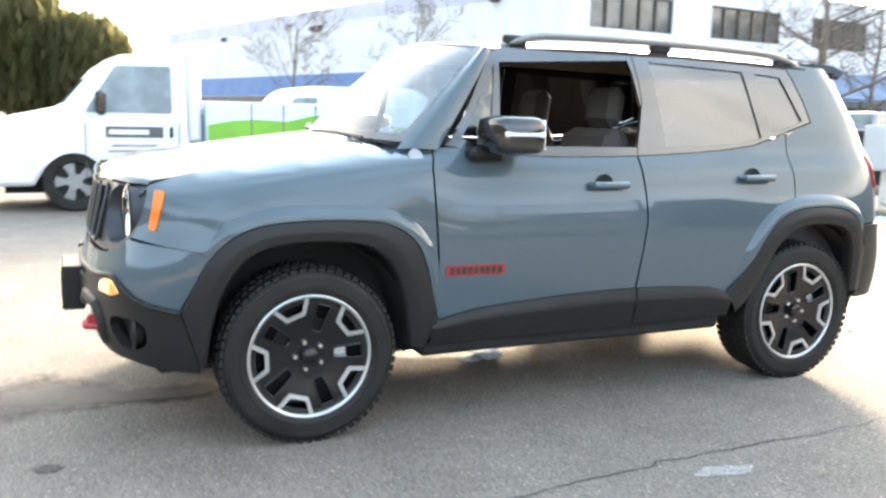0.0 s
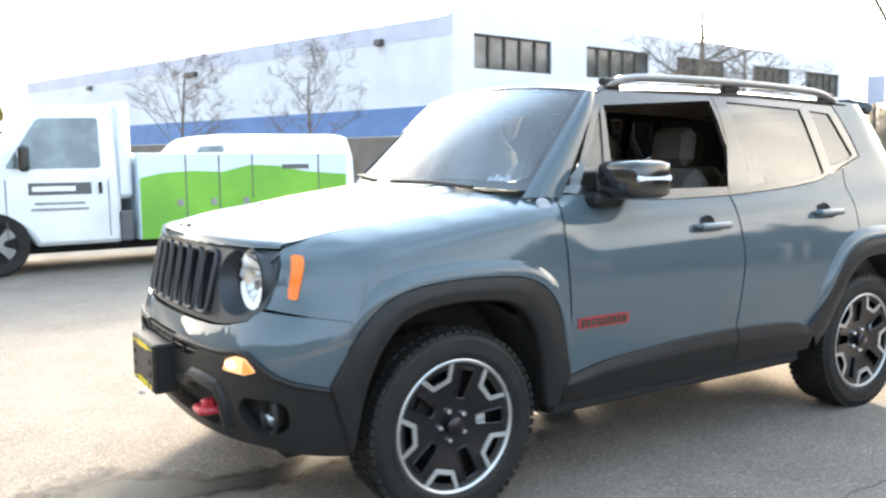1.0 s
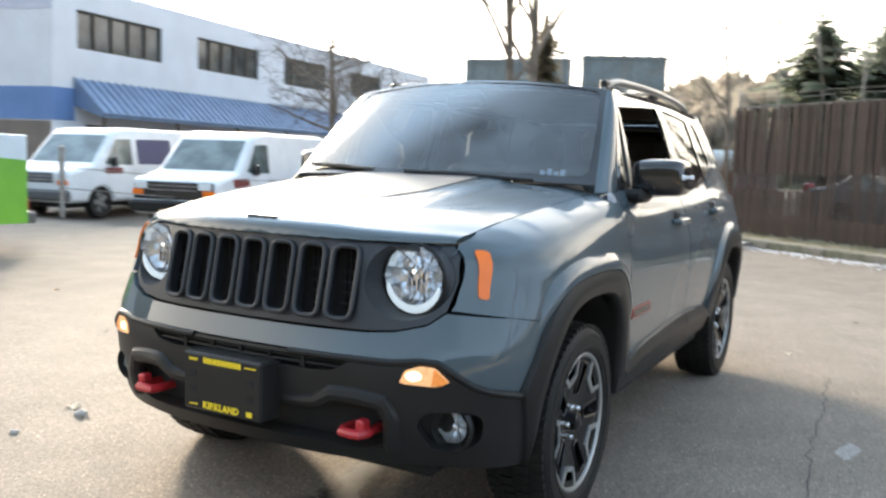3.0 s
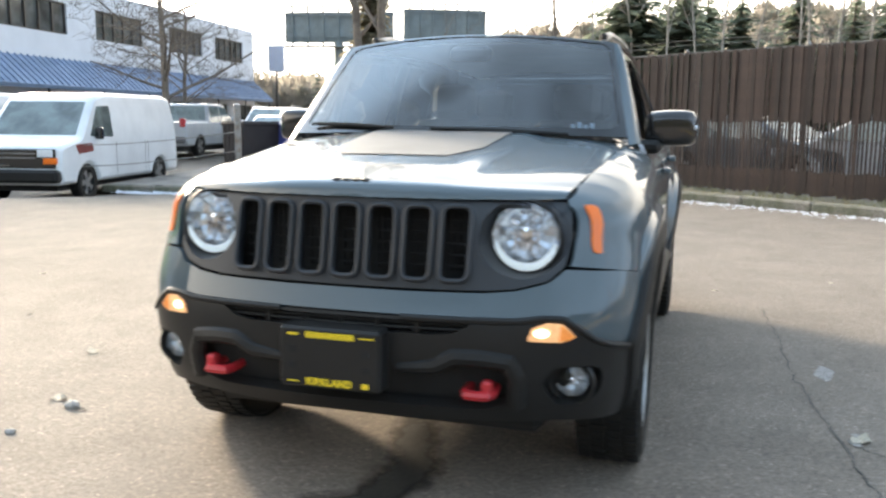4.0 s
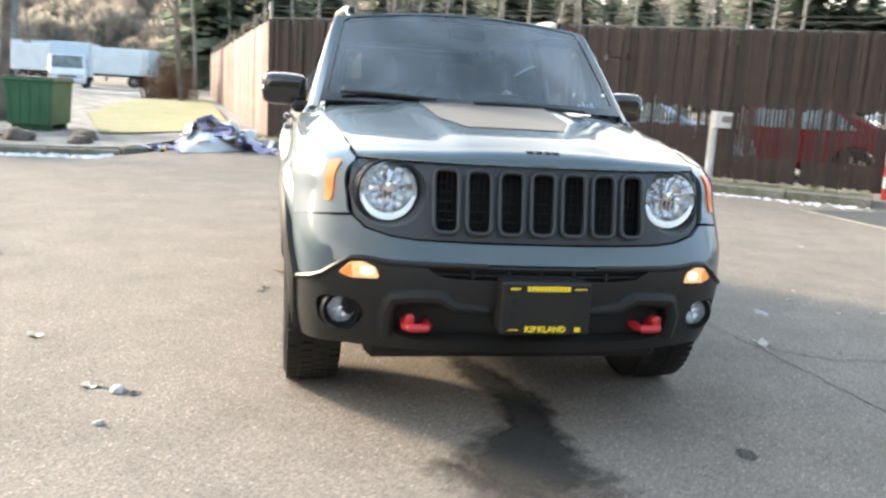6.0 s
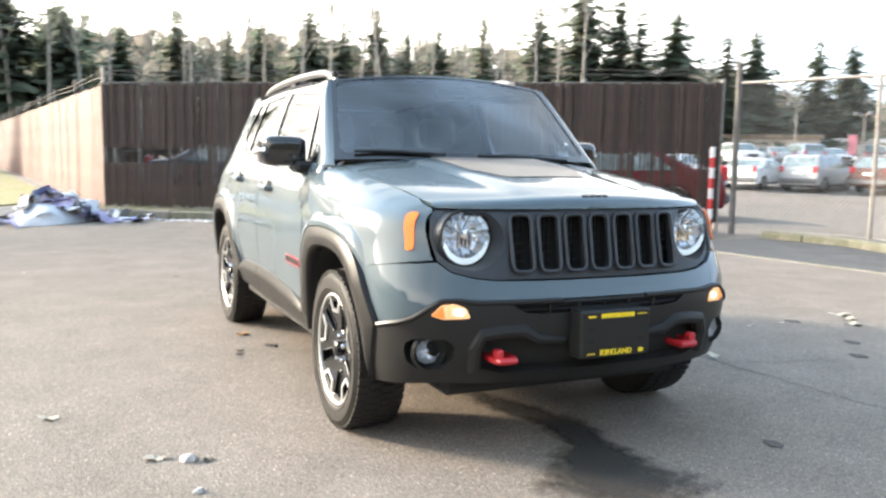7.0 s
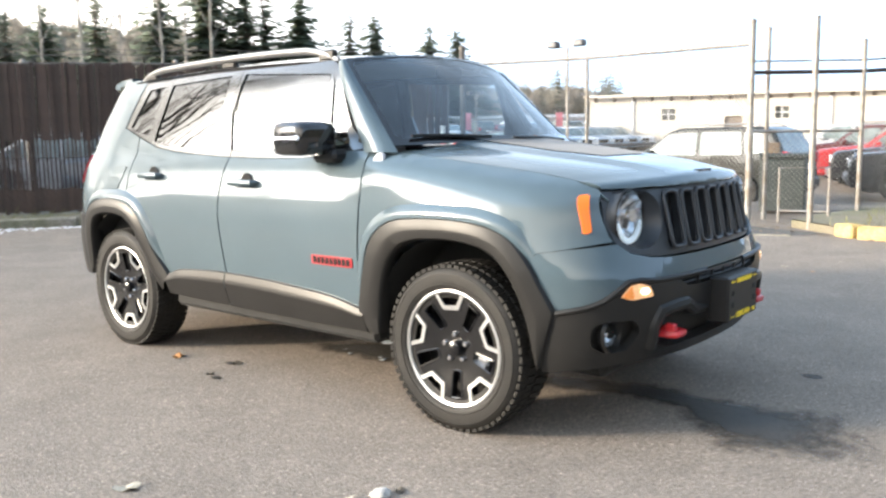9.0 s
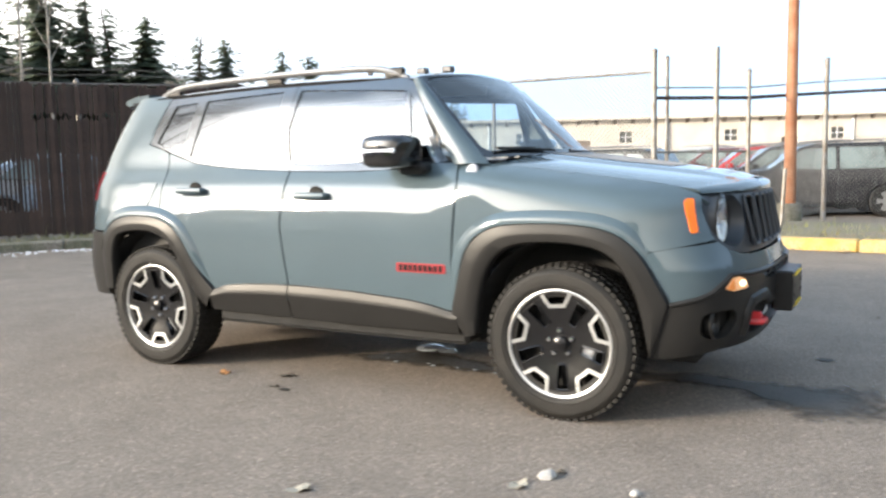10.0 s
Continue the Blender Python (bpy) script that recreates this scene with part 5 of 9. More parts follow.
for s in (1, -1):
    lip = [Vector(p) for p in skin_low[:-1]]
    lip = [wrap_at(0.006)(s * u, v - 0.007) for u, v in resample([Vector((wrap_x(1.775, 0.565)[0], 0.565))] + lip, 0.03, False)]
    part("bumper_lip", Geo().tube(lip, 0.011, 8), M_CLAD, lower)
    brow = [(0.545, 0.40), (0.55, 0.49), (0.525, 0.545), (0.44, 0.556), (0.365, 0.557), (0.305, 0.523), (0.19, 0.512)]
    pts = resample([Vector(p) for p in brow], 0.03, False)
    g = Geo().tube([(car_front(p[0], p[1]) - 0.002, s * p[0], p[1]) for p in pts], [0.020 + 0.010 * smooth(0.20, 0.34, p[0]) for p in pts], 10)
    part("tow_hook_surround", g, M_CLAD, lower)
    hx = 2.075
    g = Geo().tube([(hx - 0.10, s * 0.475, 0.445), (hx - 0.01, s * 0.482, 0.445), (hx + 0.015, s * 0.470, 0.445), (hx + 0.018, s * 0.440, 0.445), (hx + 0.015, s * 0.408, 0.445), (hx - 0.01, s * 0.398, 0.445), (hx - 0.10, s * 0.402, 0.445)], 0.0155, 8)
    g.box(hx - 0.03, hx + 0.012, s * 0.468 - 0.016, s * 0.468 + 0.016, 0.452, 0.488, 0.006)
    part("tow_hook", g, M_RED, suv, "red forged tow hook")
    # fog lamp
    g = Geo().lathe([(0.075, 0.0), (0.066, 0.012), (0.056, -0.01), (0.05, -0.03)], 28, "x", (1.925, s * 0.70, 0.467))
    fog = part("fog_lamp", g, M_CLAD, suv, "round fog lamp in a black bezel")
    fr = Geo()
    for (r0, h0), (r1, h1) in zip(((0.050, 0.0), (0.036, -0.014), (0.022, -0.022)), ((0.036, -0.014), (0.022, -0.022), (0.0, -0.025))):
        for q in range(14):
            a0, a1, w = 2 * math.pi * q / 14, 2 * math.pi * (q + 1) / 14, 0.004 if q % 2 else -0.003
            fr.add([(1.92 + h + d, s * 0.70 + r * math.cos(a), 0.467 + r * math.sin(a)) for r, h, a, d in ((r0, h0, a0, 0), (r0, h0, a1, w), (r1, h1, a1, w), (r1, h1, a0, 0))], [(0, 1, 2, 3)])
    part("reflector", fr, M_FOG, fog, angle=0)
    part("bulb", Geo().lathe([(0.0, -0.004), (0.008, -0.007), (0.010, -0.015)], 12, "x", (1.92, s * 0.70, 0.467)), M_CHROME, fog)
    part("lens", Geo().lathe([(0.051, 0.0), (0.035, 0.008), (0.0, 0.012)], 24, "x", (1.922, s * 0.70, 0.467)), M_LENS, fog).visible_shadow = False
    # turn lamp
    tl = [ws(a, z) for a, z in ((0.575, 0.612), (0.59, 0.652), (0.63, 0.667), (0.672, 0.662), (0.71, 0.620), (0.67, 0.606))]
    if s < 0:
        tl = [(-u, v) for u, v in tl]
    lamp = part("turn_lamp", sheet(Geo(), rounded(tl, 0.01, 3), wrap_at(0.012), 0.02, 0.015), M_LAMP_ON, suv, "lit amber-white turn lamp")
    al = [ws(s * a, z) for a, z in ((0.662, 0.610), (0.668, 0.660), (0.705, 0.622), (0.69, 0.612))]
    part("amber_lens", sheet(Geo(), al, wrap_at(0.0145), 0.02, 0.002), M_PALE_AMBER, lamp)
    bl = [ws(s * (0.615 + 0.022 * math.cos(k)), 0.636 + 0.014 * math.sin(k)) for k in [2 * math.pi * j / 12 for j in range(12)]]
    part("bulb", sheet(Geo(), bl, wrap_at(0.0135), 0.02, 0.001), M_BULB, lamp)

# face: satin grey panel with seven slots and two round headlamps
face_half = [(0.0, 0.748), (0.45, 0.751), (0.54, 0.759), (0.625, 0.782), (0.668, 0.822), (0.684, 0.91), (0.676, 0.985), (0.650, 1.014), (0.0, 1.018)]
face = face_half + [(-y, z) for y, z in reversed(face_half[1:-1])]
SLOTS = [(-0.3495 + 0.1165 * i) for i in range(7)]
slot_outs = [rounded([(y - 0.049, 0.775), (y + 0.049, 0.775), (y + 0.049, 1.006), (y - 0.049, 1.006)], 0.034, 4) for y in SLOTS]
lamp_outs = [[(s * 0.545 + 0.131 * math.cos(a * math.pi / 16), 0.908 + 0.121 * math.sin(a * math.pi / 16)) for a in range(32)] for s in (1, -1)]
lamp_outs = [[(y, min(z, 1.008)) for y, z in o] for o in lamp_outs]
face_ob = part("grille_panel", sheet(Geo(), face, front_at(-0.016), 0.03, 0.03, slot_outs + lamp_outs), M_SATIN, suv, "satin dark grey grille panel with seven slots")
# dark sheet added as painted shade behind the grille slots
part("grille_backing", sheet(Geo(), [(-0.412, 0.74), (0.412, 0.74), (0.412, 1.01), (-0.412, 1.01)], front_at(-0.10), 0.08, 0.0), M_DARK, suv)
for y in SLOTS:
    ring = rounded([(y - 0.044, 0.780), (y + 0.044, 0.780), (y + 0.044, 1.001), (y - 0.044, 1.001)], 0.030, 4)
    ring = [Vector(p) for p in ring] + [Vector(ring[0])]
    g = Geo().tube([(car_front(p[0], p[1]) - 0.010 + 0.012 * smooth(0.93, 0.79, p[1]), p[0], p[1]) for p in ring], 0.0085, 8, False)
    sl = part("grille_slot", g, M_SATIN, face_ob)
    m = Geo()
    for k in range(6):
        z = 0.81 + k * 0.034
        m.box(car_front(y, z) - 0.07, car_front(y, z) - 0.06, y - 0.040, y + 0.040, z, z + 0.006)
    for k in range(4):
        yy = y - 0.03 + k * 0.02
        m.box(car_front(y, 0.9) - 0.071, car_front(y, 0.9) - 0.061, yy - 0.002, yy + 0.002, 0.795, 0.995)
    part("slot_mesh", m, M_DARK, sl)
for s in (1, -1):
    c = (1.915, s * 0.545, 0.908)
    bowl = Geo()
    mouth = lamp_outs[0 if s > 0 else 1]
    for k in range(5):
        t = k / 4
        for i, (y, z) in enumerate(mouth):
            a = math.atan2(z - c[2], y - c[1])
            e = Vector((car_front(y, z) - 0.017, y, z)).lerp(Vector((c[0] + 0.006, c[1] + 0.112 * math.cos(a), c[2] + min(0.112 * math.sin(a), 0.1))), t)
            bowl.v.append((e.x - 0.012 * math.sin(math.pi * t), e.y, e.z))
    bowl.f = [(k * 32 + i, k * 32 + (i + 1) % 32, k * 32 + 32 + (i + 1) % 32, k * 32 + 32 + i) for k in range(4) for i in range(32)]
    part("lamp_recess", bowl, M_SATIN, face_ob)
    hl = part("headlamp", Geo().lathe([(0.117, 0.004), (0.112, 0.010), (0.106, 0.004), (0.104, -0.05)], 40, "x", c), M_CLAD, suv, "round headlamp with faceted reflector")
    rf = Geo()
    rings = [(0.104, 0.004), (0.090, -0.014), (0.070, -0.030), (0.046, -0.043), (0.024, -0.050), (0.0, -0.052)]
    for (r0, h0), (r1, h1) in zip(rings, rings[1:]):
        for q in range(20):
            a0, a1 = 2 * math.pi * q / 20, 2 * math.pi * (q + 1) / 20
            w = 0.006 if q % 2 else -0.004
            rf.add([(c[0] + h + d, c[1] + r * math.cos(a), c[2] + r * math.sin(a)) for r, h, a, d in ((r0, h0, a0, 0), (r0, h0, a1, w), (r1, h1, a1, w), (r1, h1, a0, 0))], [(0, 1, 2, 3)])
    part("reflector", rf, M_REFLECTOR, hl, angle=0)
    arc = [(c[0] + 0.006, c[1] + 0.094 * math.cos(a), c[2] + 0.094 * math.sin(a)) for a in [math.pi * (1.06 + 0.88 * k / 20) for k in range(21)]]
    part("light_ring", Geo().tube(arc, [0.003 + 0.010 * math.sin(math.pi * k / 20) ** 0.5 for k in range(21)], 8), M_DAY_RING, hl, "lit blue-white position light")
    g = Geo()
    for k in range(5):
        yy = c[1] - 0.034 + 0.017 * k
        g.box(c[0] - 0.055, c[0] - 0.015, yy - 0.003, yy + 0.003, c[2] - 0.045, c[2] + 0.02, 0.001)
    g.lathe([(0.0, 0.01), (0.017, 0.006), (0.019, -0.05)], 16, "x", (c[0] - 0.01, c[1], c[2] + 0.012))
    part("bulb_shield", g, M_CHROME, hl)
    part("lens", Geo().lathe([(0.110, 0.012), (0.098, 0.022), (0.07, 0.031), (0.03, 0.036), (0.0, 0.037)], 40, "x", c), M_LENS, hl).visible_shadow = False

# number plate holder: frame with plain bars, blank plate
pl = part("plate_holder", Geo().box(2.085, 2.1775, -0.165, 0.165, 0.445, 0.635, 0.008), M_CLAD, suv, "black dealer plate frame without a number plate")
g = Geo()
for y0, y1, z0, z1 in ((-0.135, -0.100, 0.609, 0.616), (0.100, 0.145, 0.611, 0.6145), (-0.135, -0.100, 0.463, 0.466)):
    g.box(2.1760, 2.1805, min(y0, y1), max(y0, y1), z0, z1)
for i in range(11):
    y = 0.082 - i * 0.0145
    g.box(2.1760, 2.1805, y - 0.011, y, 0.604, 0.622)
g.box(2.1760, 2.1805, 0.108, 0.130, 0.458, 0.474)
tagged(part("frame_lettering", g, M_YELLOW, pl, "yellow dealer lettering as plain bars"), kind="stuff")
for y in (-0.12, 0.12):
    for z in (0.515, 0.565):
        # raised black pad paints in the dark of a bolt slot
        part("bolt_slot", Geo().box(2.1725, 2.1795, y - 0.013, y + 0.013, z - 0.011, z + 0.011), M_DARK, pl)
fc = bpy.data.curves.new("town_name", "FONT")
fc.offset = 0.0011
fc.body, fc.size, fc.extrude, fc.align_x, fc.align_y, fc.space_character = "KIRKLAND", 0.030, 0.0015, "CENTER", "CENTER", 1.05
tmp = new("town_name", fc)
bpy.context.view_layer.update()
tm = bpy.data.meshes.new_from_object(tmp.evaluated_get(bpy.context.evaluated_depsgraph_get()))
bpy.data.objects.remove(tmp)
tm.transform(pose(2.1785, 0.0, 0.466, 90, 0, 90))
tm.materials.append(M_YELLOW)
part("town_name", tm, None, pl, "yellow word KIRKLAND")

# windscreen, cowl, wipers
def screen(s, v):
    lo = Vector((1.015 - 0.155 * s * s, 0.752 * s, 1.205 - 0.012 * s * s))
    hi = Vector((0.515 - 0.07 * s * s, 0.64 * s, 1.655 - 0.042 * s * s))
    p = lo.lerp(hi, v)
    return p + Vector((0.65, 0, 0.75)) * (0.03 * 4 * v * (1 - v) * (1 - s * s))


out = [(-1, 0), (-0.5, 0), (0, 0), (0.5, 0), (1, 0), (1, 0.5), (1, 1), (0.5, 1), (0, 1), (-0.5, 1), (-1, 1), (-1, 0.5)]
hole = [(-0.92, 0.07), (0, 0.05), (0.92, 0.07), (0.96, 0.12), (0.966, 0.5), (0.962, 0.92), (0.93, 0.968), (0.5, 0.975), (0, 0.978), (-0.5, 0.975), (-0.93, 0.968), (-0.962, 0.92), (-0.966, 0.5), (-0.96, 0.12)]
scr = part("windscreen", sheet(Geo(), out, lambda s, v: tuple(screen(s, v) + Vector((0.003, 0, 0.003))), 0.09, 0.0, [hole]), M_GLOSSBLACK, suv, "windscreen with black edge band")
part("windscreen_glass", sheet(Geo(), out, lambda s, v: tuple(screen(s, v)), 0.12, 0.0), M_SCREEN, scr).visible_shadow = False
g = Geo()
for k in range(4):
    ia, ib = Vector((-0.012, 0, -0.012)), Vector((-0.014, 0, -0.014))
    u0, u1, w0, w1 = 0.70 + 0.035 * k, 0.725 + 0.035 * k, 0.09, 0.13 + 0.02 * (k % 2)
    c4 = [screen(u0, w0), screen(u1, w0), screen(u1, w1), screen(u0, w1)]
    g.add([c + ia for c in c4] + [c + ib for c in c4], [(0, 1, 2, 3), (4, 7, 6, 5), (0, 4, 5, 1), (1, 5, 6, 2), (2, 6, 7, 3), (3, 7, 4, 0)])
part("screen_sticker", g, M_WHITE_RING, scr, "small white sticker inside the windscreen")
part("mirror_pod", Geo().box(0.545, 0.60, -0.10, 0.10, 1.53, 1.60, 0.02), M_DASH, scr)
cowl = [(-0.76, 0.0), (0.76, 0.0), (0.70, 1.0), (-0.70, 1.0)]
g = sheet(Geo(), cowl, lambda y, v: (0.93 - 0.12 * (y / 0.76) ** 2 + 0.10 * (1 - v), y, 1.188 + 0.004 * (1 - v)), 0.1, 0.0)
part("cowl", g, M_CLAD, suv)
for y0, y1, v0, v1 in ((-0.66, -0.22, 0.060, 0.012), (-0.05, 0.52, 0.004, -0.02)):
    a, b = screen(y0 / 0.75, v0), screen(y1 / 0.75, v1)
    up = Vector((0.014, 0, 0.018))
    part("wiper", Geo().tube([a + up, a.lerp(b, 0.5) + up * 1.2, b + up], [0.008, 0.011, 0.007], 6), M_CLAD, suv)

# roof, rails, tailgate
def roof_z(x, y):
    return lerp_table([(-1.85, 1.615), (-1.3, 1.655), (-0.5, 1.680), (0.1, 1.675), (0.45, 1.655), (0.55, 1.645)], x) - 0.052 * (abs(y) / 0.64) ** 3


rs = [(0.44, 0.64), (0.1, 0.648), (-0.4, 0.648), (-1.0, 0.628), (-1.45, 0.612), (-1.78, 0.57)]
roof_out = [(0.515 - 0.07 * (y / 0.64) ** 2, y) for y in (-0.4, 0, 0.4)] + rs + [(x, -y) for x, y in reversed(rs)]
part("roof", sheet(Geo(), roof_out, lambda x, y: (x, y, roof_z(x, y)), 0.07, 0.03), M_GLOSSBLACK, suv, "gloss black roof")
for s in (1, -1):
    pts, rr = [], []
    for k in range(25):
        x = 0.34 - k * 1.84 / 24
        e = min(k, 24 - k)
        h = 0.050 * (1 - max(0, 1 - e / 3.5) ** 2)
        y = 0.575 + 0.02 * math.sin(math.pi * k / 24) - 0.03 * smooth(-0.3, -1.5, x)
        pts.append((x, s * y, roof_z(x, y) + h - 0.006))
        rr.append(0.019 if 0 < k < 24 else 0.014)
    rail = part("roof_rail", Geo().tube(pts, rr, 10), M_RAIL, suv, "satin grey roof rail")
    for x in (0.26, -0.55, -1.38):
        y = 0.575 - 0.03 * smooth(-0.3, -1.5, x)
        part("rail_foot", Geo().box(x - 0.06, x + 0.06, s * y - 0.018, s * y + 0.018, roof_z(x, y) - 0.01, roof_z(x, y) + 0.045, 0.01), M_CLAD, rail)
tg = [(-0.60, 0.80), (0.60, 0.80), (0.62, 1.0), (0.60, 1.2), (0.55, 1.42), (0.50, 1.58), (-0.50, 1.58), (-0.55, 1.42), (-0.60, 1.2), (-0.62, 1.0)]


def rear_x(y, z):
    lo, hi = lerp_table(XR_TAB, z), -1.45
    for _ in range(24):
        m = (lo + hi) / 2
        if car_y(m, z) > abs(y):
            hi = m
        else:
            lo = m
    return hi


rw = [(-0.48, 1.22), (0.48, 1.22), (0.44, 1.54), (-0.44, 1.54)]
gate = part("tailgate", sheet(Geo(), tg, lambda y, z: (rear_x(y, z), y, z), 0.06, 0.02, [rw]), M_PAINT, suv)
part("rear_window", sheet(Geo(), rw, lambda y, z: (rear_x(y, z) + 0.008, y, z), 0.08, 0.0), M_GLASS_DARK, gate).visible_shadow = False
rbm = [(-0.75, 0.40), (0.75, 0.40), (0.75, 0.79), (-0.75, 0.79)]
part("rear_bumper", sheet(Geo(), rbm, lambda y, z: (rear_x(y, z) - 0.02, y, z), 0.07, 0.03), M_CLAD, suv)
sp = Geo().prism([(-1.58, 1.634), (-1.70, 1.626), (-1.785, 1.606), (-1.795, 1.585), (-1.78, 1.572), (-1.60, 1.57)], -0.575, 0.575)
part("roof_spoiler", sp, M_PAINT, suv)

# mirrors
for s in (1, -1):
    g = Geo().blob((0.455, 0.935, 1.252), (0.112, 0.114, 0.080), 0.42)
    g.v = [(x - 0.10 * (y - 0.83) + 0.02 * (z - 1.25), y, z - 0.05 * max(0, 0.93 - y)) for x, y, z in g.v]
    mr = part("door_mirror", sided(g, s), M_GLOSSBLACK, suv, "black door mirror with a clear repeater")
    g = Geo().box(0.338, 0.352, 0.845, 1.02, 1.19, 1.315, 0.004)
    g.v = [(x - 0.10 * (y - 0.83), y, z) for x, y, z in g.v]
    part("mirror_glass", sided(g, s), M_CHROME, mr)
    g = Geo().box(0.36, 0.545, 1.005, 1.045, 1.245, 1.268, 0.006)
    g.v = [(x - 0.10 * (y - 0.83), y + 0.004, z) for x, y, z in g.v]
    part("repeater", sided(g, s), M_WHITE_RING, mr)
    g = Geo().box(0.44, 0.60, 0.755, 0.90, 1.14, 1.20, 0.02)
    part("mirror_arm", sided(g, s), M_CLAD, mr)
    mr.location = (0, -0.025 * s, -0.018)

# underside, wheel housings, cabin
# plain near-black block added to stop sight through the grille
part("engine_bay", Geo().box(1.2, 1.86, -0.58, 0.58, 0.445, 0.98, 0.03), M_DARK, suv)
part("floor_pan", Geo().box(-0.82, 0.80, -0.83, 0.83, 0.29, 0.435, 0.02), M_DARK, suv)
part("rear_valance", Geo().box(-2.0, -1.75, -0.7, 0.7, 0.445, 0.8, 0.02), M_DARK, suv)
g = Geo().box(-1.95, 1.85, -0.60, 0.60, 0.25, 0.44, 0.03)
part("underbody", g, M_DARK, suv)
for x in (1.285, -1.285):
    for s in (1, -1):
        g = Geo()
        arcp = [(x + 0.425 * math.cos(a), 0.40 + 0.42 * math.sin(a)) for a in [math.pi * (-0.06 + 1.12 * k / 16) for k in range(17)]]
        vs = [(px, s * 0.60, pz) for px, pz in arcp] + [(px, s * min(0.885, car_y(px, pz) - 0.01), pz) for px, pz in arcp] + [(x, s * 0.60, 0.40)]
        n = len(arcp)
        g.add(vs, [(i, i + 1, n + i + 1, n + i) for i in range(n - 1)] + [(2 * n, i, i + 1) for i in range(n - 1)])
        part("wheel_housing", g, M_DARK, suv)
cab = part("cabin", Geo().box(-1.8, 0.80, -0.72, 0.72, 0.44, 0.50, 0.01), M_DASH, suv, "dark cabin with cloth seats")
for s in (1, -1):
    part("door_trim", Geo().box(-1.75, 0.76, s * 0.735 - 0.02, s * 0.735 + 0.02, 0.45, 1.13, 0.01), M_DASH, cab)
g = Geo().box(0.62, 0.98, -0.73, 0.73, 0.80, 1.16, 0.04)
g.box(0.55, 0.80, 0.12, 0.62, 1.06, 1.19, 0.03)
g.box(0.55, 0.66, -0.14, 0.14, 0.70, 1.13, 0.02)
part("dashboard", g, M_DASH, cab)
ring = [(0.48 + 0.17 * math.sin(a) * 0.42, 0.37 + 0.185 * math.cos(a), 1.06 + 0.185 * math.sin(a) * 0.92) for a in [2 * math.pi * k / 24 for k in range(25)]]
g = Geo().tube(ring, 0.016, 8, False)
g.tube([(0.47, 0.20, 1.06), (0.50, 0.37, 1.05), (0.47, 0.54, 1.06)], 0.018, 8)
part("steering_wheel", g, M_DASH, cab)


def seat(x, y, w):
    g = Geo().box(x - 0.26, x + 0.26, y - w, y + w, 0.50, 0.70, 0.06)
    b = Geo().box(-0.08, 0.08, -w, w, 0.0, 0.66, 0.06).moved(pose(x - 0.22, y, 0.62, 0, -14, 0))
    g.add(b.v, b.f)
    h = Geo().box(-0.05, 0.05, -0.13, 0.13, 0.0, 0.20, 0.04).moved(pose(x - 0.40, y, 1.27, 0, -8, 0))
    g.add(h.v, h.f)
    part("seat", g, M_SEAT, cab)


for y in (0.36, -0.36):
    seat(0.02, y, 0.25)
seat(-0.85, 0.33, 0.32)
seat(-0.85, -0.33, 0.32)
part("headliner", sheet(Geo(), [(0.40, -0.58), (0.40, 0.58), (-1.7, 0.54), (-1.7, -0.54)], lambda x, y: (x, y, roof_z(x, y) - 0.035), 0.2, 0.0), M_LINER, cab)


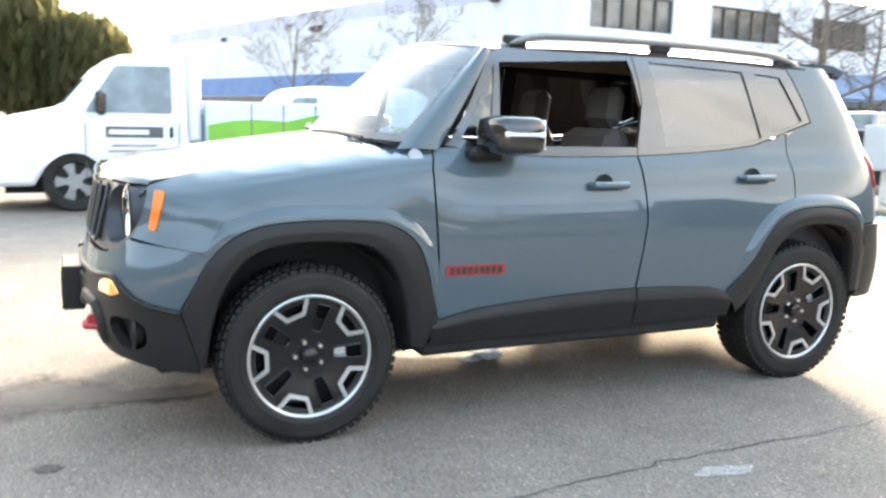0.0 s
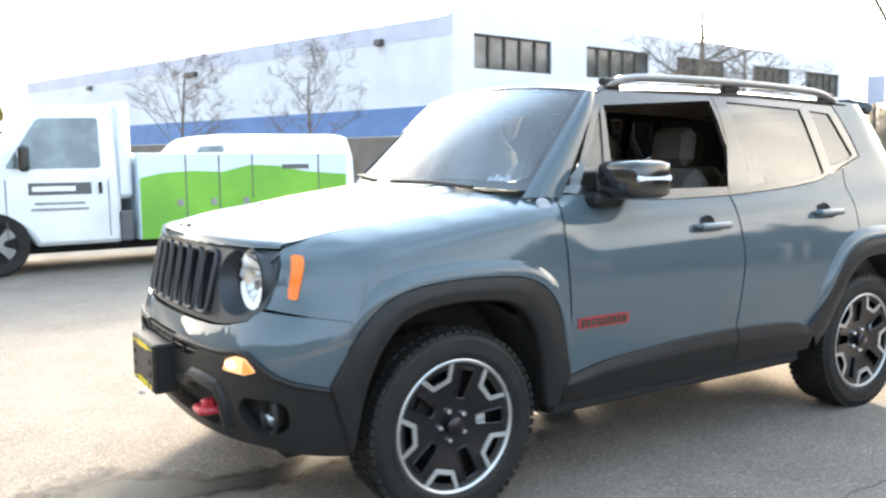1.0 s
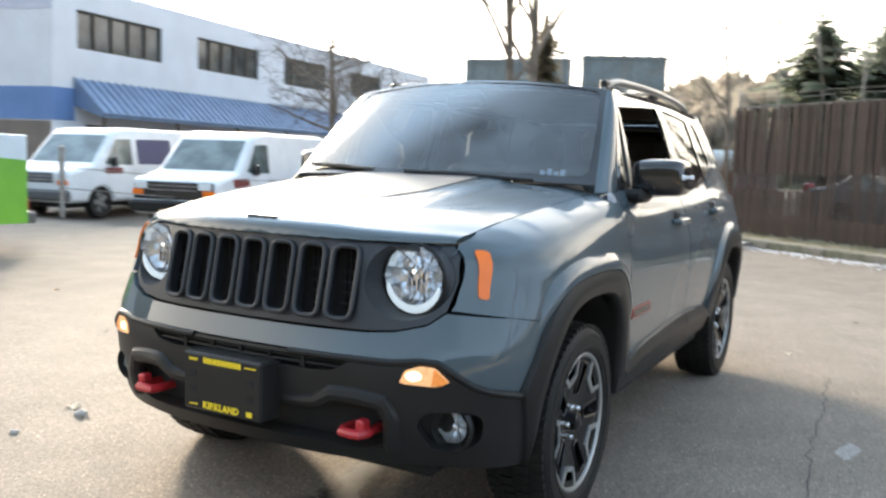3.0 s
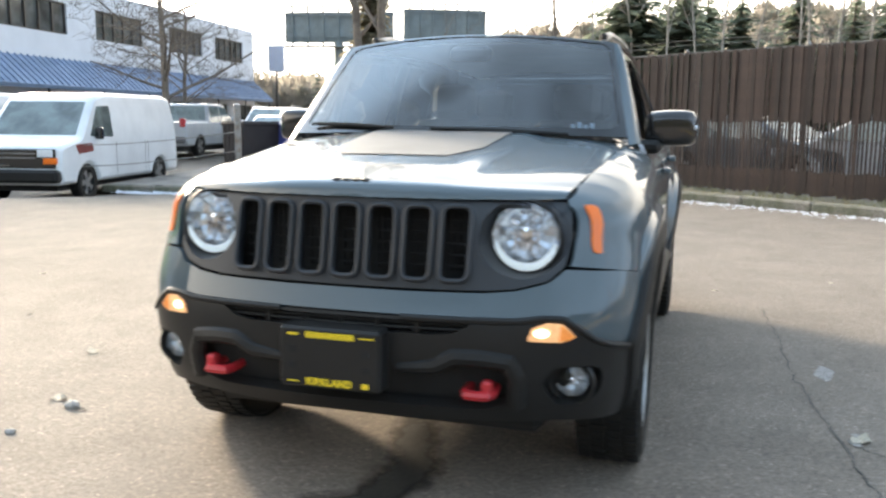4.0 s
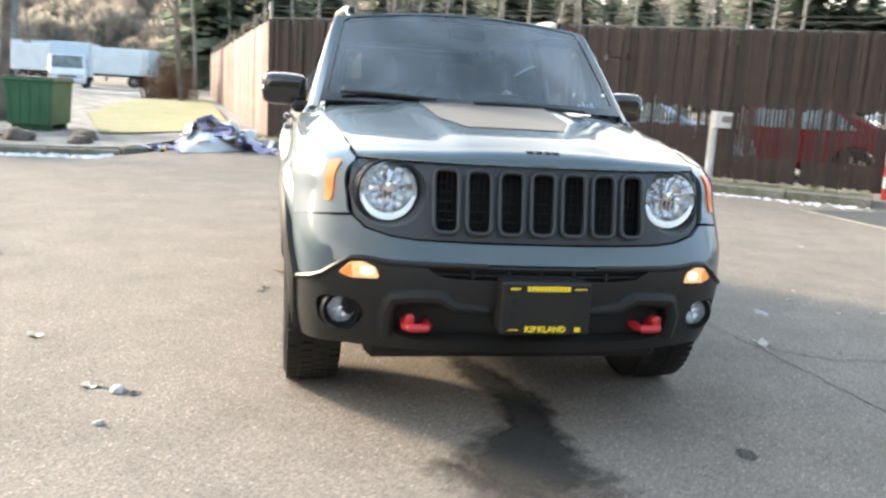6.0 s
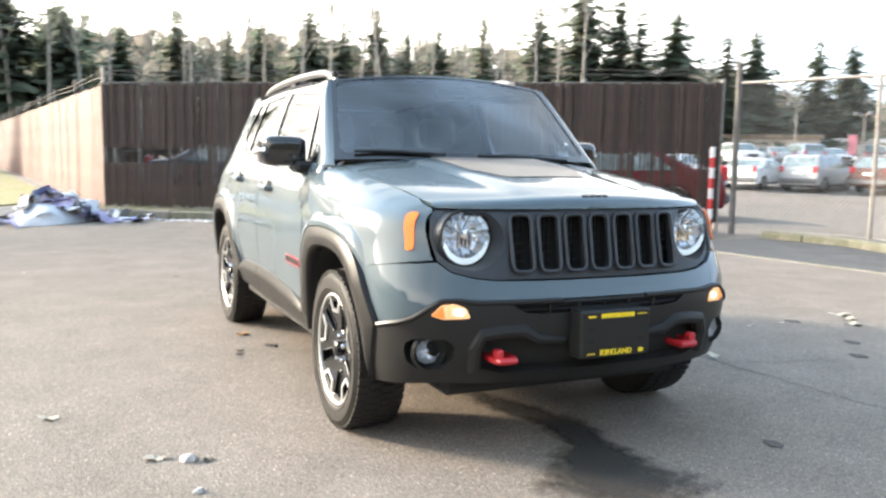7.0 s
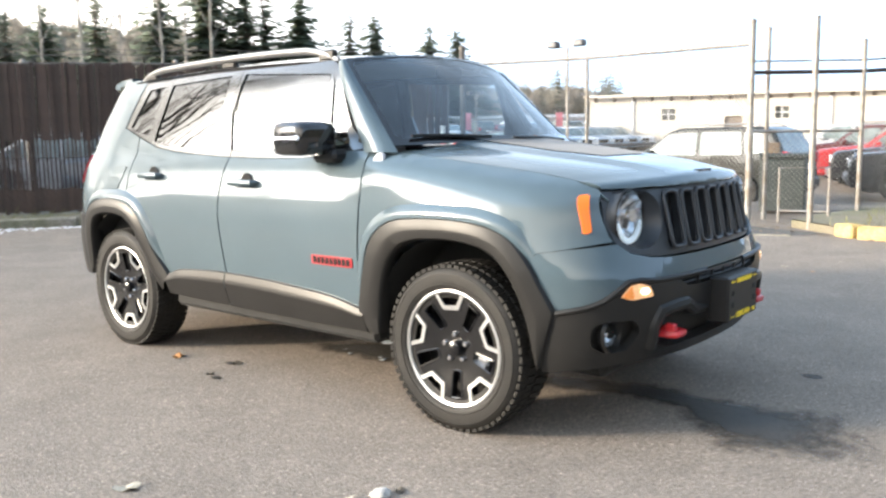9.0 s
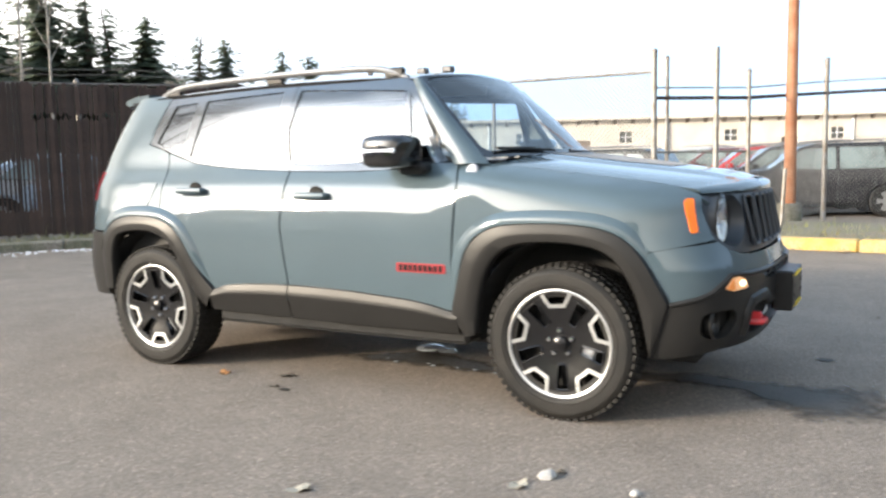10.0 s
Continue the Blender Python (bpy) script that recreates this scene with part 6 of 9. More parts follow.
# wheels
def wheel_parts(wheel):
    """Tyre, dark rim and its machined edges; the outer face looks along +y."""
    prof = [(0.215, -0.10), (0.245, -0.112), (0.30, -0.116), (0.335, -0.108), (0.349, -0.088), (0.353, -0.05), (0.353, 0.05), (0.349, 0.088), (0.335, 0.108), (0.3225, 0.1135), (0.3215, 0.1165), (0.3165, 0.1175), (0.3155, 0.1155), (0.300, 0.117), (0.279, 0.1155), (0.278, 0.118), (0.274, 0.118), (0.273, 0.1145), (0.262, 0.113), (0.252, 0.104), (0.245, 0.098), (0.215, 0.09)]
    part("tyre", Geo().lathe(prof, 64, "y"), M_RUBBER, wheel, "all-terrain black tyre")
    g = Geo()
    for k in range(60):
        a = 2 * math.pi * k / 60
        for y0, y1, o in ((-0.105, -0.062, 0.0), (-0.052, -0.006, 0.5), (0.006, 0.052, 0.0), (0.062, 0.105, 0.5)):
            m = Matrix.Rotation(-(a + o * math.pi / 30), 4, "Y") @ pose(0.351 if abs(y0 + y1) < 0.1 else 0.346, 0, 0)
            g.box(-0.004, 0.009, y0, y1, -0.0125, 0.0125, 0, m)
    tagged(part("tread", g, M_RUBBER, wheel), kind="stuff")
    g = Geo().lathe([(0.246, 0.098), (0.238, 0.06), (0.225, 0.02), (0.22, -0.10)], 48, "y")
    part("rim_barrel", g, M_CLAD, wheel)
    disc = [(0.236 * math.cos(a * math.pi / 40), 0.236 * math.sin(a * math.pi / 40)) for a in range(80)]
    def rot(p, a):
        return (p[0] * math.cos(a) - p[1] * math.sin(a), p[0] * math.sin(a) + p[1] * math.cos(a))
    pockets, slots = [], []
    for k in range(5):
        a = math.radians(90 + 72 * k)
        pockets.append([rot(p, a) for p in ((0.182, -0.030), (0.182, 0.030), (0.223, 0.056), (0.227, 0.0), (0.223, -0.056))])
        b = math.radians(54 + 72 * k)
        slots.append([rot(p, b) for p in rounded([(0.098, -0.020), (0.098, 0.020), (0.212, 0.030), (0.212, -0.030)], 0.012, 3)])
    def dish(u, v):
        r = math.hypot(u, v)
        return (u, 0.072 + 0.020 * smooth(0.06, 0.22, r), v)
    def rimmed(hole_list):
        g2 = Geo()
        v0 = sheet(g2, disc, dish, 0.03, 0.0, hole_list, False)
        for h in hole_list:
            n = len(h)
            g2.add([dish(*p) for p in h] + [(p[0], dish(*p)[1] - 0.035, p[1]) for p in h], [(i, (i + 1) % n, n + (i + 1) % n, n + i) for i in range(n)])
        return v0
    part("rim_face", rimmed(pockets + slots), M_RIM_BLACK, wheel, "gloss black five-spoke rim")
    for hole in slots:
        loop = [Vector(p) for p in hole] + [Vector(hole[0])]
        part("slot_edge", Geo().tube([(p[0], dish(p[0], p[1])[1] + 0.002, p[1]) for p in loop], 0.0042, 6, False), M_RIM_BLACK, wheel)
    cal = Geo().box(0.085, 0.165, 0.036, 0.062, -0.045, 0.045, 0.012).moved(Matrix.Rotation(-radians(198), 4, "Y"))
    part("brake_caliper", cal, M_REFLECTOR, wheel, "bare metal brake caliper behind the spokes")
    # no brake part: black disc added to paint shade between the spokes
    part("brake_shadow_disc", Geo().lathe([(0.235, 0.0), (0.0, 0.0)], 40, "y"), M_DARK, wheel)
    g = Geo().lathe([(0.252, 0.098), (0.251, 0.104), (0.246, 0.106), (0.2375, 0.102), (0.236, 0.094)], 64, "y")
    for k in range(5):
        a = math.radians(90 + 72 * k)
        outer = [rot(p, a) for p in ((0.234, -0.083), (0.168, -0.043), (0.163, -0.038), (0.163, 0.038), (0.168, 0.043), (0.234, 0.083))]
        inner = [rot(p, a) for p in ((0.228, -0.060), (0.182, -0.032), (0.180, -0.028), (0.180, 0.028), (0.182, 0.032), (0.228, 0.060))]
        h = 0.006
        vs = [(u, dish(u, v)[1] + h, v) for u, v in outer + inner] + [(u, dish(u, v)[1] - 0.004, v) for u, v in outer + inner]
        fs = []
        for i in range(5):
            fs += [(i, i + 1, i + 7, i + 6), (12 + i, 18 + i, 19 + i, 13 + i), (i, 12 + i, 13 + i, i + 1), (i + 6, i + 7, 19 + i, 18 + i)]
        g.add(vs, fs)
    part("machined_edge", g, M_SILVER, wheel, "bright machined rim edge with five pockets")
    g = Geo().lathe([(0.034, 0.070), (0.033, 0.098), (0.022, 0.104), (0.0, 0.106)], 24, "y")
    part("hub_cap", g, M_RIM_BLACK, wheel)
    for k in range(5):
        a = math.radians(18 + 72 * k)
        part("wheel_nut", Geo().lathe([(0.011, 0.07), (0.011, 0.082), (0.008, 0.087), (0.0, 0.088)], 10, "y", (0.057 * math.cos(a), 0, 0.057 * math.sin(a))), M_CHROME, wheel)
    g = Geo().lathe([(0.15, 0.02), (0.15, 0.035), (0.06, 0.035)], 32, "y")
    part("brake_disc", g, M_CLAD, wheel)


first = new("wheel")
first.parent = suv
first.matrix_local = pose(1.285, 0.778, 0.353, 0, 20, 0)
wheel_parts(first)
for x, y, a, spin in ((-1.285, 0.778, 0, 47), (1.285, -0.778, 180, 4), (-1.285, -0.778, 180, -33)):
    w = copy_thing(first, pose(x, y, 0.353, 0, spin, a))


# ---- other vehicles ----
M_WHITE_VAN = mat("van_white", (0.74, 0.76, 0.78), 0.35, var=0.05, scale=1.5, fine=60, bump=0.0, coat=0.4, hue=(0.62, 0.64, 0.66))
# opaque panes; mottled grey-green base paints in a pale reflection
M_VGLASS = mat("glass_painted_reflection", (0.17, 0.215, 0.215), 0.06, var=0.25, scale=2.5, bump=0.0, spec=0.9, hue=(0.08, 0.10, 0.10))
M_BUMPER = mat("grey_bumper", (0.10, 0.10, 0.105), 0.5, var=0.1, bump=0.03)
M_HUB = mat("steel_hub", (0.32, 0.32, 0.32), 0.4, metal=0.7, var=0.15, bump=0.05)
M_HEAD = mat("clear_lamp", (0.70, 0.72, 0.74), 0.15, var=0.05, bump=0.05)
M_GREEN = mat("green_wrap", (0.20, 0.50, 0.05), 0.4, var=0.12, scale=1.0, bump=0.0, hue=(0.12, 0.36, 0.04))
M_PALEBLUE = mat("pale_blue_wrap", (0.62, 0.72, 0.78), 0.4, var=0.08, scale=1.0, bump=0.0)
M_MAROON = mat("maroon_panel", (0.20, 0.03, 0.03), 0.5, var=0.1, bump=0.0)
M_NAVY = mat("navy_panel", (0.03, 0.035, 0.11), 0.4, var=0.1, bump=0.0)
PAINTS = {}


def paint(name, c):
    if name not in PAINTS:
        PAINTS[name] = mat("paint_" + name, c, 0.5, var=0.05, scale=2, fine=80, bump=0.0, coat=0.6, spec=0.1)
    return PAINTS[name]


def body_shell(prof, w, belt_z, lean, edge=0.07):
    """A side outline (x, z) closed to a body: rounded shoulders, sides leaning in above the belt."""
    zs = [p[1] for p in prof]
    xm, zm = (max(p[0] for p in prof) + min(p[0] for p in prof)) / 2, (max(zs) + min(zs)) / 2
    n = len(prof)

    def wide(z, k):
        return k - lean * max(0.0, z - belt_z)

    rings = []
    for inset, y in ((edge * 1.3, -w), (edge * 0.55, -(w - edge * 0.22)), (edge * 0.12, -(w - edge * 0.62)), (0.0, -(w - edge * 1.2)), (0.0, w - edge * 1.2), (edge * 0.12, w - edge * 0.62), (edge * 0.55, w - edge * 0.22), (edge * 1.3, w)):
        ring = []
        for i, (x, z) in enumerate(prof):
            a, b = Vector(prof[i - 1]), Vector(prof[(i + 1) % n])
            d = (b - a).normalized() if (b - a).length > 1e-6 else Vector((1, 0))
            nx, nz = d.y, -d.x
            ring.append((x - nx * inset * 0.6, math.copysign(wide(z, abs(y)), y), z - nz * inset * 0.6))
        rings.append(ring)
    area = sum(prof[i][0] * prof[(i + 1) % n][1] - prof[(i + 1) % n][0] * prof[i][1] for i in range(n))
    if area < 0:
        return body_shell(list(reversed(prof)), w, belt_z, lean, edge)
    g = Geo()
    for r in rings:
        g.v += r
    for k in range(7):
        g.f += [(k * n + i, k * n + (i + 1) % n, (k + 1) * n + (i + 1) % n, (k + 1) * n + i) for i in range(n)]
    for ring, y in ((rings[0], -w), (rings[-1], w)):
        sheet(g, [(p[0], p[2]) for p in ring], lambda x, z: (x, math.copysign(wide(z, w), y), z), 0.3, 0.0, rim=False)
    return g


def arched(x0, x1, axles, r, z0):
    """The lower edge from x0 to x1 (rising x) with half-round wheel openings."""
    out = [(x0, z0)]
    for a in sorted(axles):
        out += [(a + r * math.cos(t), max(z0, r * 0.95 * math.sin(t) + 0.30)) for t in [math.pi * (1 - k / 8) for k in range(9)]]
    return out + [(x1, z0)]


def road_wheel(parent, x, y, r, s, material=None):
    w = new("wheel")
    w.parent = parent
    w.matrix_local = pose(x, y, r, 0, 0, 0 if s > 0 else 180)
    part("tyre", Geo().lathe([(r * 0.62, -0.09), (r * 0.9, -0.11), (r, -0.08), (r, 0.08), (r * 0.93, 0.11), (r * 0.66, 0.10), (r * 0.62, 0.07)], 28, "y"), M_RUBBER, w)
    # closed disc; by default its near-black paints in shade between the spokes
    part("rim_barrel", Geo().lathe([(r * 0.64, 0.085), (r * 0.58, 0.055), (r * 0.20, 0.045), (0, 0.045)], 24, "y"), M_DARK if not material else material, w)
    star = [(r * q * math.cos(a), r * q * math.sin(a)) for k in range(5) for q, a in ((0.24, 2 * math.pi * (k - 0.5) / 5), (0.27, 2 * math.pi * (k - 0.28) / 5), (0.61, 2 * math.pi * (k - 0.24) / 5), (0.62, 2 * math.pi * k / 5), (0.61, 2 * math.pi * (k + 0.24) / 5), (0.27, 2 * math.pi * (k + 0.28) / 5))]
    part("rim", Geo().prism(star, 0.05, 0.082, "y"), material or M_HUB, w)
    return w


def pane(parent, poly, w, belt_z, lean, s, name="side_window", material=None):
    pts = [(x, s * (w - lean * max(0.0, z - belt_z) + 0.006), z) for x, z in rounded(poly, 0.05, 3)]
    n = len(pts)
    g = Geo().add(pts + [(x, y - s * 0.03, z) for x, y, z in pts], [tuple(range(n)), tuple(reversed(range(n, 2 * n)))] + [(i, (i + 1) % n, n + (i + 1) % n, n + i) for i in range(n)])
    part(name, g, material or M_VGLASS, parent)


def cross_pane(parent, p0, p1, w0, w1, name="windscreen"):
    """A pane across the body from (x, z) p0 to p1."""
    d = Vector((p1[0] - p0[0], p1[1] - p0[1])).normalized()
    nx, nz = (-d.y, d.x)
    if nz < 0:
        nx, nz = -nx, -nz
    k = 0.008
    a, b = (p0[0] + nx * k, p0[1] + nz * k), (p1[0] + nx * k, p1[1] + nz * k)
    g = Geo().add([(a[0], -w0, a[1]), (a[0], w0, a[1]), (b[0], w1, b[1]), (b[0], -w1, b[1]), (p0[0] - nx * 0.02, -w0, p0[1] - nz * 0.02), (p0[0] - nx * 0.02, w0, p0[1] - nz * 0.02), (p1[0] - nx * 0.02, w1, p1[1] - nz * 0.02), (p1[0] - nx * 0.02, -w1, p1[1] - nz * 0.02)],
                  [(0, 1, 2, 3), (4, 7, 6, 5), (0, 4, 5, 1), (1, 5, 6, 2), (2, 6, 7, 3), (3, 7, 4, 0)])
    part(name, g, M_VGLASS, parent)


def panel_van(m, label, sign=None, dark_face=False, lamp=M_ORANGE, windows=False):
    """A white panel van, nose to +x, origin on the ground under its middle."""
    v = thing("panel_van", m, label, "van")
    ax = (-1.72, 1.72)
    prof = arched(-2.75, 2.72, ax, 0.43, 0.36) + [(2.78, 0.62), (2.76, 1.02), (2.66, 1.10), (1.92, 1.24), (1.28, 1.90), (1.08, 2.03), (0.6, 2.10), (-2.3, 2.12), (-2.62, 2.06), (-2.76, 1.6), (-2.78, 0.6)]
    prof = rounded(prof, 0.09, 3)
    part("body", body_shell(prof, 0.99, 1.15, 0.12, 0.11), M_WHITE_VAN, v)
    cross_pane(v, (1.90, 1.27), (1.27, 1.90), 0.84, 0.76)
    for s in (1, -1):
        pane(v, [(1.60, 1.24), (1.16, 1.82), (0.62, 1.84), (0.62, 1.22)], 0.99, 1.15, 0.12, s)
        if windows:
            pane(v, [(0.42, 1.24), (0.42, 1.84), (-0.95, 1.86), (-0.95, 1.24)], 0.99, 1.15, 0.12, s, "side_panel", M_NAVY)
        for x in (0.52, -0.9, -1.05):
            part("door_seam", Geo().box(x - 0.006, x + 0.006, s * 0.975, s * 0.993, 0.46, 1.12), M_BUMPER, v)
        part("door_mirror", Geo().box(1.30, 1.42, s * 1.06 - 0.07, s * 1.06 + 0.07, 1.18, 1.42, 0.03).box(1.33, 1.40, s * 1.0 - 0.06, s * 1.0 + 0.06, 1.2, 1.26), M_GLOSSBLACK, v)
        part("headlamp", Geo().box(2.70, 2.805, s * 0.72 - 0.15, s * 0.72 + 0.15, 0.88, 1.02, 0.01), M_HEAD, v)
        part("side_lamp", Geo().box(2.66, 2.81, s * 0.80 - 0.12, s * 0.80 + 0.13, 0.76, 0.87, 0.01), lamp, v)
        for a in ax:
            road_wheel(v, a, s * 0.86, 0.37, s)
        if sign:
            pane(v, [(1.62, 1.02), (1.62, 1.16), (1.0, 1.16), (1.0, 1.02)] if sign == "door" else [(2.1, 0.92), (2.2, 1.10), (1.55, 1.12), (1.5, 0.96)], 0.99, 1.15, 0.12, s, "sign_panel", M_MAROON)
    part("grille", Geo().box(2.72, 2.80, -0.90 if dark_face else -0.56, 0.90 if dark_face else 0.56, 0.68 if dark_face else 0.80, 1.03, 0.02), M_GLOSSBLACK if dark_face else M_BUMPER, v)
    for z in (0.86, 0.94):
        part("grille_bar", Geo().box(2.79, 2.81, -0.54, 0.54, z, z + 0.02), M_HUB, v)
    part("front_bumper", Geo().box(2.66, 2.90, -0.97, 0.97, 0.42, 0.66, 0.05), M_CLAD if dark_face else M_BUMPER, v)
    part("rear_bumper", Geo().box(-2.88, -2.7, -0.95, 0.95, 0.40, 0.58, 0.04), M_BUMPER, v)
    part("underside", Geo().box(-2.6, 2.5, -0.75, 0.75, 0.25, 0.45), M_DARK, v)
    return v


def suv_like(m, kind, colour, label, group="", plate=True):
    """A passenger vehicle, nose to +x: suv, sedan, pickup."""
    v = thing({"suv": "parked_suv", "sedan": "parked_sedan", "pickup": "pickup_truck"}[kind], m, label, {"suv": "car", "sedan": "car", "pickup": "truck"}[kind], group)
    if kind == "suv":
        ax, L, W, r, gz, lean, bz = (-1.38, 1.38), (-2.32, 2.3), 0.93, 0.36, 0.30, 0.22, 1.02
        up = [(2.34, 0.55), (2.30, 0.92), (2.18, 1.02), (1.10, 1.12), (0.42, 1.62), (0.1, 1.70), (-1.7, 1.70), (-1.98, 1.62), (-2.30, 1.08), (-2.36, 0.6)]
        wins = [[(0.95, 1.12), (0.40, 1.56), (-0.30, 1.60), (-0.30, 1.10)], [(-0.38, 1.10), (-0.38, 1.60), (-1.30, 1.60), (-1.36, 1.12)], [(-1.44, 1.13), (-1.38, 1.59), (-1.75, 1.57), (-1.95, 1.17)]]
        front, back = ((1.08, 1.14), (0.43, 1.61)), ((-2.26, 1.14), (-2.0, 1.60))
    elif kind == "sedan":
        ax, L, W, r, gz, lean, bz = (-1.36, 1.40), (-2.35, 2.3), 0.90, 0.33, 0.24, 0.30, 0.92
        up = [(2.34, 0.5), (2.28, 0.72), (2.1, 0.82), (1.02, 0.96), (0.30, 1.38), (0.0, 1.45), (-0.75, 1.44), (-1.05, 1.38), (-1.72, 1.04), (-2.28, 0.98), (-2.38, 0.6)]
        wins = [[(0.85, 0.97), (0.28, 1.32), (-0.28, 1.38), (-0.28, 0.96)], [(-0.36, 0.96), (-0.36, 1.38), (-0.92, 1.34), (-1.35, 0.99)]]
        front, back = ((1.0, 0.98), (0.31, 1.37)), ((-1.70, 1.06), (-1.07, 1.37))
    else:
        ax, L, W, r, gz, lean, bz = (-1.75, 1.75), (-2.85, 2.75), 0.98, 0.40, 0.40, 0.20, 1.15
        up = [(2.80, 0.6), (2.78, 1.06), (2.66, 1.14), (1.45, 1.22), (0.80, 1.76), (0.55, 1.84), (-0.65, 1.84), (-0.85, 1.76), (-0.98, 1.22), (-2.85, 1.20), (-2.90, 0.6)]
        wins = [[(1.30, 1.22), (0.78, 1.70), (0.18, 1.74), (0.18, 1.20)], [(0.10, 1.20), (0.10, 1.74), (-0.70, 1.74), (-0.78, 1.20)]]
        front, back = ((1.43, 1.24), (0.81, 1.75)), ((-0.97, 1.26), (-0.86, 1.74))
    prof = arched(L[0], L[1], ax, r + 0.07, gz) + up
    prof = rounded(prof, 0.07, 2)
    part("body", body_shell(prof, W, bz, lean, 0.08), colour, v)
    h1 = W - lean * (front[1][1] - bz) - 0.10
    cross_pane(v, *front, W - 0.12, h1)
    cross_pane(v, *back, W - 0.14, h1, "rear_window")
    for s in (1, -1):
        for w in wins:
            pane(v, w, W, bz, lean, s)
        part("door_mirror", Geo().box(wins[0][0][0] - 0.25, wins[0][0][0] - 0.10, s * (W + 0.08) - 0.09, s * (W + 0.08) + 0.06, bz + 0.06, bz + 0.2, 0.03), colour, v)
        part("headlamp", Geo().box(L[1] - 0.14, L[1] + 0.035, s * (W - 0.22) - 0.16, s * (W - 0.22) + 0.14, bz - 0.28, bz - 0.12, 0.02), M_HEAD, v)
        part("tail_lamp", Geo().box(L[0] - 0.045, L[0] + 0.10, s * (W - 0.14) - 0.09, s * (W - 0.14) + 0.10, bz - 0.12, bz + 0.16, 0.02), M_RED_LENS, v)
        for a in ax:
            road_wheel(v, a, s * (W - 0.11), r, s)
        for x in (wins[0][2][0] - 0.04, wins[0][0][0]):
            part("door_seam", Geo().box(x - 0.005, x + 0.005, s * (W - 0.01), s * (W + 0.003), gz + 0.12, bz), M_BUMPER, v)
        if kind == "suv":
            part("roof_rail", Geo().tube([(0.25, s * 0.68, 1.69), (0.1, s * 0.68, 1.75), (-1.5, s * 0.68, 1.76), (-1.7, s * 0.68, 1.70)], 0.018, 6), M_HUB, v)
    part("grille", Geo().box(L[1] - 0.05, L[1] + 0.04, -0.42, 0.42, bz - 0.38, bz - 0.14, 0.02), M_GLOSSBLACK, v)
    part("front_bumper", Geo().box(L[1] - 0.1, L[1] + 0.10, -W + 0.04, W - 0.04, gz + 0.08, gz + 0.30, 0.05), M_BUMPER, v)
    part("rear_bumper", Geo().box(L[0] - 0.10, L[0] + 0.1, -W + 0.04, W - 0.04, gz + 0.10, gz + 0.32, 0.05), M_BUMPER, v)
    part("plate_panel", Geo().box(L[0] - 0.11, L[0] - 0.09, -0.26, 0.26, bz - 0.22, bz - 0.09), M_WHITE_VAN, v)
    part("underside", Geo().box(L[0] + 0.2, L[1] - 0.2, -W + 0.2, W - 0.2, 0.22, 0.42), M_DARK, v)
    return v


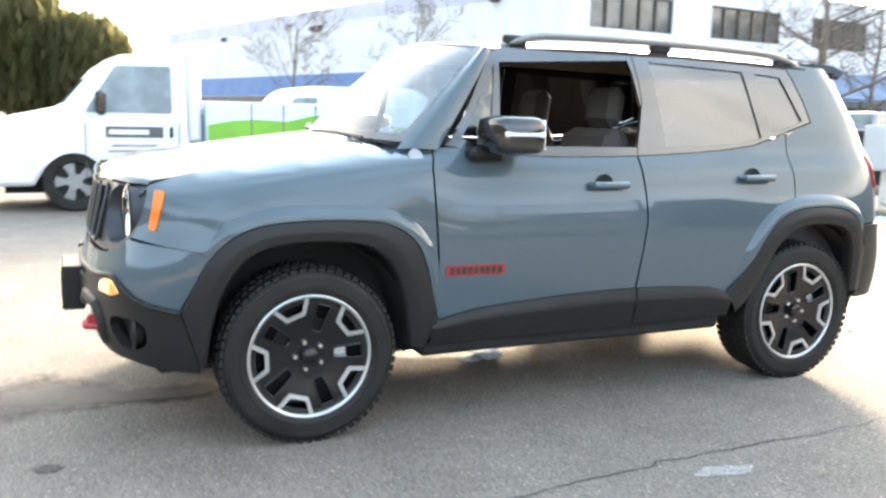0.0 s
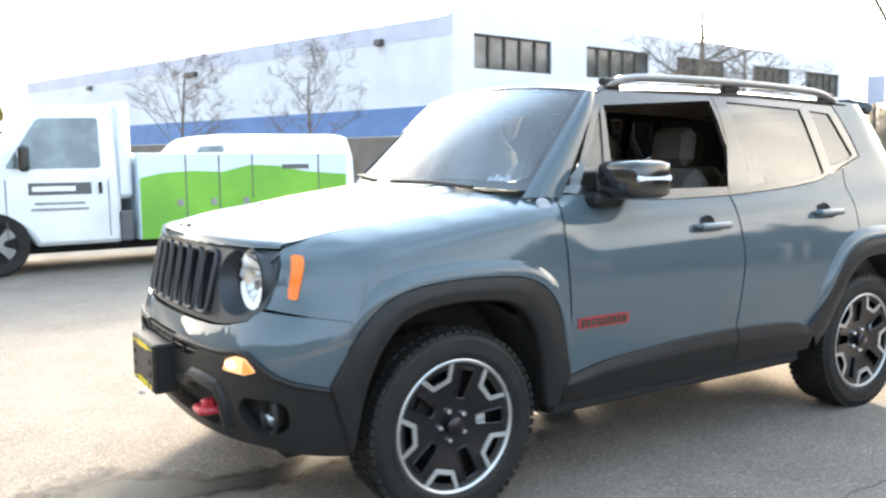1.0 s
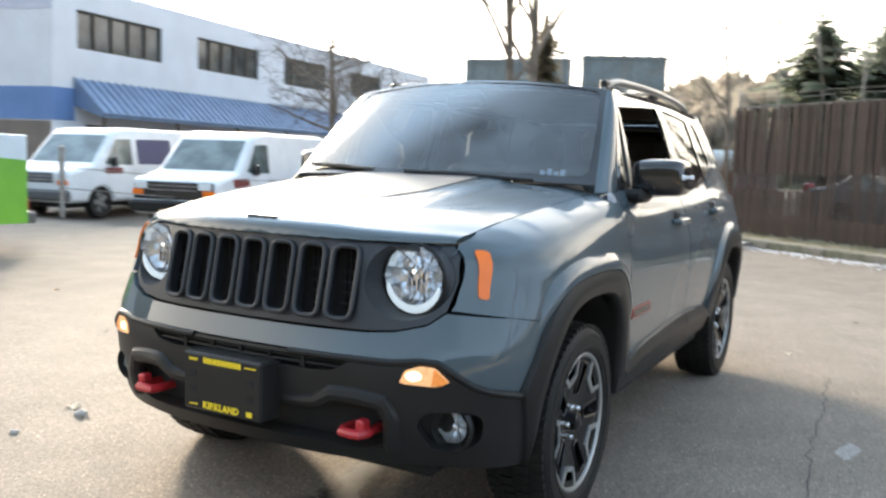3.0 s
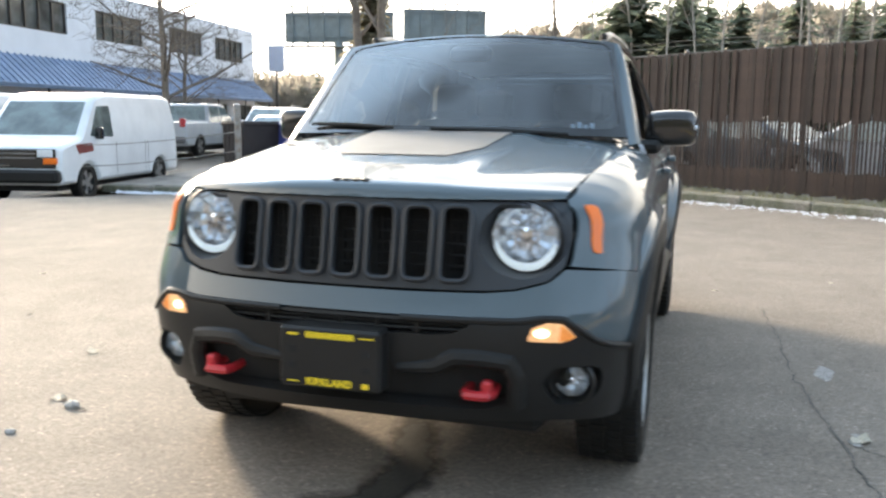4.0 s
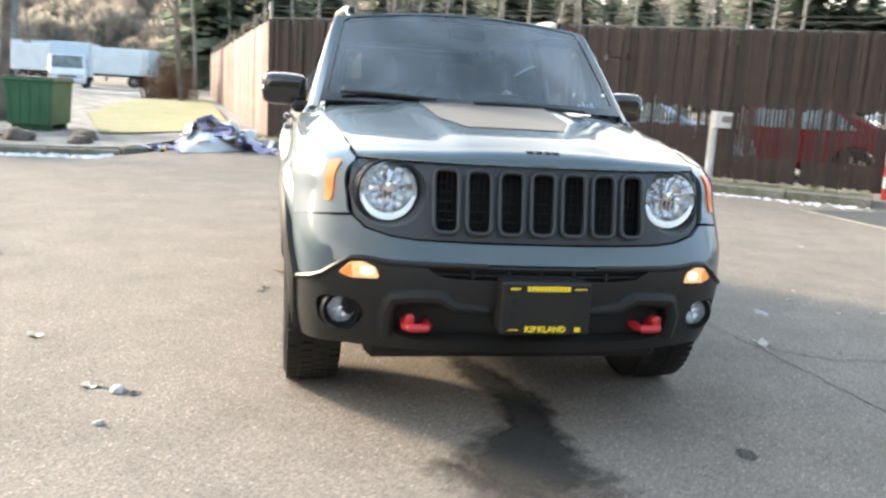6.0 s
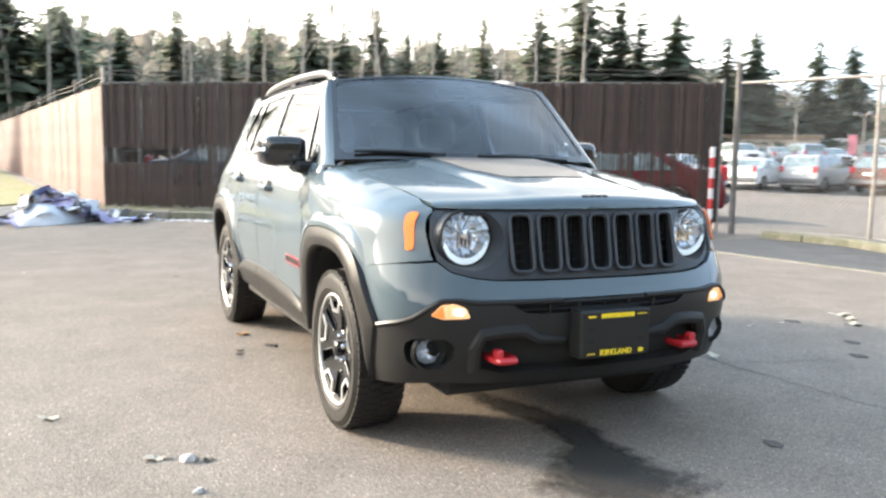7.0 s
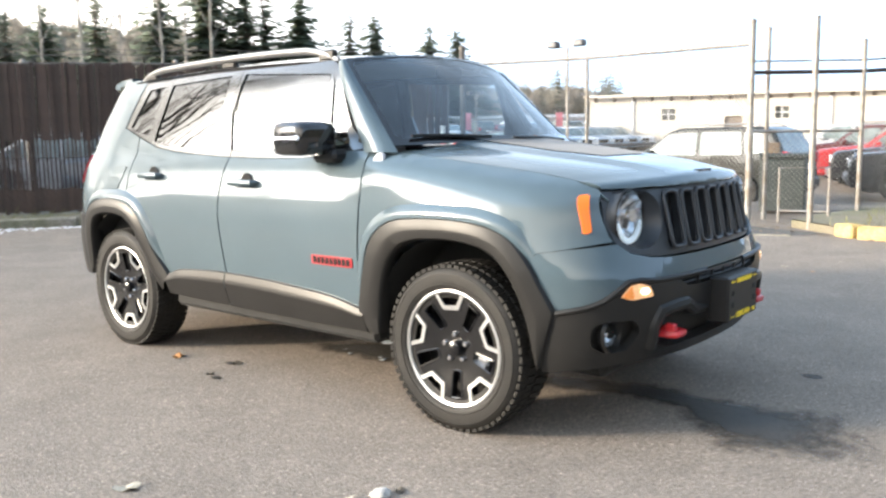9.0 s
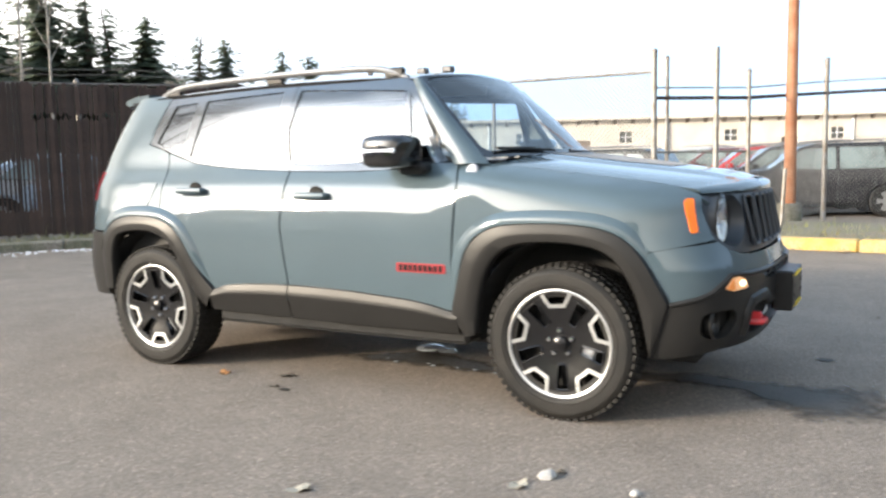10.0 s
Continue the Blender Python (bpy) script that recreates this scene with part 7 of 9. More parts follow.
# service truck across the yard
def service_truck(m):
    v = thing("service_truck", m, "white service truck with green and pale blue tool body", "truck")
    ax = (-1.80, 1.80)
    prof = arched(0.36, 2.72, (1.80,), 0.46, 0.40) + [(2.82, 0.62), (2.80, 1.12), (2.62, 1.24), (1.92, 1.40), (1.45, 1.96), (1.2, 2.07), (0.50, 2.10), (0.36, 2.06)]
    prof = rounded(prof, 0.08, 3)
    part("cab", body_shell(prof, 1.0, 1.2, 0.10, 0.08), M_WHITE_VAN, v)
    part("cab_fairing", Geo().box(0.22, 0.42, -0.98, 0.98, 0.95, 2.14, 0.05), M_WHITE_VAN, v)
    cross_pane(v, (1.90, 1.43), (1.44, 1.95), 0.86, 0.80)
    for s in (1, -1):
        pane(v, [(1.66, 1.33), (1.28, 1.92), (0.60, 1.94), (0.60, 1.33)], 1.0, 1.2, 0.10, s)
        part("door_mirror", Geo().box(1.42, 1.54, s * 1.16 - 0.09, s * 1.16 + 0.09, 1.30, 1.60, 0.03).tube([(1.48, s * 0.98, 1.38), (1.48, s * 1.16, 1.38)], 0.015, 6), M_GLOSSBLACK, v)
        for x in (0.52, 1.66):
            part("door_seam", Geo().box(x - 0.006, x + 0.006, s * 0.99, s * 1.004, 0.5, 1.2), M_BUMPER, v)
        sg = part("door_sign", Geo().box(0.72, 1.42, s * 1.0, s * 1.006, 1.02, 1.16), M_BUMPER, v, "dark sign panel with plain bars")
        part("sign_lettering", Geo().box(0.90, 1.38, s * 1.005, s * 1.009, 1.06, 1.12), M_WHITE_VAN, sg)
        part("sign_bar", Geo().box(0.80, 1.36, s * 1.0, s * 1.005, 0.90, 0.93), M_HUB, v)
        part("sign_bar", Geo().box(0.76, 1.40, s * 1.0, s * 1.005, 0.83, 0.86), M_HUB, v)
        part("door_handle", Geo().box(0.60, 0.64, s * 1.0, s * 1.03, 1.02, 1.16, 0.008), M_GLOSSBLACK, v)
        part("fuel_cover", Geo().box(0.24, 0.40, s * 1.0 - 0.03, s * 1.0 + 0.02, 0.42, 0.80, 0.02), M_BUMPER, v)
        for a in ax:
            road_wheel(v, a, s * 0.90, 0.38, s)
        part("headlamp", Geo().box(2.72, 2.84, s * 0.74 - 0.16, s * 0.74 + 0.16, 0.92, 1.08, 0.02), M_HEAD, v)
        part("side_lamp", Geo().box(2.60, 2.82, s * 0.86 - 0.10, s * 0.86 + 0.12, 0.80, 0.90, 0.01), M_ORANGE, v)
    part("front_bumper", Geo().box(2.70, 2.98, -1.0, 1.0, 0.42, 0.68, 0.04), M_HUB, v)
    prof = arched(-2.75, 0.18, (-1.80,), 0.46, 0.50) + [(0.18, 1.58), (-2.75, 1.58)]
    part("tool_body", body_shell(prof, 1.06, 3.0, 0.0, 0.02), M_PALEBLUE, v)
    wave = [(0.16, 1.27), (-0.15, 1.33), (-0.5, 1.35), (-0.9, 1.33), (-1.3, 1.42), (-1.7, 1.40), (-2.1, 1.32), (-2.74, 1.27)]
    for s in (1, -1):
        low = arched(-2.74, 0.16, (-1.80,), 0.47, 0.50)
        poly = low + wave
        n = len(poly)
        part("green_wrap", Geo().add([(x, s * 1.064, z) for x, z in poly] + [(x, s * 1.05, z) for x, z in poly], [tuple(range(n)), tuple(reversed(range(n, 2 * n)))]), M_GREEN, v, "bright green wave-shaped wrap", angle=0)
        for x in (-0.42, -0.86, -1.32, -2.30):
            part("locker_seam", Geo().box(x - 0.008, x + 0.008, s * 1.06, s * 1.068, 0.52 if x != -1.32 else 0.98, 1.56), M_BUMPER, v)
        for x in (-0.34, -0.78, -1.22):
            part("locker_latch", Geo().box(x - 0.04, x + 0.04, s * 1.062, s * 1.075, 0.90, 0.99, 0.006), M_HUB, v)
        part("body_sign", Geo().box(-2.15, -1.75, s * 1.06, s * 1.068, 1.36, 1.42), M_BUMPER, v)
        part("tail_lamp", Geo().box(-2.78, -2.70, s * 1.0 - 0.05, s * 1.0 + 0.05, 0.60, 0.74, 0.01), M_RED_LENS, v)
    part("rear_bumper", Geo().box(-2.92, -2.7, -1.0, 1.0, 0.42, 0.56, 0.02), M_BUMPER, v)
    part("underside", Geo().box(-2.5, 2.6, -0.7, 0.7, 0.30, 0.55), M_DARK, v)
    for ob in list(v.children):
        if ob.type == "MESH":
            bed = ob.name.split(".")[0] in ("tool_body", "green_wrap", "locker_seam", "locker_latch", "body_sign")
            for o in [ob] + list(ob.children):
                o.data.transform(Matrix.Translation((0, 0, -0.15 if bed else -0.08)))
    return v


service_truck(pose(0.30, -8.62, 0, 0, 0, 2))
panel_van(pose(-3.8, -16.4, -0.17, 0, 0, 4), "white panel van parked behind the service truck")
panel_van(pose(-10.5, -15.7, -0.17, 0, 0, 12), "white panel van with a navy side panel", "door", False, windows=True)
panel_van(pose(-10.6, -11.55, -0.13, 0, 0, 13), "white panel van with dark grille and maroon stripe", "wing", True)
suv_like(pose(-22.5, -16.6, 0, 0, 0, 190), "pickup", paint("silver", (0.36, 0.37, 0.38)), "silver crew-cab pickup parked near the office")
suv_like(pose(-21.0, -12.4, 0.15, 0, 0, 20), "sedan", paint("white", (0.72, 0.73, 0.74)), "white car behind the waste bins")
suv_like(pose(-24.5, -14.4, 0.1, 0, 0, 15), "suv", paint("white", (0.72, 0.73, 0.74)), "white SUV behind the waste bins")


def box_truck(m):
    v = thing("box_truck", m, "white cab-over box truck with blue-white box", "truck")
    part("box", Geo().box(-3.2, 0.6, -1.1, 1.1, 0.75, 2.75, 0.04), M_PALEBLUE, v)
    prof = arched(0.62, 2.2, (1.5,), 0.42, 0.38) + [(2.26, 0.9), (2.0, 1.2), (1.7, 1.95), (0.62, 2.0)]
    part("cab", body_shell(prof, 0.98, 1.2, 0.08, 0.08), M_WHITE_VAN, v)
    cross_pane(v, (1.99, 1.24), (1.71, 1.93), 0.85, 0.80)
    part("front_bumper", Geo().box(2.1, 2.36, -0.96, 0.96, 0.36, 0.62, 0.04), M_WHITE_VAN, v)
    part("grille", Geo().box(2.12, 2.25, -0.5, 0.5, 0.68, 0.86, 0.02), M_BUMPER, v)
    for s in (1, -1):
        pane(v, [(1.75, 1.24), (1.56, 1.85), (0.85, 1.86), (0.85, 1.24)], 0.98, 1.2, 0.08, s)
        part("headlamp", Geo().box(2.12, 2.26, s * 0.74 - 0.14, s * 0.74 + 0.14, 0.70, 0.86, 0.02), M_HEAD, v)
        for a in (1.5, -2.0):
            road_wheel(v, a, s * 0.88, 0.38, s)


box_truck(pose(-50, -13.2, 0.0, 0, 0, 8))
tr = thing("semi_trailer", pose(-66, -15.6, 0, 0, 0, 80), "long pale blue-white trailer standing in the distance", "trailer")
part("box", Geo().box(-5.2, 5.2, -1.2, 1.2, 0.9, 2.9, 0.05), M_PALEBLUE, tr)
for x in (-4.4, -3.3, 4.0):
    for s in (1, -1):
        road_wheel(tr, x, s * 1.0, 0.45, s)
tr2 = thing("semi_trailer", pose(-70, -19.5, 0, 0, 0, 95), "grey-blue trailer standing in the distance", "trailer")
part("box", Geo().box(-4, 4, -1.2, 1.2, 0.9, 3.2, 0.05), M_LAV, tr2)
for x in (-3, 3):
    for s in (1, -1):
        road_wheel(tr2, x, s * 1.0, 0.45, s)

# the dealer's lot behind the chain-link fence
BLACK, GREY, RED_P = paint("black", (0.018, 0.018, 0.02)), paint("grey", (0.10, 0.105, 0.11)), paint("red", (0.32, 0.025, 0.03))
BLUE_P, WHITE_P, SILVER_P, TAN = paint("pale_blue", (0.34, 0.42, 0.50)), paint("white", (0.72, 0.73, 0.74)), paint("silver", (0.36, 0.37, 0.38)), paint("maroon", (0.075, 0.018, 0.020))
DARK_RED = paint("dark_red", (0.15, 0.014, 0.018))
OLIVE = paint("dark_olive", (0.022, 0.023, 0.020))
BROWN_P = paint("brown", (0.075, 0.030, 0.024))


def in_lot(x, y, a):
    return pose(x, y, lot_z(x, y), 0, 0, a)


suv_like(in_lot(-4.06, 14.35, 177), "suv", OLIVE, "dark olive-grey SUV parked behind the chain-link fence").scale = (0.93, 0.95, 0.97)
for x, y, a, kind, c, word in ((-26.1, 28.9, 114, "sedan", WHITE_P, "white car"), (-24.8, 31.5, 110, "suv", SILVER_P, "silver SUV"), (-22.3, 33.4, 106, "suv", BROWN_P, "brown SUV"), (-29.0, 26.4, 116, "sedan", WHITE_P, "white car"), (-32.0, 23.8, 118, "sedan", SILVER_P, "silver car")):
    suv_like(in_lot(x, y, a), kind, c, word + " parked in the dealer's lot", "cars in the dealer's lot")
for k in range(8):
    suv_like(in_lot(-25.0 - 0.15 * k, 38.9 + 2.25 * k, -25), "suv", (BLUE_P, BLUE_P, WHITE_P, BLUE_P)[k % 4], "pale SUV in a receding row of the dealer's lot", "receding row in the dealer's lot")
for i, (kind, c, word) in enumerate((("suv", BLACK, "black SUV"), ("suv", BLACK, "black SUV"), ("suv", RED_P, "bright red SUV"), ("sedan", RED_P, "bright red car"), ("suv", TAN, "maroon SUV"), ("sedan", WHITE_P, "white car"), ("suv", SILVER_P, "silver SUV"))):
    suv_like(in_lot(0.5 - 1.1 * i, 17.6 + 2.6 * i, 196), kind, c, word + " in the slanting row behind the fence", "near row in the dealer's lot")
for i, c in enumerate((SILVER_P, BLACK, WHITE_P, RED_P)):
    suv_like(in_lot(6.4 + 2.9 * i, 24.0 + 0.8 * i, 196), "suv" if i % 2 else "sedan", c, "parked car in a row of the dealer's lot", "cars in the dealer's lot")
# slab and car row are set at a height that fits the camera's view
solid("terrace_far", Geo().box(-20, 20, -3.2, 3.2, -0.3, 0.75, 0.1), M_ASPHALT, "low slab lifting the far car row to fit the view", "ground", pose(-39.9, 60.3, 0, 0, 0, 70.7), kind="structure")
for i in range(13):
    c = (WHITE_P, SILVER_P, BLUE_P, WHITE_P, GREY, RED_P, WHITE_P)[i % 7]
    suv_like(pose(-44.9 + 0.80 * i, 45.9 + 2.28 * i, 0.76, 0, 0, 158 if i % 3 else 338), "sedan" if i % 2 else "suv", c, "parked car in a far row of the dealer's lot", "far row in the dealer's lot")
# cars seen through the slatted fence
for i, (s, c) in enumerate(((1.6, GREY), (4.2, SILVER_P), (6.8, BLUE_P), (9.4, DARK_RED))):
    p = on_fence(s, -3.6)
    suv_like(pose(p[0], p[1], 0, 0, 0, f_ang + 180 * (i % 2)), "sedan", c, "car parked close behind the slatted fence", "cars behind the slatted fence")


# ---- trees ----
M_BARK = mat("bark", (0.19, 0.155, 0.125), 0.9, var=0.3, scale=3, fine=40, bump=0.5)
M_BIRCH = mat("pale_trunk", (0.34, 0.31, 0.27), 0.85, var=0.25, scale=2, fine=30, bump=0.3)
# both green needle colours are lightened to paint in distance haze
M_NEEDLE = leaf_mat("hazed_needles", (0.16, 0.20, 0.145), (0.19, 0.21, 0.16), 0.6, 9)
M_FAR_NEEDLE = leaf_mat("far_hazed_needles", (0.165, 0.18, 0.15), (0.19, 0.19, 0.16), 0.2, 3)
M_NEEDLE_BROWN = leaf_mat("dull_needles", (0.20, 0.165, 0.115), (0.16, 0.15, 0.10), 0.8, 9)
M_SHRUB = mat("rusty_twigs", (0.20, 0.105, 0.06), 0.9, var=0.3, scale=2, bump=0.3)


def needle_crown(h, r, seed, base=0.12, dense=1.0):
    """Drooping boughs of small needle tufts round an axis, thinning to the tip."""
    rnd = random.Random(seed)
    g = Geo()
    z = base * h
    while z < h * 0.985:
        k = (h - z) / (h * (1 - base))
        reach = r * (k ** 0.62) * rnd.uniform(0.62, 1.12) + 0.10
        boughs = max(4, int((5 + 5 * k) * dense))
        a0 = rnd.uniform(0, 6.28)
        for b in range(boughs):
            a = a0 + 6.283 * b / boughs + rnd.uniform(-0.3, 0.3)
            L = reach * rnd.uniform(0.55, 1.12)
            droop = rnd.uniform(0.10, 0.38)
            n = max(2, int(L / (0.11 * h / 6) ) )
            n = min(n, 9)
            for i in range(n):
                t = (i + rnd.uniform(0.2, 0.9)) / n
                d = L * t
                w = (0.16 + 0.30 * (1 - t)) * reach * 0.5 + 0.06
                c = Vector((d * math.cos(a), d * math.sin(a), z - droop * d + rnd.uniform(-0.05, 0.05) * r))
                u = Vector((-math.sin(a), math.cos(a), rnd.uniform(-0.35, 0.35))) * w
                v = Vector((math.cos(a), math.sin(a), rnd.uniform(-0.7, 0.1))) * w * rnd.uniform(0.7, 1.3)
                g.add([c - u, c + v * 0.9, c + u, c - v * 0.6 + Vector((0, 0, w * 0.35))], [(0, 1, 3), (1, 2, 3)])
        z += h * (0.028 + 0.030 * k) / dense
    return g


def conifer_meshes(h, r, seed, material, base=0.12, dense=1.0):
    crown = needle_crown(h, r, seed, base, dense).mesh("crown", material, 0, False)
    rnd = random.Random(seed + 1)
    pts = [(rnd.uniform(-0.02, 0.02) * h * k, rnd.uniform(-0.01, 0.01) * h * k, h * k) for k in (0, 0.25, 0.5, 0.75, 0.98)]
    trunk = Geo().tube(pts, [0.022 * h * (1 - 0.93 * k) for k in (0, 0.25, 0.5, 0.75, 0.98)], 7).mesh("trunk", M_BARK)
    return crown, trunk


CONIFERS = [conifer_meshes(12, 3.1, 21, M_NEEDLE, 0.1, 1.15), conifer_meshes(12, 3.8, 33, M_NEEDLE, 0.05, 1.2), conifer_meshes(12, 2.6, 47, M_NEEDLE, 0.08, 1.1), conifer_meshes(12, 4.8, 58, M_NEEDLE, 0.04, 1.3)]


def conifer(x, y, h, kind, spin, label="tall evergreen conifer behind the fence, paled for haze", group="conifers behind the fence", widen=1.75):
    c, t = CONIFERS[kind]
    ob = thing("conifer", pose(x, y, 0, 0, 0, spin), label, "tree", group)
    k = h / 12
    ob.scale = (k * widen, k * widen, k)
    part("trunk", t, None, ob)
    part("crown", c, None, ob)


random.seed(5)
# x, y, height, kind; placed to fit the tree tops in the camera's view
ROW = [(-85.3, -1.5, 14.6, 3), (-82.5, 4.0, 12.5, 1), (-80.4, 8.9, 14.0, 0), (-78.2, 13.3, 12.6, 2), (-76.0, 15.9, 12.6, 1), (-75.1, 20.4, 14.2, 1), (-73.7, 23.3, 13.0, 0), (-72.4, 26.2, 14.3, 0), (-70.5, 28.6, 12.0, 2), (-69.7, 31.5, 12.6, 0), (-68.1, 35.4, 14.0, 2), (-66.0, 40.2, 13.0, 0), (-64.2, 44.2, 15.8, 0), (-62.7, 47.1, 14.2, 2), (-61.7, 49.0, 13.0, 2), (-60.2, 51.9, 12.6, 1), (-58.1, 56.2, 11.4, 2), (-57.0, 58.7, 11.2, 1), (-54.4, 64.0, 10.6, 0), (-53.0, 66.9, 10.4, 1), (-76.7, -5.8, 14.6, 3), (-76.3, -1.0, 13.0, 1), (-90, 1.2, 14.5, 0)]
for i, (x, y, h, k) in enumerate(ROW):
    conifer(x, y, h * (1.05 if y < 40 else 1.2), k, random.uniform(0, 360), widen=1.55 if y < 40 else 1.75)
# the hill's wood: evergreens and grey-brown leafless crowns, thinning out to the north
# crown colour is paler than bark, with the haze painted in
M_BAREWOOD = leaf_mat("hazed_leafless_crowns", (0.31, 0.27, 0.235), (0.26, 0.245, 0.20), 0.3, 4)


def round_crown(h, r, seed, n=360, size=0.62):
    """Loose upright flecks filling an egg-shaped crown, with gaps."""
    rnd = random.Random(seed)
    g = Geo()
    for _ in range(n):
        a, b, q = rnd.uniform(0, 6.283), rnd.uniform(-1, 1), rnd.uniform(0.35, 1) ** 0.5
        w = math.sqrt(1 - b * b) * r * q
        c = Vector((w * math.cos(a), w * math.sin(a), h * (0.56 + 0.42 * b * q)))
        u = Vector((rnd.uniform(-1, 1), rnd.uniform(-1, 1), 0)) * 0.045 * h * size
        v = Vector((rnd.uniform(-0.3, 0.3), rnd.uniform(-0.3, 0.3), 1)) * rnd.uniform(0.08, 0.19) * h * size
        g.add([c - u, c + v, c + u, c - v], [(0, 1, 2, 3)])
    return g


wood, bare_wood = Geo(), Geo()
rnd = random.Random(77)
FIRS = [needle_crown(10, 2.5, 1000 + i, 0.04, 0.62) for i in range(7)]
ROUNDS = [round_crown(10, 3.4, 1100 + i) for i in range(6)]
RISE = [(118, 1.0), (128, 2.0), (137, 4.0), (146, 5.6), (156, 6.0), (166, 6.4), (174, 6.2), (182, 5.4), (190, 4.9), (197, 3.4), (203, 1.5), (212, 0.8)]
for i in range(1500):
    a = rnd.uniform(117, 211)
    d = 340 * rnd.uniform(0.52, 1.02)
    z0 = max(0.0, 340 * math.tan(radians(lerp_table(RISE, a))) * (d / 340 - 0.55) / 0.45)
    fir = rnd.random() < 0.40 + 0.15 * smooth(140, 165, a) - 0.42 * smooth(168, 184, a)
    k = rnd.uniform(1.0, 1.75) if fir else rnd.uniform(0.75, 1.3)
    cr = rnd.choice(FIRS if fir else ROUNDS)
    w = k * rnd.uniform(0.85, 1.25)
    ox, oy = d * math.cos(radians(a)), d * math.sin(radians(a))
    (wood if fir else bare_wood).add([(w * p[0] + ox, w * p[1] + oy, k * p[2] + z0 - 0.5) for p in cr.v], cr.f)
solid("conifer_wood", wood, M_FAR_NEEDLE, "evergreens on the wooded hillside, paled for haze", "trees", kind="stuff", angle=0, fix=False)
solid("leafless_wood", bare_wood, M_BAREWOOD, "grey-brown leafless trees on the wooded hillside", "trees", kind="stuff", angle=0, fix=False)


def bare_tree(name, m, h, seed, label, material=M_BARK, spread=0.55, trunks=1, levels=4, first=0.3, group="", girth=0.012, kids0=9):
    """A leafless tree: tapered trunk, forking limbs down to twigs."""
    rnd = random.Random(seed)
    limbs, twigs, trunk = Geo(), Geo(), Geo()

    def grow(p, d, L, r, lev):
        n = 4
        pts, rs = [p], [r]
        for i in range(n):
            d = (d + Vector((rnd.uniform(-1, 1), rnd.uniform(-1, 1), rnd.uniform(-0.5, 0.9))) * (0.10 + 0.05 * lev)).normalized()
            p = p + d * (L / n)
            pts.append(p)
            rs.append(r * (1 - 0.6 * (i + 1) / n))
        (trunk if lev == 0 else limbs if lev < 3 else twigs).tube(pts, rs, 7 if lev == 0 else 5 if lev < 3 else 3, lev < 2)
        if lev >= levels:
            return
        kids = (kids0 if lev == 0 else 5)
        for k in range(kids):
            t = first + (1 - first) * (k + rnd.uniform(0.1, 0.9)) / kids if lev == 0 else 0.25 + 0.75 * (k + rnd.uniform(0.1, 0.9)) / kids
            i = min(n - 1, int(t * n))
            q = pts[i].lerp(pts[i + 1], t * n - i)
            a = rnd.uniform(0, 6.283)
            side = Vector((math.cos(a), math.sin(a), 0))
            side = (side - d * side.dot(d)).normalized()
            dd = (d * (1 - spread) + side * spread * rnd.uniform(0.8, 1.3) + Vector((0, 0, 0.12))).normalized()
            grow(q, dd, L * rnd.uniform(0.38, 0.58) * (1.15 - 0.5 * t if lev == 0 else 1), max(0.007, r * (1 - 0.6 * t) * rnd.uniform(0.4, 0.6)), lev + 1)

    ob = thing(name, m, label, "tree", group)
    for k in range(trunks):
        o = Vector((0.12 * k * rnd.choice((-1, 1)), 0.22 * k, 0))
        grow(o, Vector((0.04 * k, 0.06 * k, 1)).normalized(), h, h * girth + 0.02, 0)
    part("trunk", trunk, material, ob)
    tagged(part("branchwork", limbs, material, ob, angle=0, fix=False), kind="stuff")
    tagged(part("twigwork", twigs, material, ob, angle=0, fix=False), kind="stuff")
    return ob


bare_tree("bare_tree", pose(-16.9, -7.6, 0.1), 11.4, 3, "tall bare tree with twin trunks behind the kerb", spread=0.50, trunks=2, levels=3, first=0.28, kids0=15, girth=0.010)
bare_tree("street_tree", pose(-18.6, -15.0, 0.0), 6.8, 8, "bare spreading street tree before the office", spread=0.8, levels=4, first=0.26, girth=0.017, kids0=15)
bare_tree("street_tree", pose(-25.5, -19.0, 0.0), 5.5, 18, "bare spreading street tree before the office", spread=0.76, levels=4, first=0.3, girth=0.016, kids0=14)
bare_tree("small_tree", pose(-5.0, -25.5, 0), 4.2, 12, "small leafless tree by the warehouse wall", spread=0.6, levels=4, first=0.25)
bare_tree("small_tree", pose(-9.5, -25.0, 0), 4.4, 13, "small leafless tree by the warehouse wall", spread=0.6, levels=4, first=0.25)
bare_tree("bare_tree", pose(-33, -5.0, 0.15), 8.0, 24, "bare tree on the grass beyond the red fence", spread=0.6, levels=4)
for i, (x, y, h) in enumerate(((-68, 2.5, 17), (-70, 9.0, 18), (-68.5, 7.5, 15), (-66, 12.0, 17), (-66, 17.5, 18), (-62, 22.5, 16), (-64, 21.0, 19), (-60, 27.0, 15), (-58, 31, 14), (-70, -2.0, 16), (-66, -7.5, 15), (-56.5, 36.0, 17), (-72, 4.6, 18), (-71, 0.4, 15), (-69, 14.4, 19), (-67.5, 10.4, 16), (-63.5, 19.0, 20), (-65, 24.4, 17), (-59.5, 29.2, 19), (-61, 33.6, 16), (-57, 39.0, 18), (-73, -5.2, 18), (-62, 15.4, 15), (-55.5, 33.4, 16))):
    bare_tree("bare_tree", pose(x, y, 0), h, 60 + i, "slender pale leafless tree behind the fence", M_BIRCH, 0.45, 1, 3, 0.5, "slender trees behind the fence", 0.007)
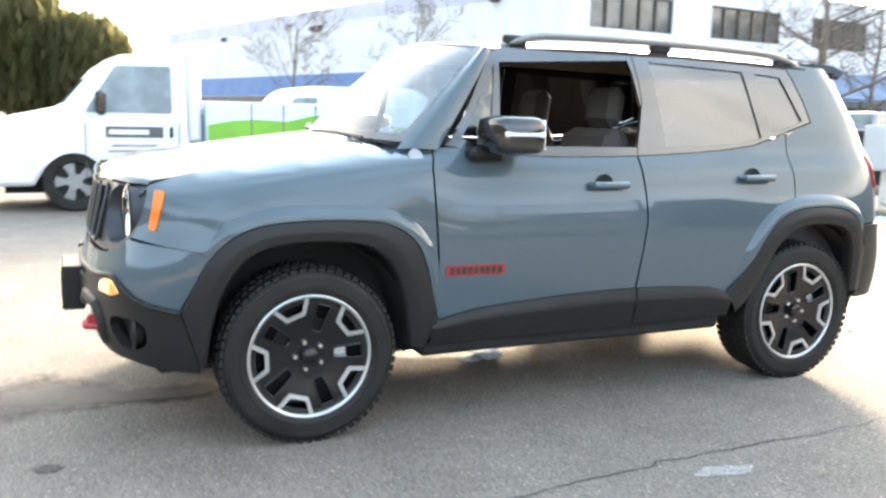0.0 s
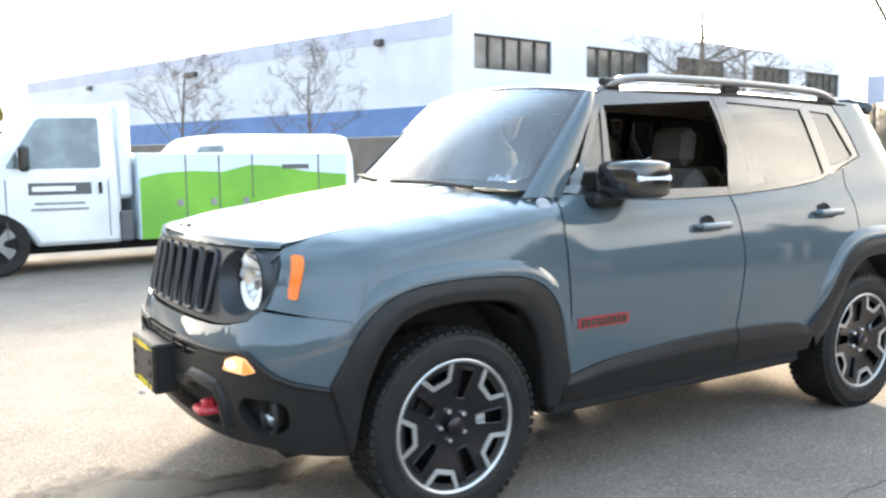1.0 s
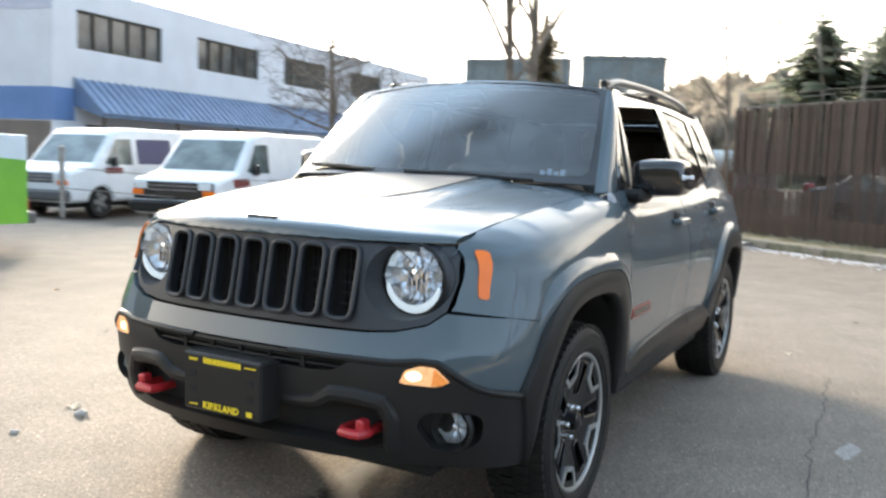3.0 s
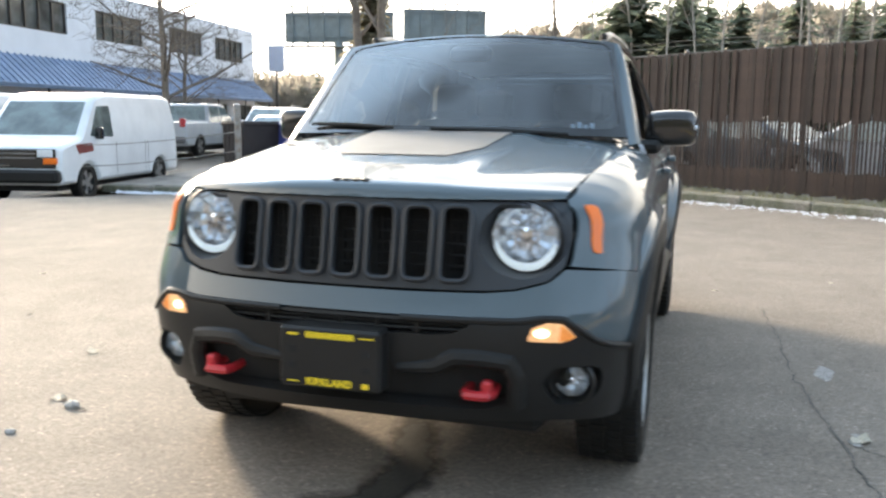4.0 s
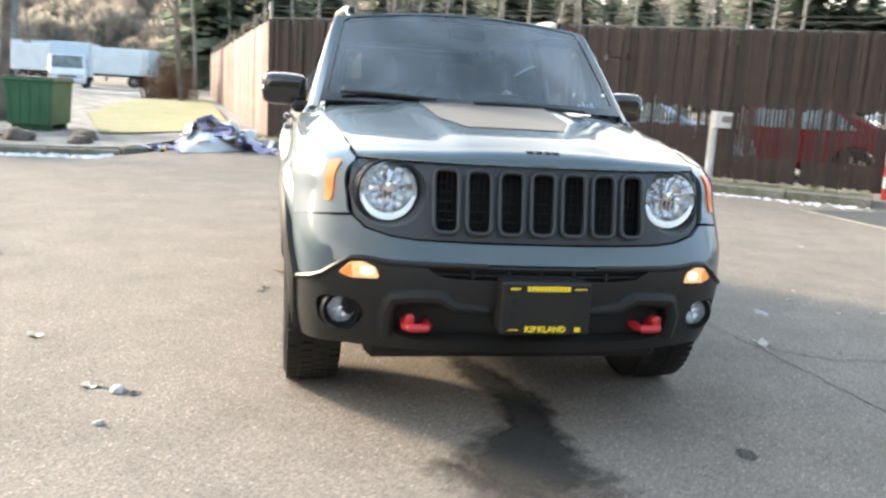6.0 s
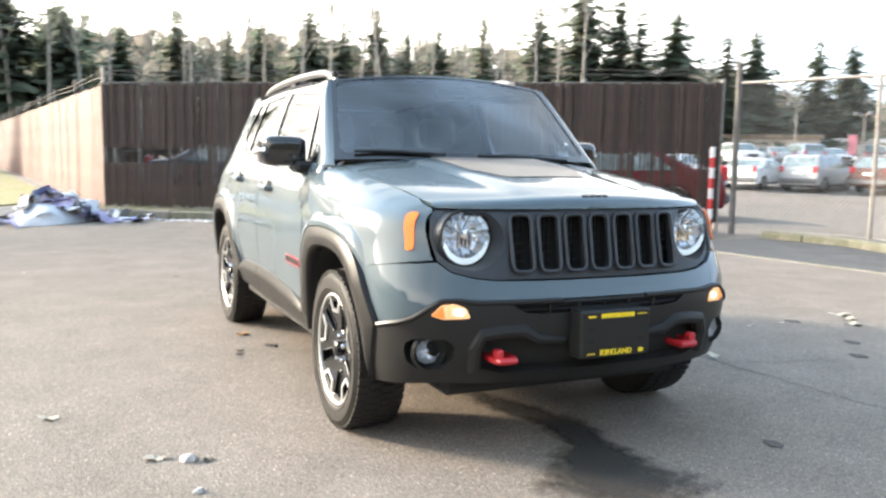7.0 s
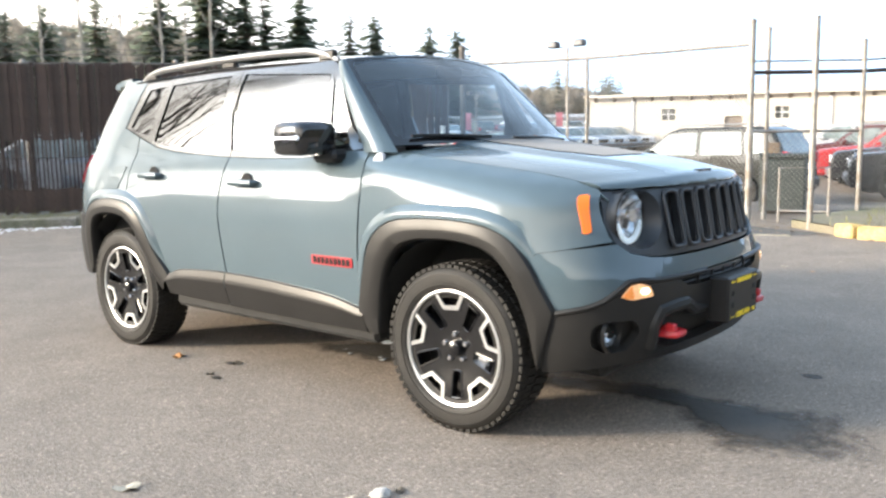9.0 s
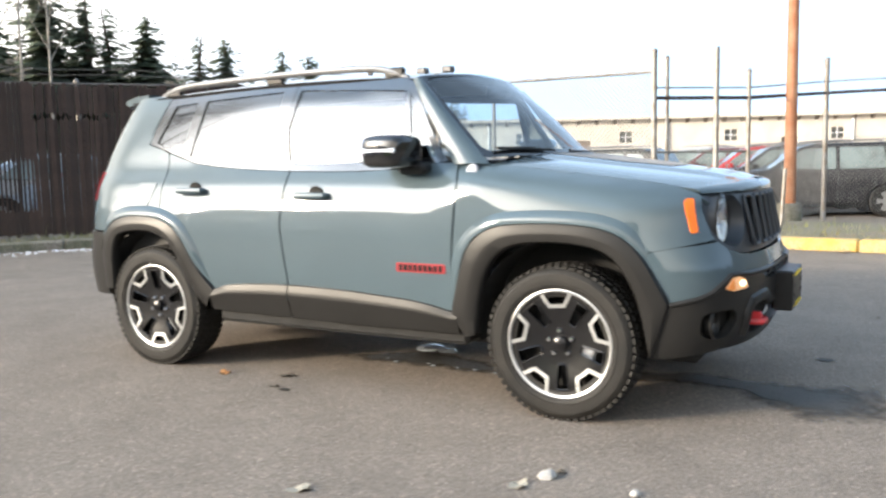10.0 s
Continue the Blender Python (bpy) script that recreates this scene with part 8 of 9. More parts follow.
for i in range(26):
    a, d = radians(rnd.uniform(160, 200)), rnd.uniform(70, 130)
    bare_tree("bare_tree", pose(d * math.cos(a), d * math.sin(a), 0), rnd.uniform(7, 11), 100 + i, "grey-brown leafless tree in the distance", M_BARK, 0.5, 1, 3, 0.2, "leafless trees in the distance")
ivy = thing("ivy_conifer", pose(-46.5, -19.2, 0.0), "dull brown-green pointed conifer behind the bins", "tree")
cr, tk = conifer_meshes(10.9, 3.0, 71, M_NEEDLE_BROWN, 0.03, 2.0)
part("trunk", tk, None, ivy)
part("crown", cr, None, ivy)
M_OLIVE = leaf_mat("olive_leaves", (0.12, 0.12, 0.05), (0.16, 0.14, 0.07), 0.8, 10)
OLIVES = [round_crown(10, 3.6, 1300 + i, 4200, 0.42) for i in range(2)]
OLIVES = [g.mesh("crown", M_OLIVE, 0, False) for g in OLIVES]
OLIVE_TRUNK = Geo().tube([(0, 0, 0), (0.1, 0.05, 3), (0.0, 0.1, 6.5)], [0.3, 0.22, 0.08], 8).mesh("trunk", M_BARK)
for i, (x, y, h) in enumerate([(3.8, -36.5, 6.6), (1.2, -35.5, 5.4), (6.4, -37.5, 7.4), (9.2, -36.5, 8.0), (12.0, -37, 8.4)]):
    ob = thing("evergreen_tree", pose(x, y, 0, 0, 0, 70 * i), "olive-green leafy evergreen beyond the service truck", "tree", "evergreens beyond the truck")
    ob.scale = (h / 10, h / 10, h / 10)
    part("trunk", OLIVE_TRUNK, None, ob)
    part("crown", OLIVES[i % 2], None, ob)
shr = Geo()
for i in range(420):
    a, r_ = rnd.uniform(0, 6.28), rnd.uniform(0, 1)
    p = Vector((-36 + 3.5 * r_ * math.cos(a), -5.8 + 1.2 * r_ * math.sin(a), 0.1))
    shr.tube([p, p + Vector((rnd.uniform(-0.3, 0.3), rnd.uniform(-0.3, 0.3), rnd.uniform(0.7, 2.0)))], [0.014, 0.005], 3)
solid("shrub_thicket", shr, M_SHRUB, "rust-brown leafless shrub thicket", "shrubs", kind="stuff", angle=0, fix=False)

# ---- billboards ----
M_BOARD = mat("billboard_back", (0.20, 0.24, 0.25), 0.6, metal=0.3, var=0.15, scale=1, bump=0.05)
def billboard(x0, y0, x1, y1, z0, z1):
    b = thing("billboard", pose(x0, y0, 0, 0, 0, math.degrees(math.atan2(y1 - y0, x1 - x0))), "billboard seen from behind on a steel frame", "billboard")
    L = math.hypot(x1 - x0, y1 - y0)
    part("panel", Geo().box(0, L, -0.6, -0.4, z0, z1, 0.03), M_BOARD, b)
    for k in range(7):
        x = L * (k + 0.5) / 7
        part("upright", Geo().box(x - 0.09, x + 0.09, -0.4, -0.2, z0 - 0.5, z1 + 0.7), M_BOARD, b)
    for z in (z0 - 0.4, z0 + 0.6, z1 - 0.3, z1 + 0.6):
        part("walkway_rail", Geo().box(-0.3, L + 0.3, -0.2, -0.08, z - 0.06, z + 0.06), M_BOARD, b)
    part("column", Geo().tube([(L / 2, -0.3, 0), (L / 2, -0.3, z0)], 0.5, 14), M_BOARD, b)
    part("walkway", Geo().box(-0.5, L + 0.5, -0.2, 0.9, z0 - 0.55, z0 - 0.42), M_BOARD, b)


billboard(-82.6, -31.2, -80.4, -42.9, 9.6, 12.8)
billboard(-87.0, -22.0, -83.4, -30.2, 9.6, 13.2)
st = thing("street_sign", pose(-50, -27.8, 0), "small square sign on a tall pole", "sign")
part("pole", Geo().tube([(0, 0, 0), (0, 0, 6.2)], 0.09, 8), M_FRAME, st)
part("panel", Geo().box(-0.1, 0.1, -0.6, 0.6, 4.6, 6.4, 0.03), M_LAV, st)

# ---- behind the western kerb: bins, cabinet, rocks, rubbish ----
M_BIN_BLUE = mat("bin_blue", (0.04, 0.06, 0.26), 0.5, var=0.15, scale=2, bump=0.08)
M_BIN_GREEN = mat("bin_green", (0.025, 0.12, 0.055), 0.5, var=0.15, scale=2, bump=0.08)
M_BIN_DARK = mat("bin_brown", (0.03, 0.022, 0.022), 0.6, var=0.15, scale=2, bump=0.08)
M_CABINET = mat("cabinet_grey", (0.52, 0.54, 0.55), 0.5, var=0.08, scale=3, bump=0.03)
M_ROCK = mat("rock", (0.16, 0.125, 0.10), 0.9, var=0.3, scale=3, fine=30, bump=0.5)


def skip(name, m, L, W, H, material, label):
    b = thing(name, m, label, "bin")
    g = Geo().prism([(-L / 2 + 0.06, 0.12), (L / 2 - 0.06, 0.12), (L / 2, H), (-L / 2, H)], -W / 2, W / 2)
    part("body", g, material, b)
    part("rim", Geo().box(-L / 2 - 0.03, L / 2 + 0.03, -W / 2 - 0.03, W / 2 + 0.03, H - 0.02, H + 0.05, 0.015), material, b)
    for k in range(5):
        x = -L / 2 + L * (k + 0.5) / 5
        for s in (1, -1):
            part("rib", Geo().box(x - 0.025, x + 0.025, s * W / 2 - 0.02, s * W / 2 + 0.02, 0.14, H), material, b)
    for s in (1, -1):
        part("lid", Geo().box(-L / 2, L / 2, min(0, s * W / 2), max(0, s * W / 2), H + 0.05, H + 0.08, 0.01), M_BIN_DARK, b)
        part("foot", Geo().box(-L / 2 + 0.1, L / 2 - 0.1, s * (W / 2 - 0.15) - 0.05, s * (W / 2 - 0.15) + 0.05, 0, 0.13), material, b)


skip("green_skip", pose(-14.7, -5.95, 0.14, 0, 0, 84), 0.98, 1.2, 1.02, M_BIN_GREEN, "green steel waste skip with closed lids")
skip("blue_skip", pose(-15.2, -8.65, 0.14, 0, 0, 62), 1.25, 1.2, 1.20, M_BIN_BLUE, "blue steel waste skip with a white notice")
skip("dark_skip", pose(-14.6, -9.75, 0.14, 0, 0, 62), 1.0, 1.1, 1.20, M_BIN_DARK, "dark brown waste skip")
solid("notice", Geo().box(-0.01, 0.01, -0.17, 0.17, -0.2, 0.2, 0.004), M_WHITE_VAN, "white paper notice on the blue skip", "notice", pose(-14.55, -8.30, 0.95, 0, 0, -28))
cab_ = thing("utility_cabinet", pose(-11.2, -6.5, 0.14, 0, 0, 24), "grey utility cabinet on a white post", "cabinet")
part("post", Geo().box(-0.09, 0.09, -0.12, 0.12, 0, 0.62, 0.02), M_WHITE_OLD, cab_)
part("box", Geo().box(-0.22, 0.22, -0.42, 0.42, 0.60, 1.40, 0.015), M_CABINET, cab_)
part("door", Geo().box(0.218, 0.235, -0.38, 0.38, 0.65, 1.35, 0.008), M_CABINET, cab_)
part("hasp", Geo().box(0.233, 0.25, 0.0, 0.14, 0.98, 1.0, 0.004), M_BUMPER, cab_)
pal = thing("pallet", pose(-12.9, -8.6, 0.14, 0, 0, 65), "grey timber pallet on the gravel", "pallet")
for k in range(6):
    part("board", Geo().box(-0.55, 0.55, -0.5 + k * 0.19, -0.38 + k * 0.19, 0.12, 0.145, 0.004), M_WOOD_POST, pal)
for x in (-0.5, 0, 0.5):
    part("bearer", Geo().box(x - 0.05, x + 0.05, -0.5, 0.57, 0.0, 0.12), M_WOOD_POST, pal)


def rock(name, x, y, z, r, seed, label, material=M_ROCK, cat="rock", group="", flat_=0.7):
    bm = bmesh.new()
    bmesh.ops.create_icosphere(bm, subdivisions=3, radius=r)
    for v in bm.verts:
        k = 1 + 0.35 * noise.noise(v.co / r * 1.3 + Vector((seed, 0, 0))) + 0.12 * noise.noise(v.co / r * 4 + Vector((0, seed, 0)))
        v.co = Vector((v.co.x * k * 1.2, v.co.y * k, max(-0.3 * r, v.co.z * k * flat_)))
    me = bpy.data.meshes.new(name)
    bm.to_mesh(me)
    bm.free()
    me.materials.append(material)
    me.shade_smooth()
    me.set_sharp_from_angle(angle=radians(40))
    ob = new(name, me)
    ob.matrix_world = pose(x, y, z + 0.25 * r, 0, 0, seed * 70)
    return tagged(ob, label, cat, group)


rock("boulder", -11.6, -5.55, 0.12, 0.24, 1, "brown boulder behind the kerb", group="boulders behind the kerb")
rock("boulder", -11.4, -4.45, 0.12, 0.19, 2, "brown boulder behind the kerb", group="boulders behind the kerb")
rock("boulder", -12.5, -4.6, 0.12, 0.22, 3, "brown boulder behind the kerb", group="boulders behind the kerb")
rock("boulder", -12.1, -5.8, 0.12, 0.17, 4, "brown boulder behind the kerb", group="boulders behind the kerb")
# cable barrier along the kerb
bar = thing("cable_barrier", pose(0, 0, 0), "two sagging steel cables on galvanised posts", "barrier")
bp = [(-5.5, -10.9), (-8.0, -8.9), (-11.6, -8.4)]
post(bar, -11.6, -8.4, 1.75, 0.07)
post(bar, -6.2, -12.0, 1.3, 0.05)
for z in (0.95, 0.55):
    part("cable", Geo().tube([(-11.6 + 5.4 * t, -8.4 - 3.6 * t, z - 0.6 * t * (1 - t) + 0.25 * (1 - t)) for t in [k / 12 for k in range(13)]], 0.010, 6), M_GALV, bar)

# rubbish heap: crumpled sheets
M_SHEET_W = mat("plaster_scrap", (0.60, 0.61, 0.64), 0.8, var=0.12, scale=4, bump=0.2)
M_SHEET_B = mat("blue_tarp", (0.25, 0.30, 0.55), 0.55, var=0.2, scale=4, bump=0.2)
M_SHEET_P = mat("violet_scrap", (0.42, 0.38, 0.55), 0.6, var=0.2, scale=4, bump=0.2)
M_CARD = mat("wet_card", (0.26, 0.20, 0.14), 0.9, var=0.2, scale=4, bump=0.2)
rnd = random.Random(9)
for i in range(46):
    t = rnd.gauss(0, 0.45)
    s = rnd.gauss(0, 0.26)
    base = Vector((-10.75, -2.05, 0)) + Vector((0.10, 1.0, 0)) * t * 1.15 + Vector((1, 0, 0)) * s
    hgt = max(0.02, 0.60 * math.exp(-(t / 0.55) ** 2 - (s / 0.4) ** 2) * rnd.uniform(0.3, 1.0))
    w, l = rnd.uniform(0.15, 0.42), rnd.uniform(0.2, 0.55)
    g = Geo()
    n = 5
    sd = rnd.uniform(0, 50)
    for a in range(n):
        for b in range(n):
            x, y = (a / (n - 1) - 0.5) * w, (b / (n - 1) - 0.5) * l
            g.v.append((x, y, 0.16 * noise.noise(Vector((x * 5 + sd, y * 5, sd))) ))
    for a in range(n - 1):
        for b in range(n - 1):
            g.f.append((a * n + b, (a + 1) * n + b, (a + 1) * n + b + 1, a * n + b + 1))
    k = len(g.v)
    g.v += [(x, y, z - 0.012) for x, y, z in g.v]
    g.f += [tuple(reversed([q + k for q in f])) for f in g.f]
    me_ = rnd.choice((M_SHEET_W, M_SHEET_W, M_SHEET_W, M_SHEET_B, M_SHEET_P, M_CARD))
    solid("rubbish_sheet", g, me_, "crumpled scrap sheet in the rubbish heap", "rubbish", pose(base.x, base.y, 0.03 + hgt, rnd.uniform(-28, 28), rnd.uniform(-28, 28), rnd.uniform(0, 360)), group="rubbish heap by the kerb")
core = rock("rubbish_core", -10.75, -2.05, -0.05, 0.42, 6, "heap of wet rubble under the scrap sheets", M_SHEET_W, "rubbish", flat_=0.6)
core.scale = (1.0, 1.6, 1.0)

# ---- on the asphalt: stains, cracks, stones, leaves ----
def blot(name, pts, label, material, z=0.004, seed=0):
    """An uneven flat patch round a line of (x, y, half width)."""
    left, right = [], []
    fine = []
    for (x0, y0, w0), (x1, y1, w1) in zip(pts, pts[1:]):
        n = max(2, int(math.hypot(x1 - x0, y1 - y0) / 0.05))
        fine += [(x0 + (x1 - x0) * k / n, y0 + (y1 - y0) * k / n, w0 + (w1 - w0) * k / n) for k in range(n)]
    fine.append(pts[-1])
    for i, (x, y, w) in enumerate(fine):
        a, b = fine[max(0, i - 1)], fine[min(len(fine) - 1, i + 1)]
        d = Vector((b[0] - a[0], b[1] - a[1])).normalized()
        k1 = w * (1 + 0.55 * noise.noise(Vector((x * 6, y * 6, seed))) + 0.3 * noise.noise(Vector((x * 17, y * 17, seed))))
        k2 = w * (1 + 0.55 * noise.noise(Vector((x * 6, y * 6, seed + 9))) + 0.3 * noise.noise(Vector((x * 17, y * 17, seed + 9))))
        left.append((x - d.y * k1, y + d.x * k1))
        right.append((x + d.y * k2, y - d.x * k2))
    g = Geo()
    n = len(left)
    g.add([(x, y, z) for x, y in left] + [(x, y, z) for x, y in right], [(i, i + 1, n + i + 1, n + i) for i in range(n - 1)])
    return solid(name, g, material, label, "stain", kind="structure", angle=0)


def soft_stain_mat(name, c, rough, strength=0.95):
    """Wet asphalt that soaks away towards the stain's rim."""
    m = asphalt_mat(name, c, True)
    n, l = m.node_tree.nodes, m.node_tree.links
    n["Principled BSDF"].inputs["Roughness"].default_value = rough
    n["Principled BSDF"].inputs["Specular IOR Level"].default_value = 0.25
    at, no, ad, mr = n.new("ShaderNodeAttribute"), n.new("ShaderNodeTexNoise"), n.new("ShaderNodeMath"), n.new("ShaderNodeMapRange")
    at.attribute_name = "soak"
    no.inputs["Scale"].default_value, no.inputs["Detail"].default_value = 14, 8
    l.new(n["Texture Coordinate"].outputs["Object"], no.inputs["Vector"])
    l.new(at.outputs["Fac"], ad.inputs[0])
    l.new(no.outputs["Fac"], ad.inputs[1])
    mr.inputs["From Min"].default_value, mr.inputs["From Max"].default_value = 0.48, 1.12
    mr.inputs["To Max"].default_value = strength
    l.new(ad.outputs["Value"], mr.inputs["Value"])
    tr, mx = n.new("ShaderNodeBsdfTransparent"), n.new("ShaderNodeMixShader")
    l.new(mr.outputs["Result"], mx.inputs["Fac"])
    l.new(tr.outputs["BSDF"], mx.inputs[1])
    l.new(n["Principled BSDF"].outputs["BSDF"], mx.inputs[2])
    l.new(mx.outputs["Shader"], n["Material Output"].inputs["Surface"])
    return m


M_SOAK = soft_stain_mat("wet_trickle", (0.038, 0.035, 0.031), 0.6)


def soak(name, pts, label, material, z=0.004, seed=0):
    """A wet patch round a line of (x, y, half width), soaking away to its sides."""
    fine, g, fade = [], Geo(), []
    for (x0, y0, w0), (x1, y1, w1) in zip(pts, pts[1:]):
        n = max(2, int(math.hypot(x1 - x0, y1 - y0) / 0.05))
        fine += [(x0 + (x1 - x0) * k / n, y0 + (y1 - y0) * k / n, w0 + (w1 - w0) * k / n) for k in range(n)]
    fine.append(pts[-1])
    cross = [-1.5, -1.1, -0.7, -0.3, 0.3, 0.7, 1.1, 1.5]
    for i, (x, y, w) in enumerate(fine):
        a, b = fine[max(0, i - 2)], fine[min(len(fine) - 1, i + 2)]
        d = Vector((b[0] - a[0], b[1] - a[1])).normalized()
        k = w * (1 + 0.35 * noise.noise(Vector((x * 5, y * 5, seed))))
        for c in cross:
            g.v.append((x - d.y * k * c, y + d.x * k * c, z))
            fade.append(max(0.0, 1 - abs(c) / 1.5) * min(1.0, 4 * i / len(fine), 4 * (len(fine) - 1 - i) / len(fine)))
    m = len(cross)
    g.f = [(i * m + j, i * m + j + 1, (i + 1) * m + j + 1, (i + 1) * m + j) for i in range(len(fine) - 1) for j in range(m - 1)]
    ob = solid(name, g, material, label, "stain", kind="structure", angle=0)
    att = ob.data.attributes.new("soak", "FLOAT", "POINT")
    for i, f in enumerate(fade):
        att.data[i].value = f
    return ob


soak("wet_stain", [(0.9, -0.1, 0.03), (1.3, -0.02, 0.09), (1.65, 0.10, 0.08), (1.95, 0.06, 0.10), (2.2, -0.04, 0.19), (2.4, -0.10, 0.23), (2.6, -0.17, 0.17), (2.78, -0.22, 0.05)], "dark wet trickle run out from under the nose", M_SOAK, seed=2)
soak("wet_stain", [(-0.42, -0.26, 0.02), (-0.20, -0.20, 0.09), (0.05, -0.10, 0.13), (0.30, -0.12, 0.12), (0.55, -0.17, 0.09), (0.80, -0.22, 0.02)], "wet patch with melting ice under the car", M_SOAK, seed=5)
M_ICE = mat("ice_and_glint", (0.50, 0.54, 0.58), 0.18, var=0.25, scale=14, fine=90, bump=0.5, coat=0.8)
rock("ice_lump", 0.07, 0.05, 0.012, 0.075, 3, "half-melted lump of ice in the wet patch under the car", M_ICE, "ice", flat_=0.3)
rock("ice_lump", 0.18, 0.07, 0.008, 0.05, 8, "half-melted lump of ice in the wet patch under the car", M_ICE, "ice", flat_=0.25)
# small pale beads added in place of glints along the wet rim
for k in range(11):
    rock("ice_crumb", -0.14 + 0.08 * k + 0.03 * math.sin(5 * k), -0.215 + 0.03 * math.sin(2.3 * k), 0.0, 0.007 + 0.004 * (k % 3), 30 + k, "pale bead set as a glint on the wet patch's edge", M_ICE, "ice", "ice crumbs under the car", flat_=0.3)
for i, (x, y, w) in enumerate(((2.24, 0.8, 0.045), (1.2, 2.6, 0.06), (-0.2, -1.02, 0.03), (-0.38, -0.8, 0.035), (0.9, 2.9, 0.05), (2.7, 2.2, 0.05), (3.0, -1.4, 0.05), (0.2, 3.1, 0.06))):
    soak("oil_spot", [(x - w * 1.4, y, 0.005), (x - w * 0.5, y + 0.01, w * 0.6), (x + w * 0.6, y, w * 0.6), (x + w * 1.4, y, 0.005)], "small dark oil spot on the asphalt", M_SOAK, 0.0045, 20 + i)
M_CRACK = mat("crack_dark", (0.06, 0.055, 0.05), 0.9, var=0.2, bump=0.1)
for i, line in enumerate(([(-1.6, 1.50), (-0.67, 1.54), (-0.06, 1.54), (0.48, 1.59), (0.91, 1.64), (1.3, 1.67), (2.1, 1.75)], [(0.91, 1.64), (1.15, 1.95), (1.2, 2.4)])):
    line = [(x + 0.03 * noise.noise(Vector((x * 9, y * 9, 1))), y + 0.03 * noise.noise(Vector((x * 9, y * 9, 5)))) for x, y in [tuple(p) for p in resample([Vector(q) for q in line], 0.07, False)]]
    blot("asphalt_crack", [(x, y, 0.0035) for x, y in line], "thin dark crack in the asphalt", M_CRACK, 0.0035, 40 + i)
M_PATCH = asphalt_mat("asphalt_pale", (0.30, 0.285, 0.265))
for i, (x, y, w) in enumerate(((-0.1, 1.70, 0.09), (0.86, 1.70, 0.05), (0.2, 2.1, 0.06), (-1.5, 2.6, 0.12))):
    blot("pale_patch", [(x - w * 1.5, y, 0.01), (x - w * 0.5, y + 0.02, w * 0.5), (x + w * 0.6, y - 0.01, w * 0.55), (x + w * 1.5, y, 0.01)], "pale worn patch in the asphalt", M_PATCH, 0.003, 60 + i)
M_STONE = mat("pale_stone", (0.42, 0.40, 0.37), 0.85, var=0.15, scale=20, bump=0.2)
rock("stone", 1.50, -1.545, 0.0, 0.030, 11, "pale loose stone on the asphalt", M_STONE, "stone", "loose stones")
rock("stone", 1.84, -1.56, 0.0, 0.018, 12, "pale loose stone on the asphalt", M_STONE, "stone", "loose stones")
M_LEAF_O = mat("orange_leaf", (0.42, 0.20, 0.07), 0.7, var=0.2, scale=20, bump=0.1)
M_LEAF_P = mat("pale_leaf", (0.46, 0.41, 0.32), 0.8, var=0.2, scale=20, bump=0.1)
M_LEAF_D = mat("dark_leaf", (0.09, 0.07, 0.05), 0.7, var=0.2, scale=20, bump=0.1)


def leaf_mesh(name, material, seed):
    g = Geo()
    rnd_ = random.Random(seed)
    out = []
    for k in range(14):
        a = 2 * math.pi * k / 14
        r_ = (0.62 + 0.38 * abs(math.cos(2.5 * a))) * (1.0 + 0.2 * rnd_.uniform(-1, 1))
        out.append((r_ * math.cos(a), 0.7 * r_ * math.sin(a), 0.16 + 0.14 * math.sin(3 * a + seed)))
    g.add([(0, 0, 0.05)] + out, [(0, i + 1, (i + 1) % 14 + 1) for i in range(14)])
    return g.mesh(name, material, 0)


LEAVES = [leaf_mesh("leaf", M_LEAF_O, 1), leaf_mesh("leaf_b", M_LEAF_P, 2), leaf_mesh("leaf_c", M_LEAF_D, 3)]
spots = [(-0.75, -0.885, 0.055, 0), (1.44, -1.67, 0.05, 1), (0.74, -2.06, 0.05, 1), (0.16, 3.67, 0.09, 1), (0.3, 3.6, 0.08, 1), (0.46, 3.45, 0.08, 1), (-0.35, -0.77, 0.04, 2), (-0.29, -0.99, 0.03, 2), (1.53, -1.48, 0.03, 2), (0.86, 1.72, 0.06, 1)]
rnd = random.Random(31)
for i in range(110):
    a, d = rnd.uniform(0, 6.283), rnd.uniform(2.0, 9.0)
    x, y = d * math.cos(a), d * math.sin(a)
    if -2.2 < x < 2.2 and abs(y) < 1.0:
        continue
    spots.append((x, y, rnd.uniform(0.012, 0.04), rnd.choice((0, 1, 1, 1, 2, 2))))
for x, y, r_, k in spots:
    ob = new("leaf", LEAVES[k])
    ob.scale = (r_, r_, r_)
    ob.location, ob.rotation_euler = (x, y, 0.001), (0, 0, rnd.uniform(0, 6.28))
    tagged(ob, ("dry orange leaf on the asphalt", "pale dry leaf on the asphalt", "dark wet leaf on the asphalt")[k], "leaf", "fallen leaves")
# gravel grit and frost along the kerbs
grit = Geo()
for i in range(3200):
    if i < 900:
        s = rnd.uniform(0, 11)
        x, y = on_fence(s, 0.95 + abs(rnd.gauss(0, 0.22)))
    else:
        t = rnd.uniform(0, 1)
        x, y = -10.0 - 0.55 * t + abs(rnd.gauss(0, 0.25)), -10.0 + 6.3 * t
    r_ = rnd.uniform(0.008, 0.034) * (2.2 if i > 2600 else 1)
    c = Vector((x, y, 0.0))
    grit.add([c + Vector((r_, 0, 0)), c + Vector((-0.4 * r_, r_, 0)), c + Vector((-0.6 * r_, -r_, 0)), c + Vector((0, 0, r_ * rnd.uniform(0.4, 0.9)))], [(0, 1, 3), (1, 2, 3), (2, 0, 3)])
solid("frost_grit", grit, M_SNOW, "frosty grit and litter along the kerbs", "grit", kind="stuff", angle=0, fix=False)
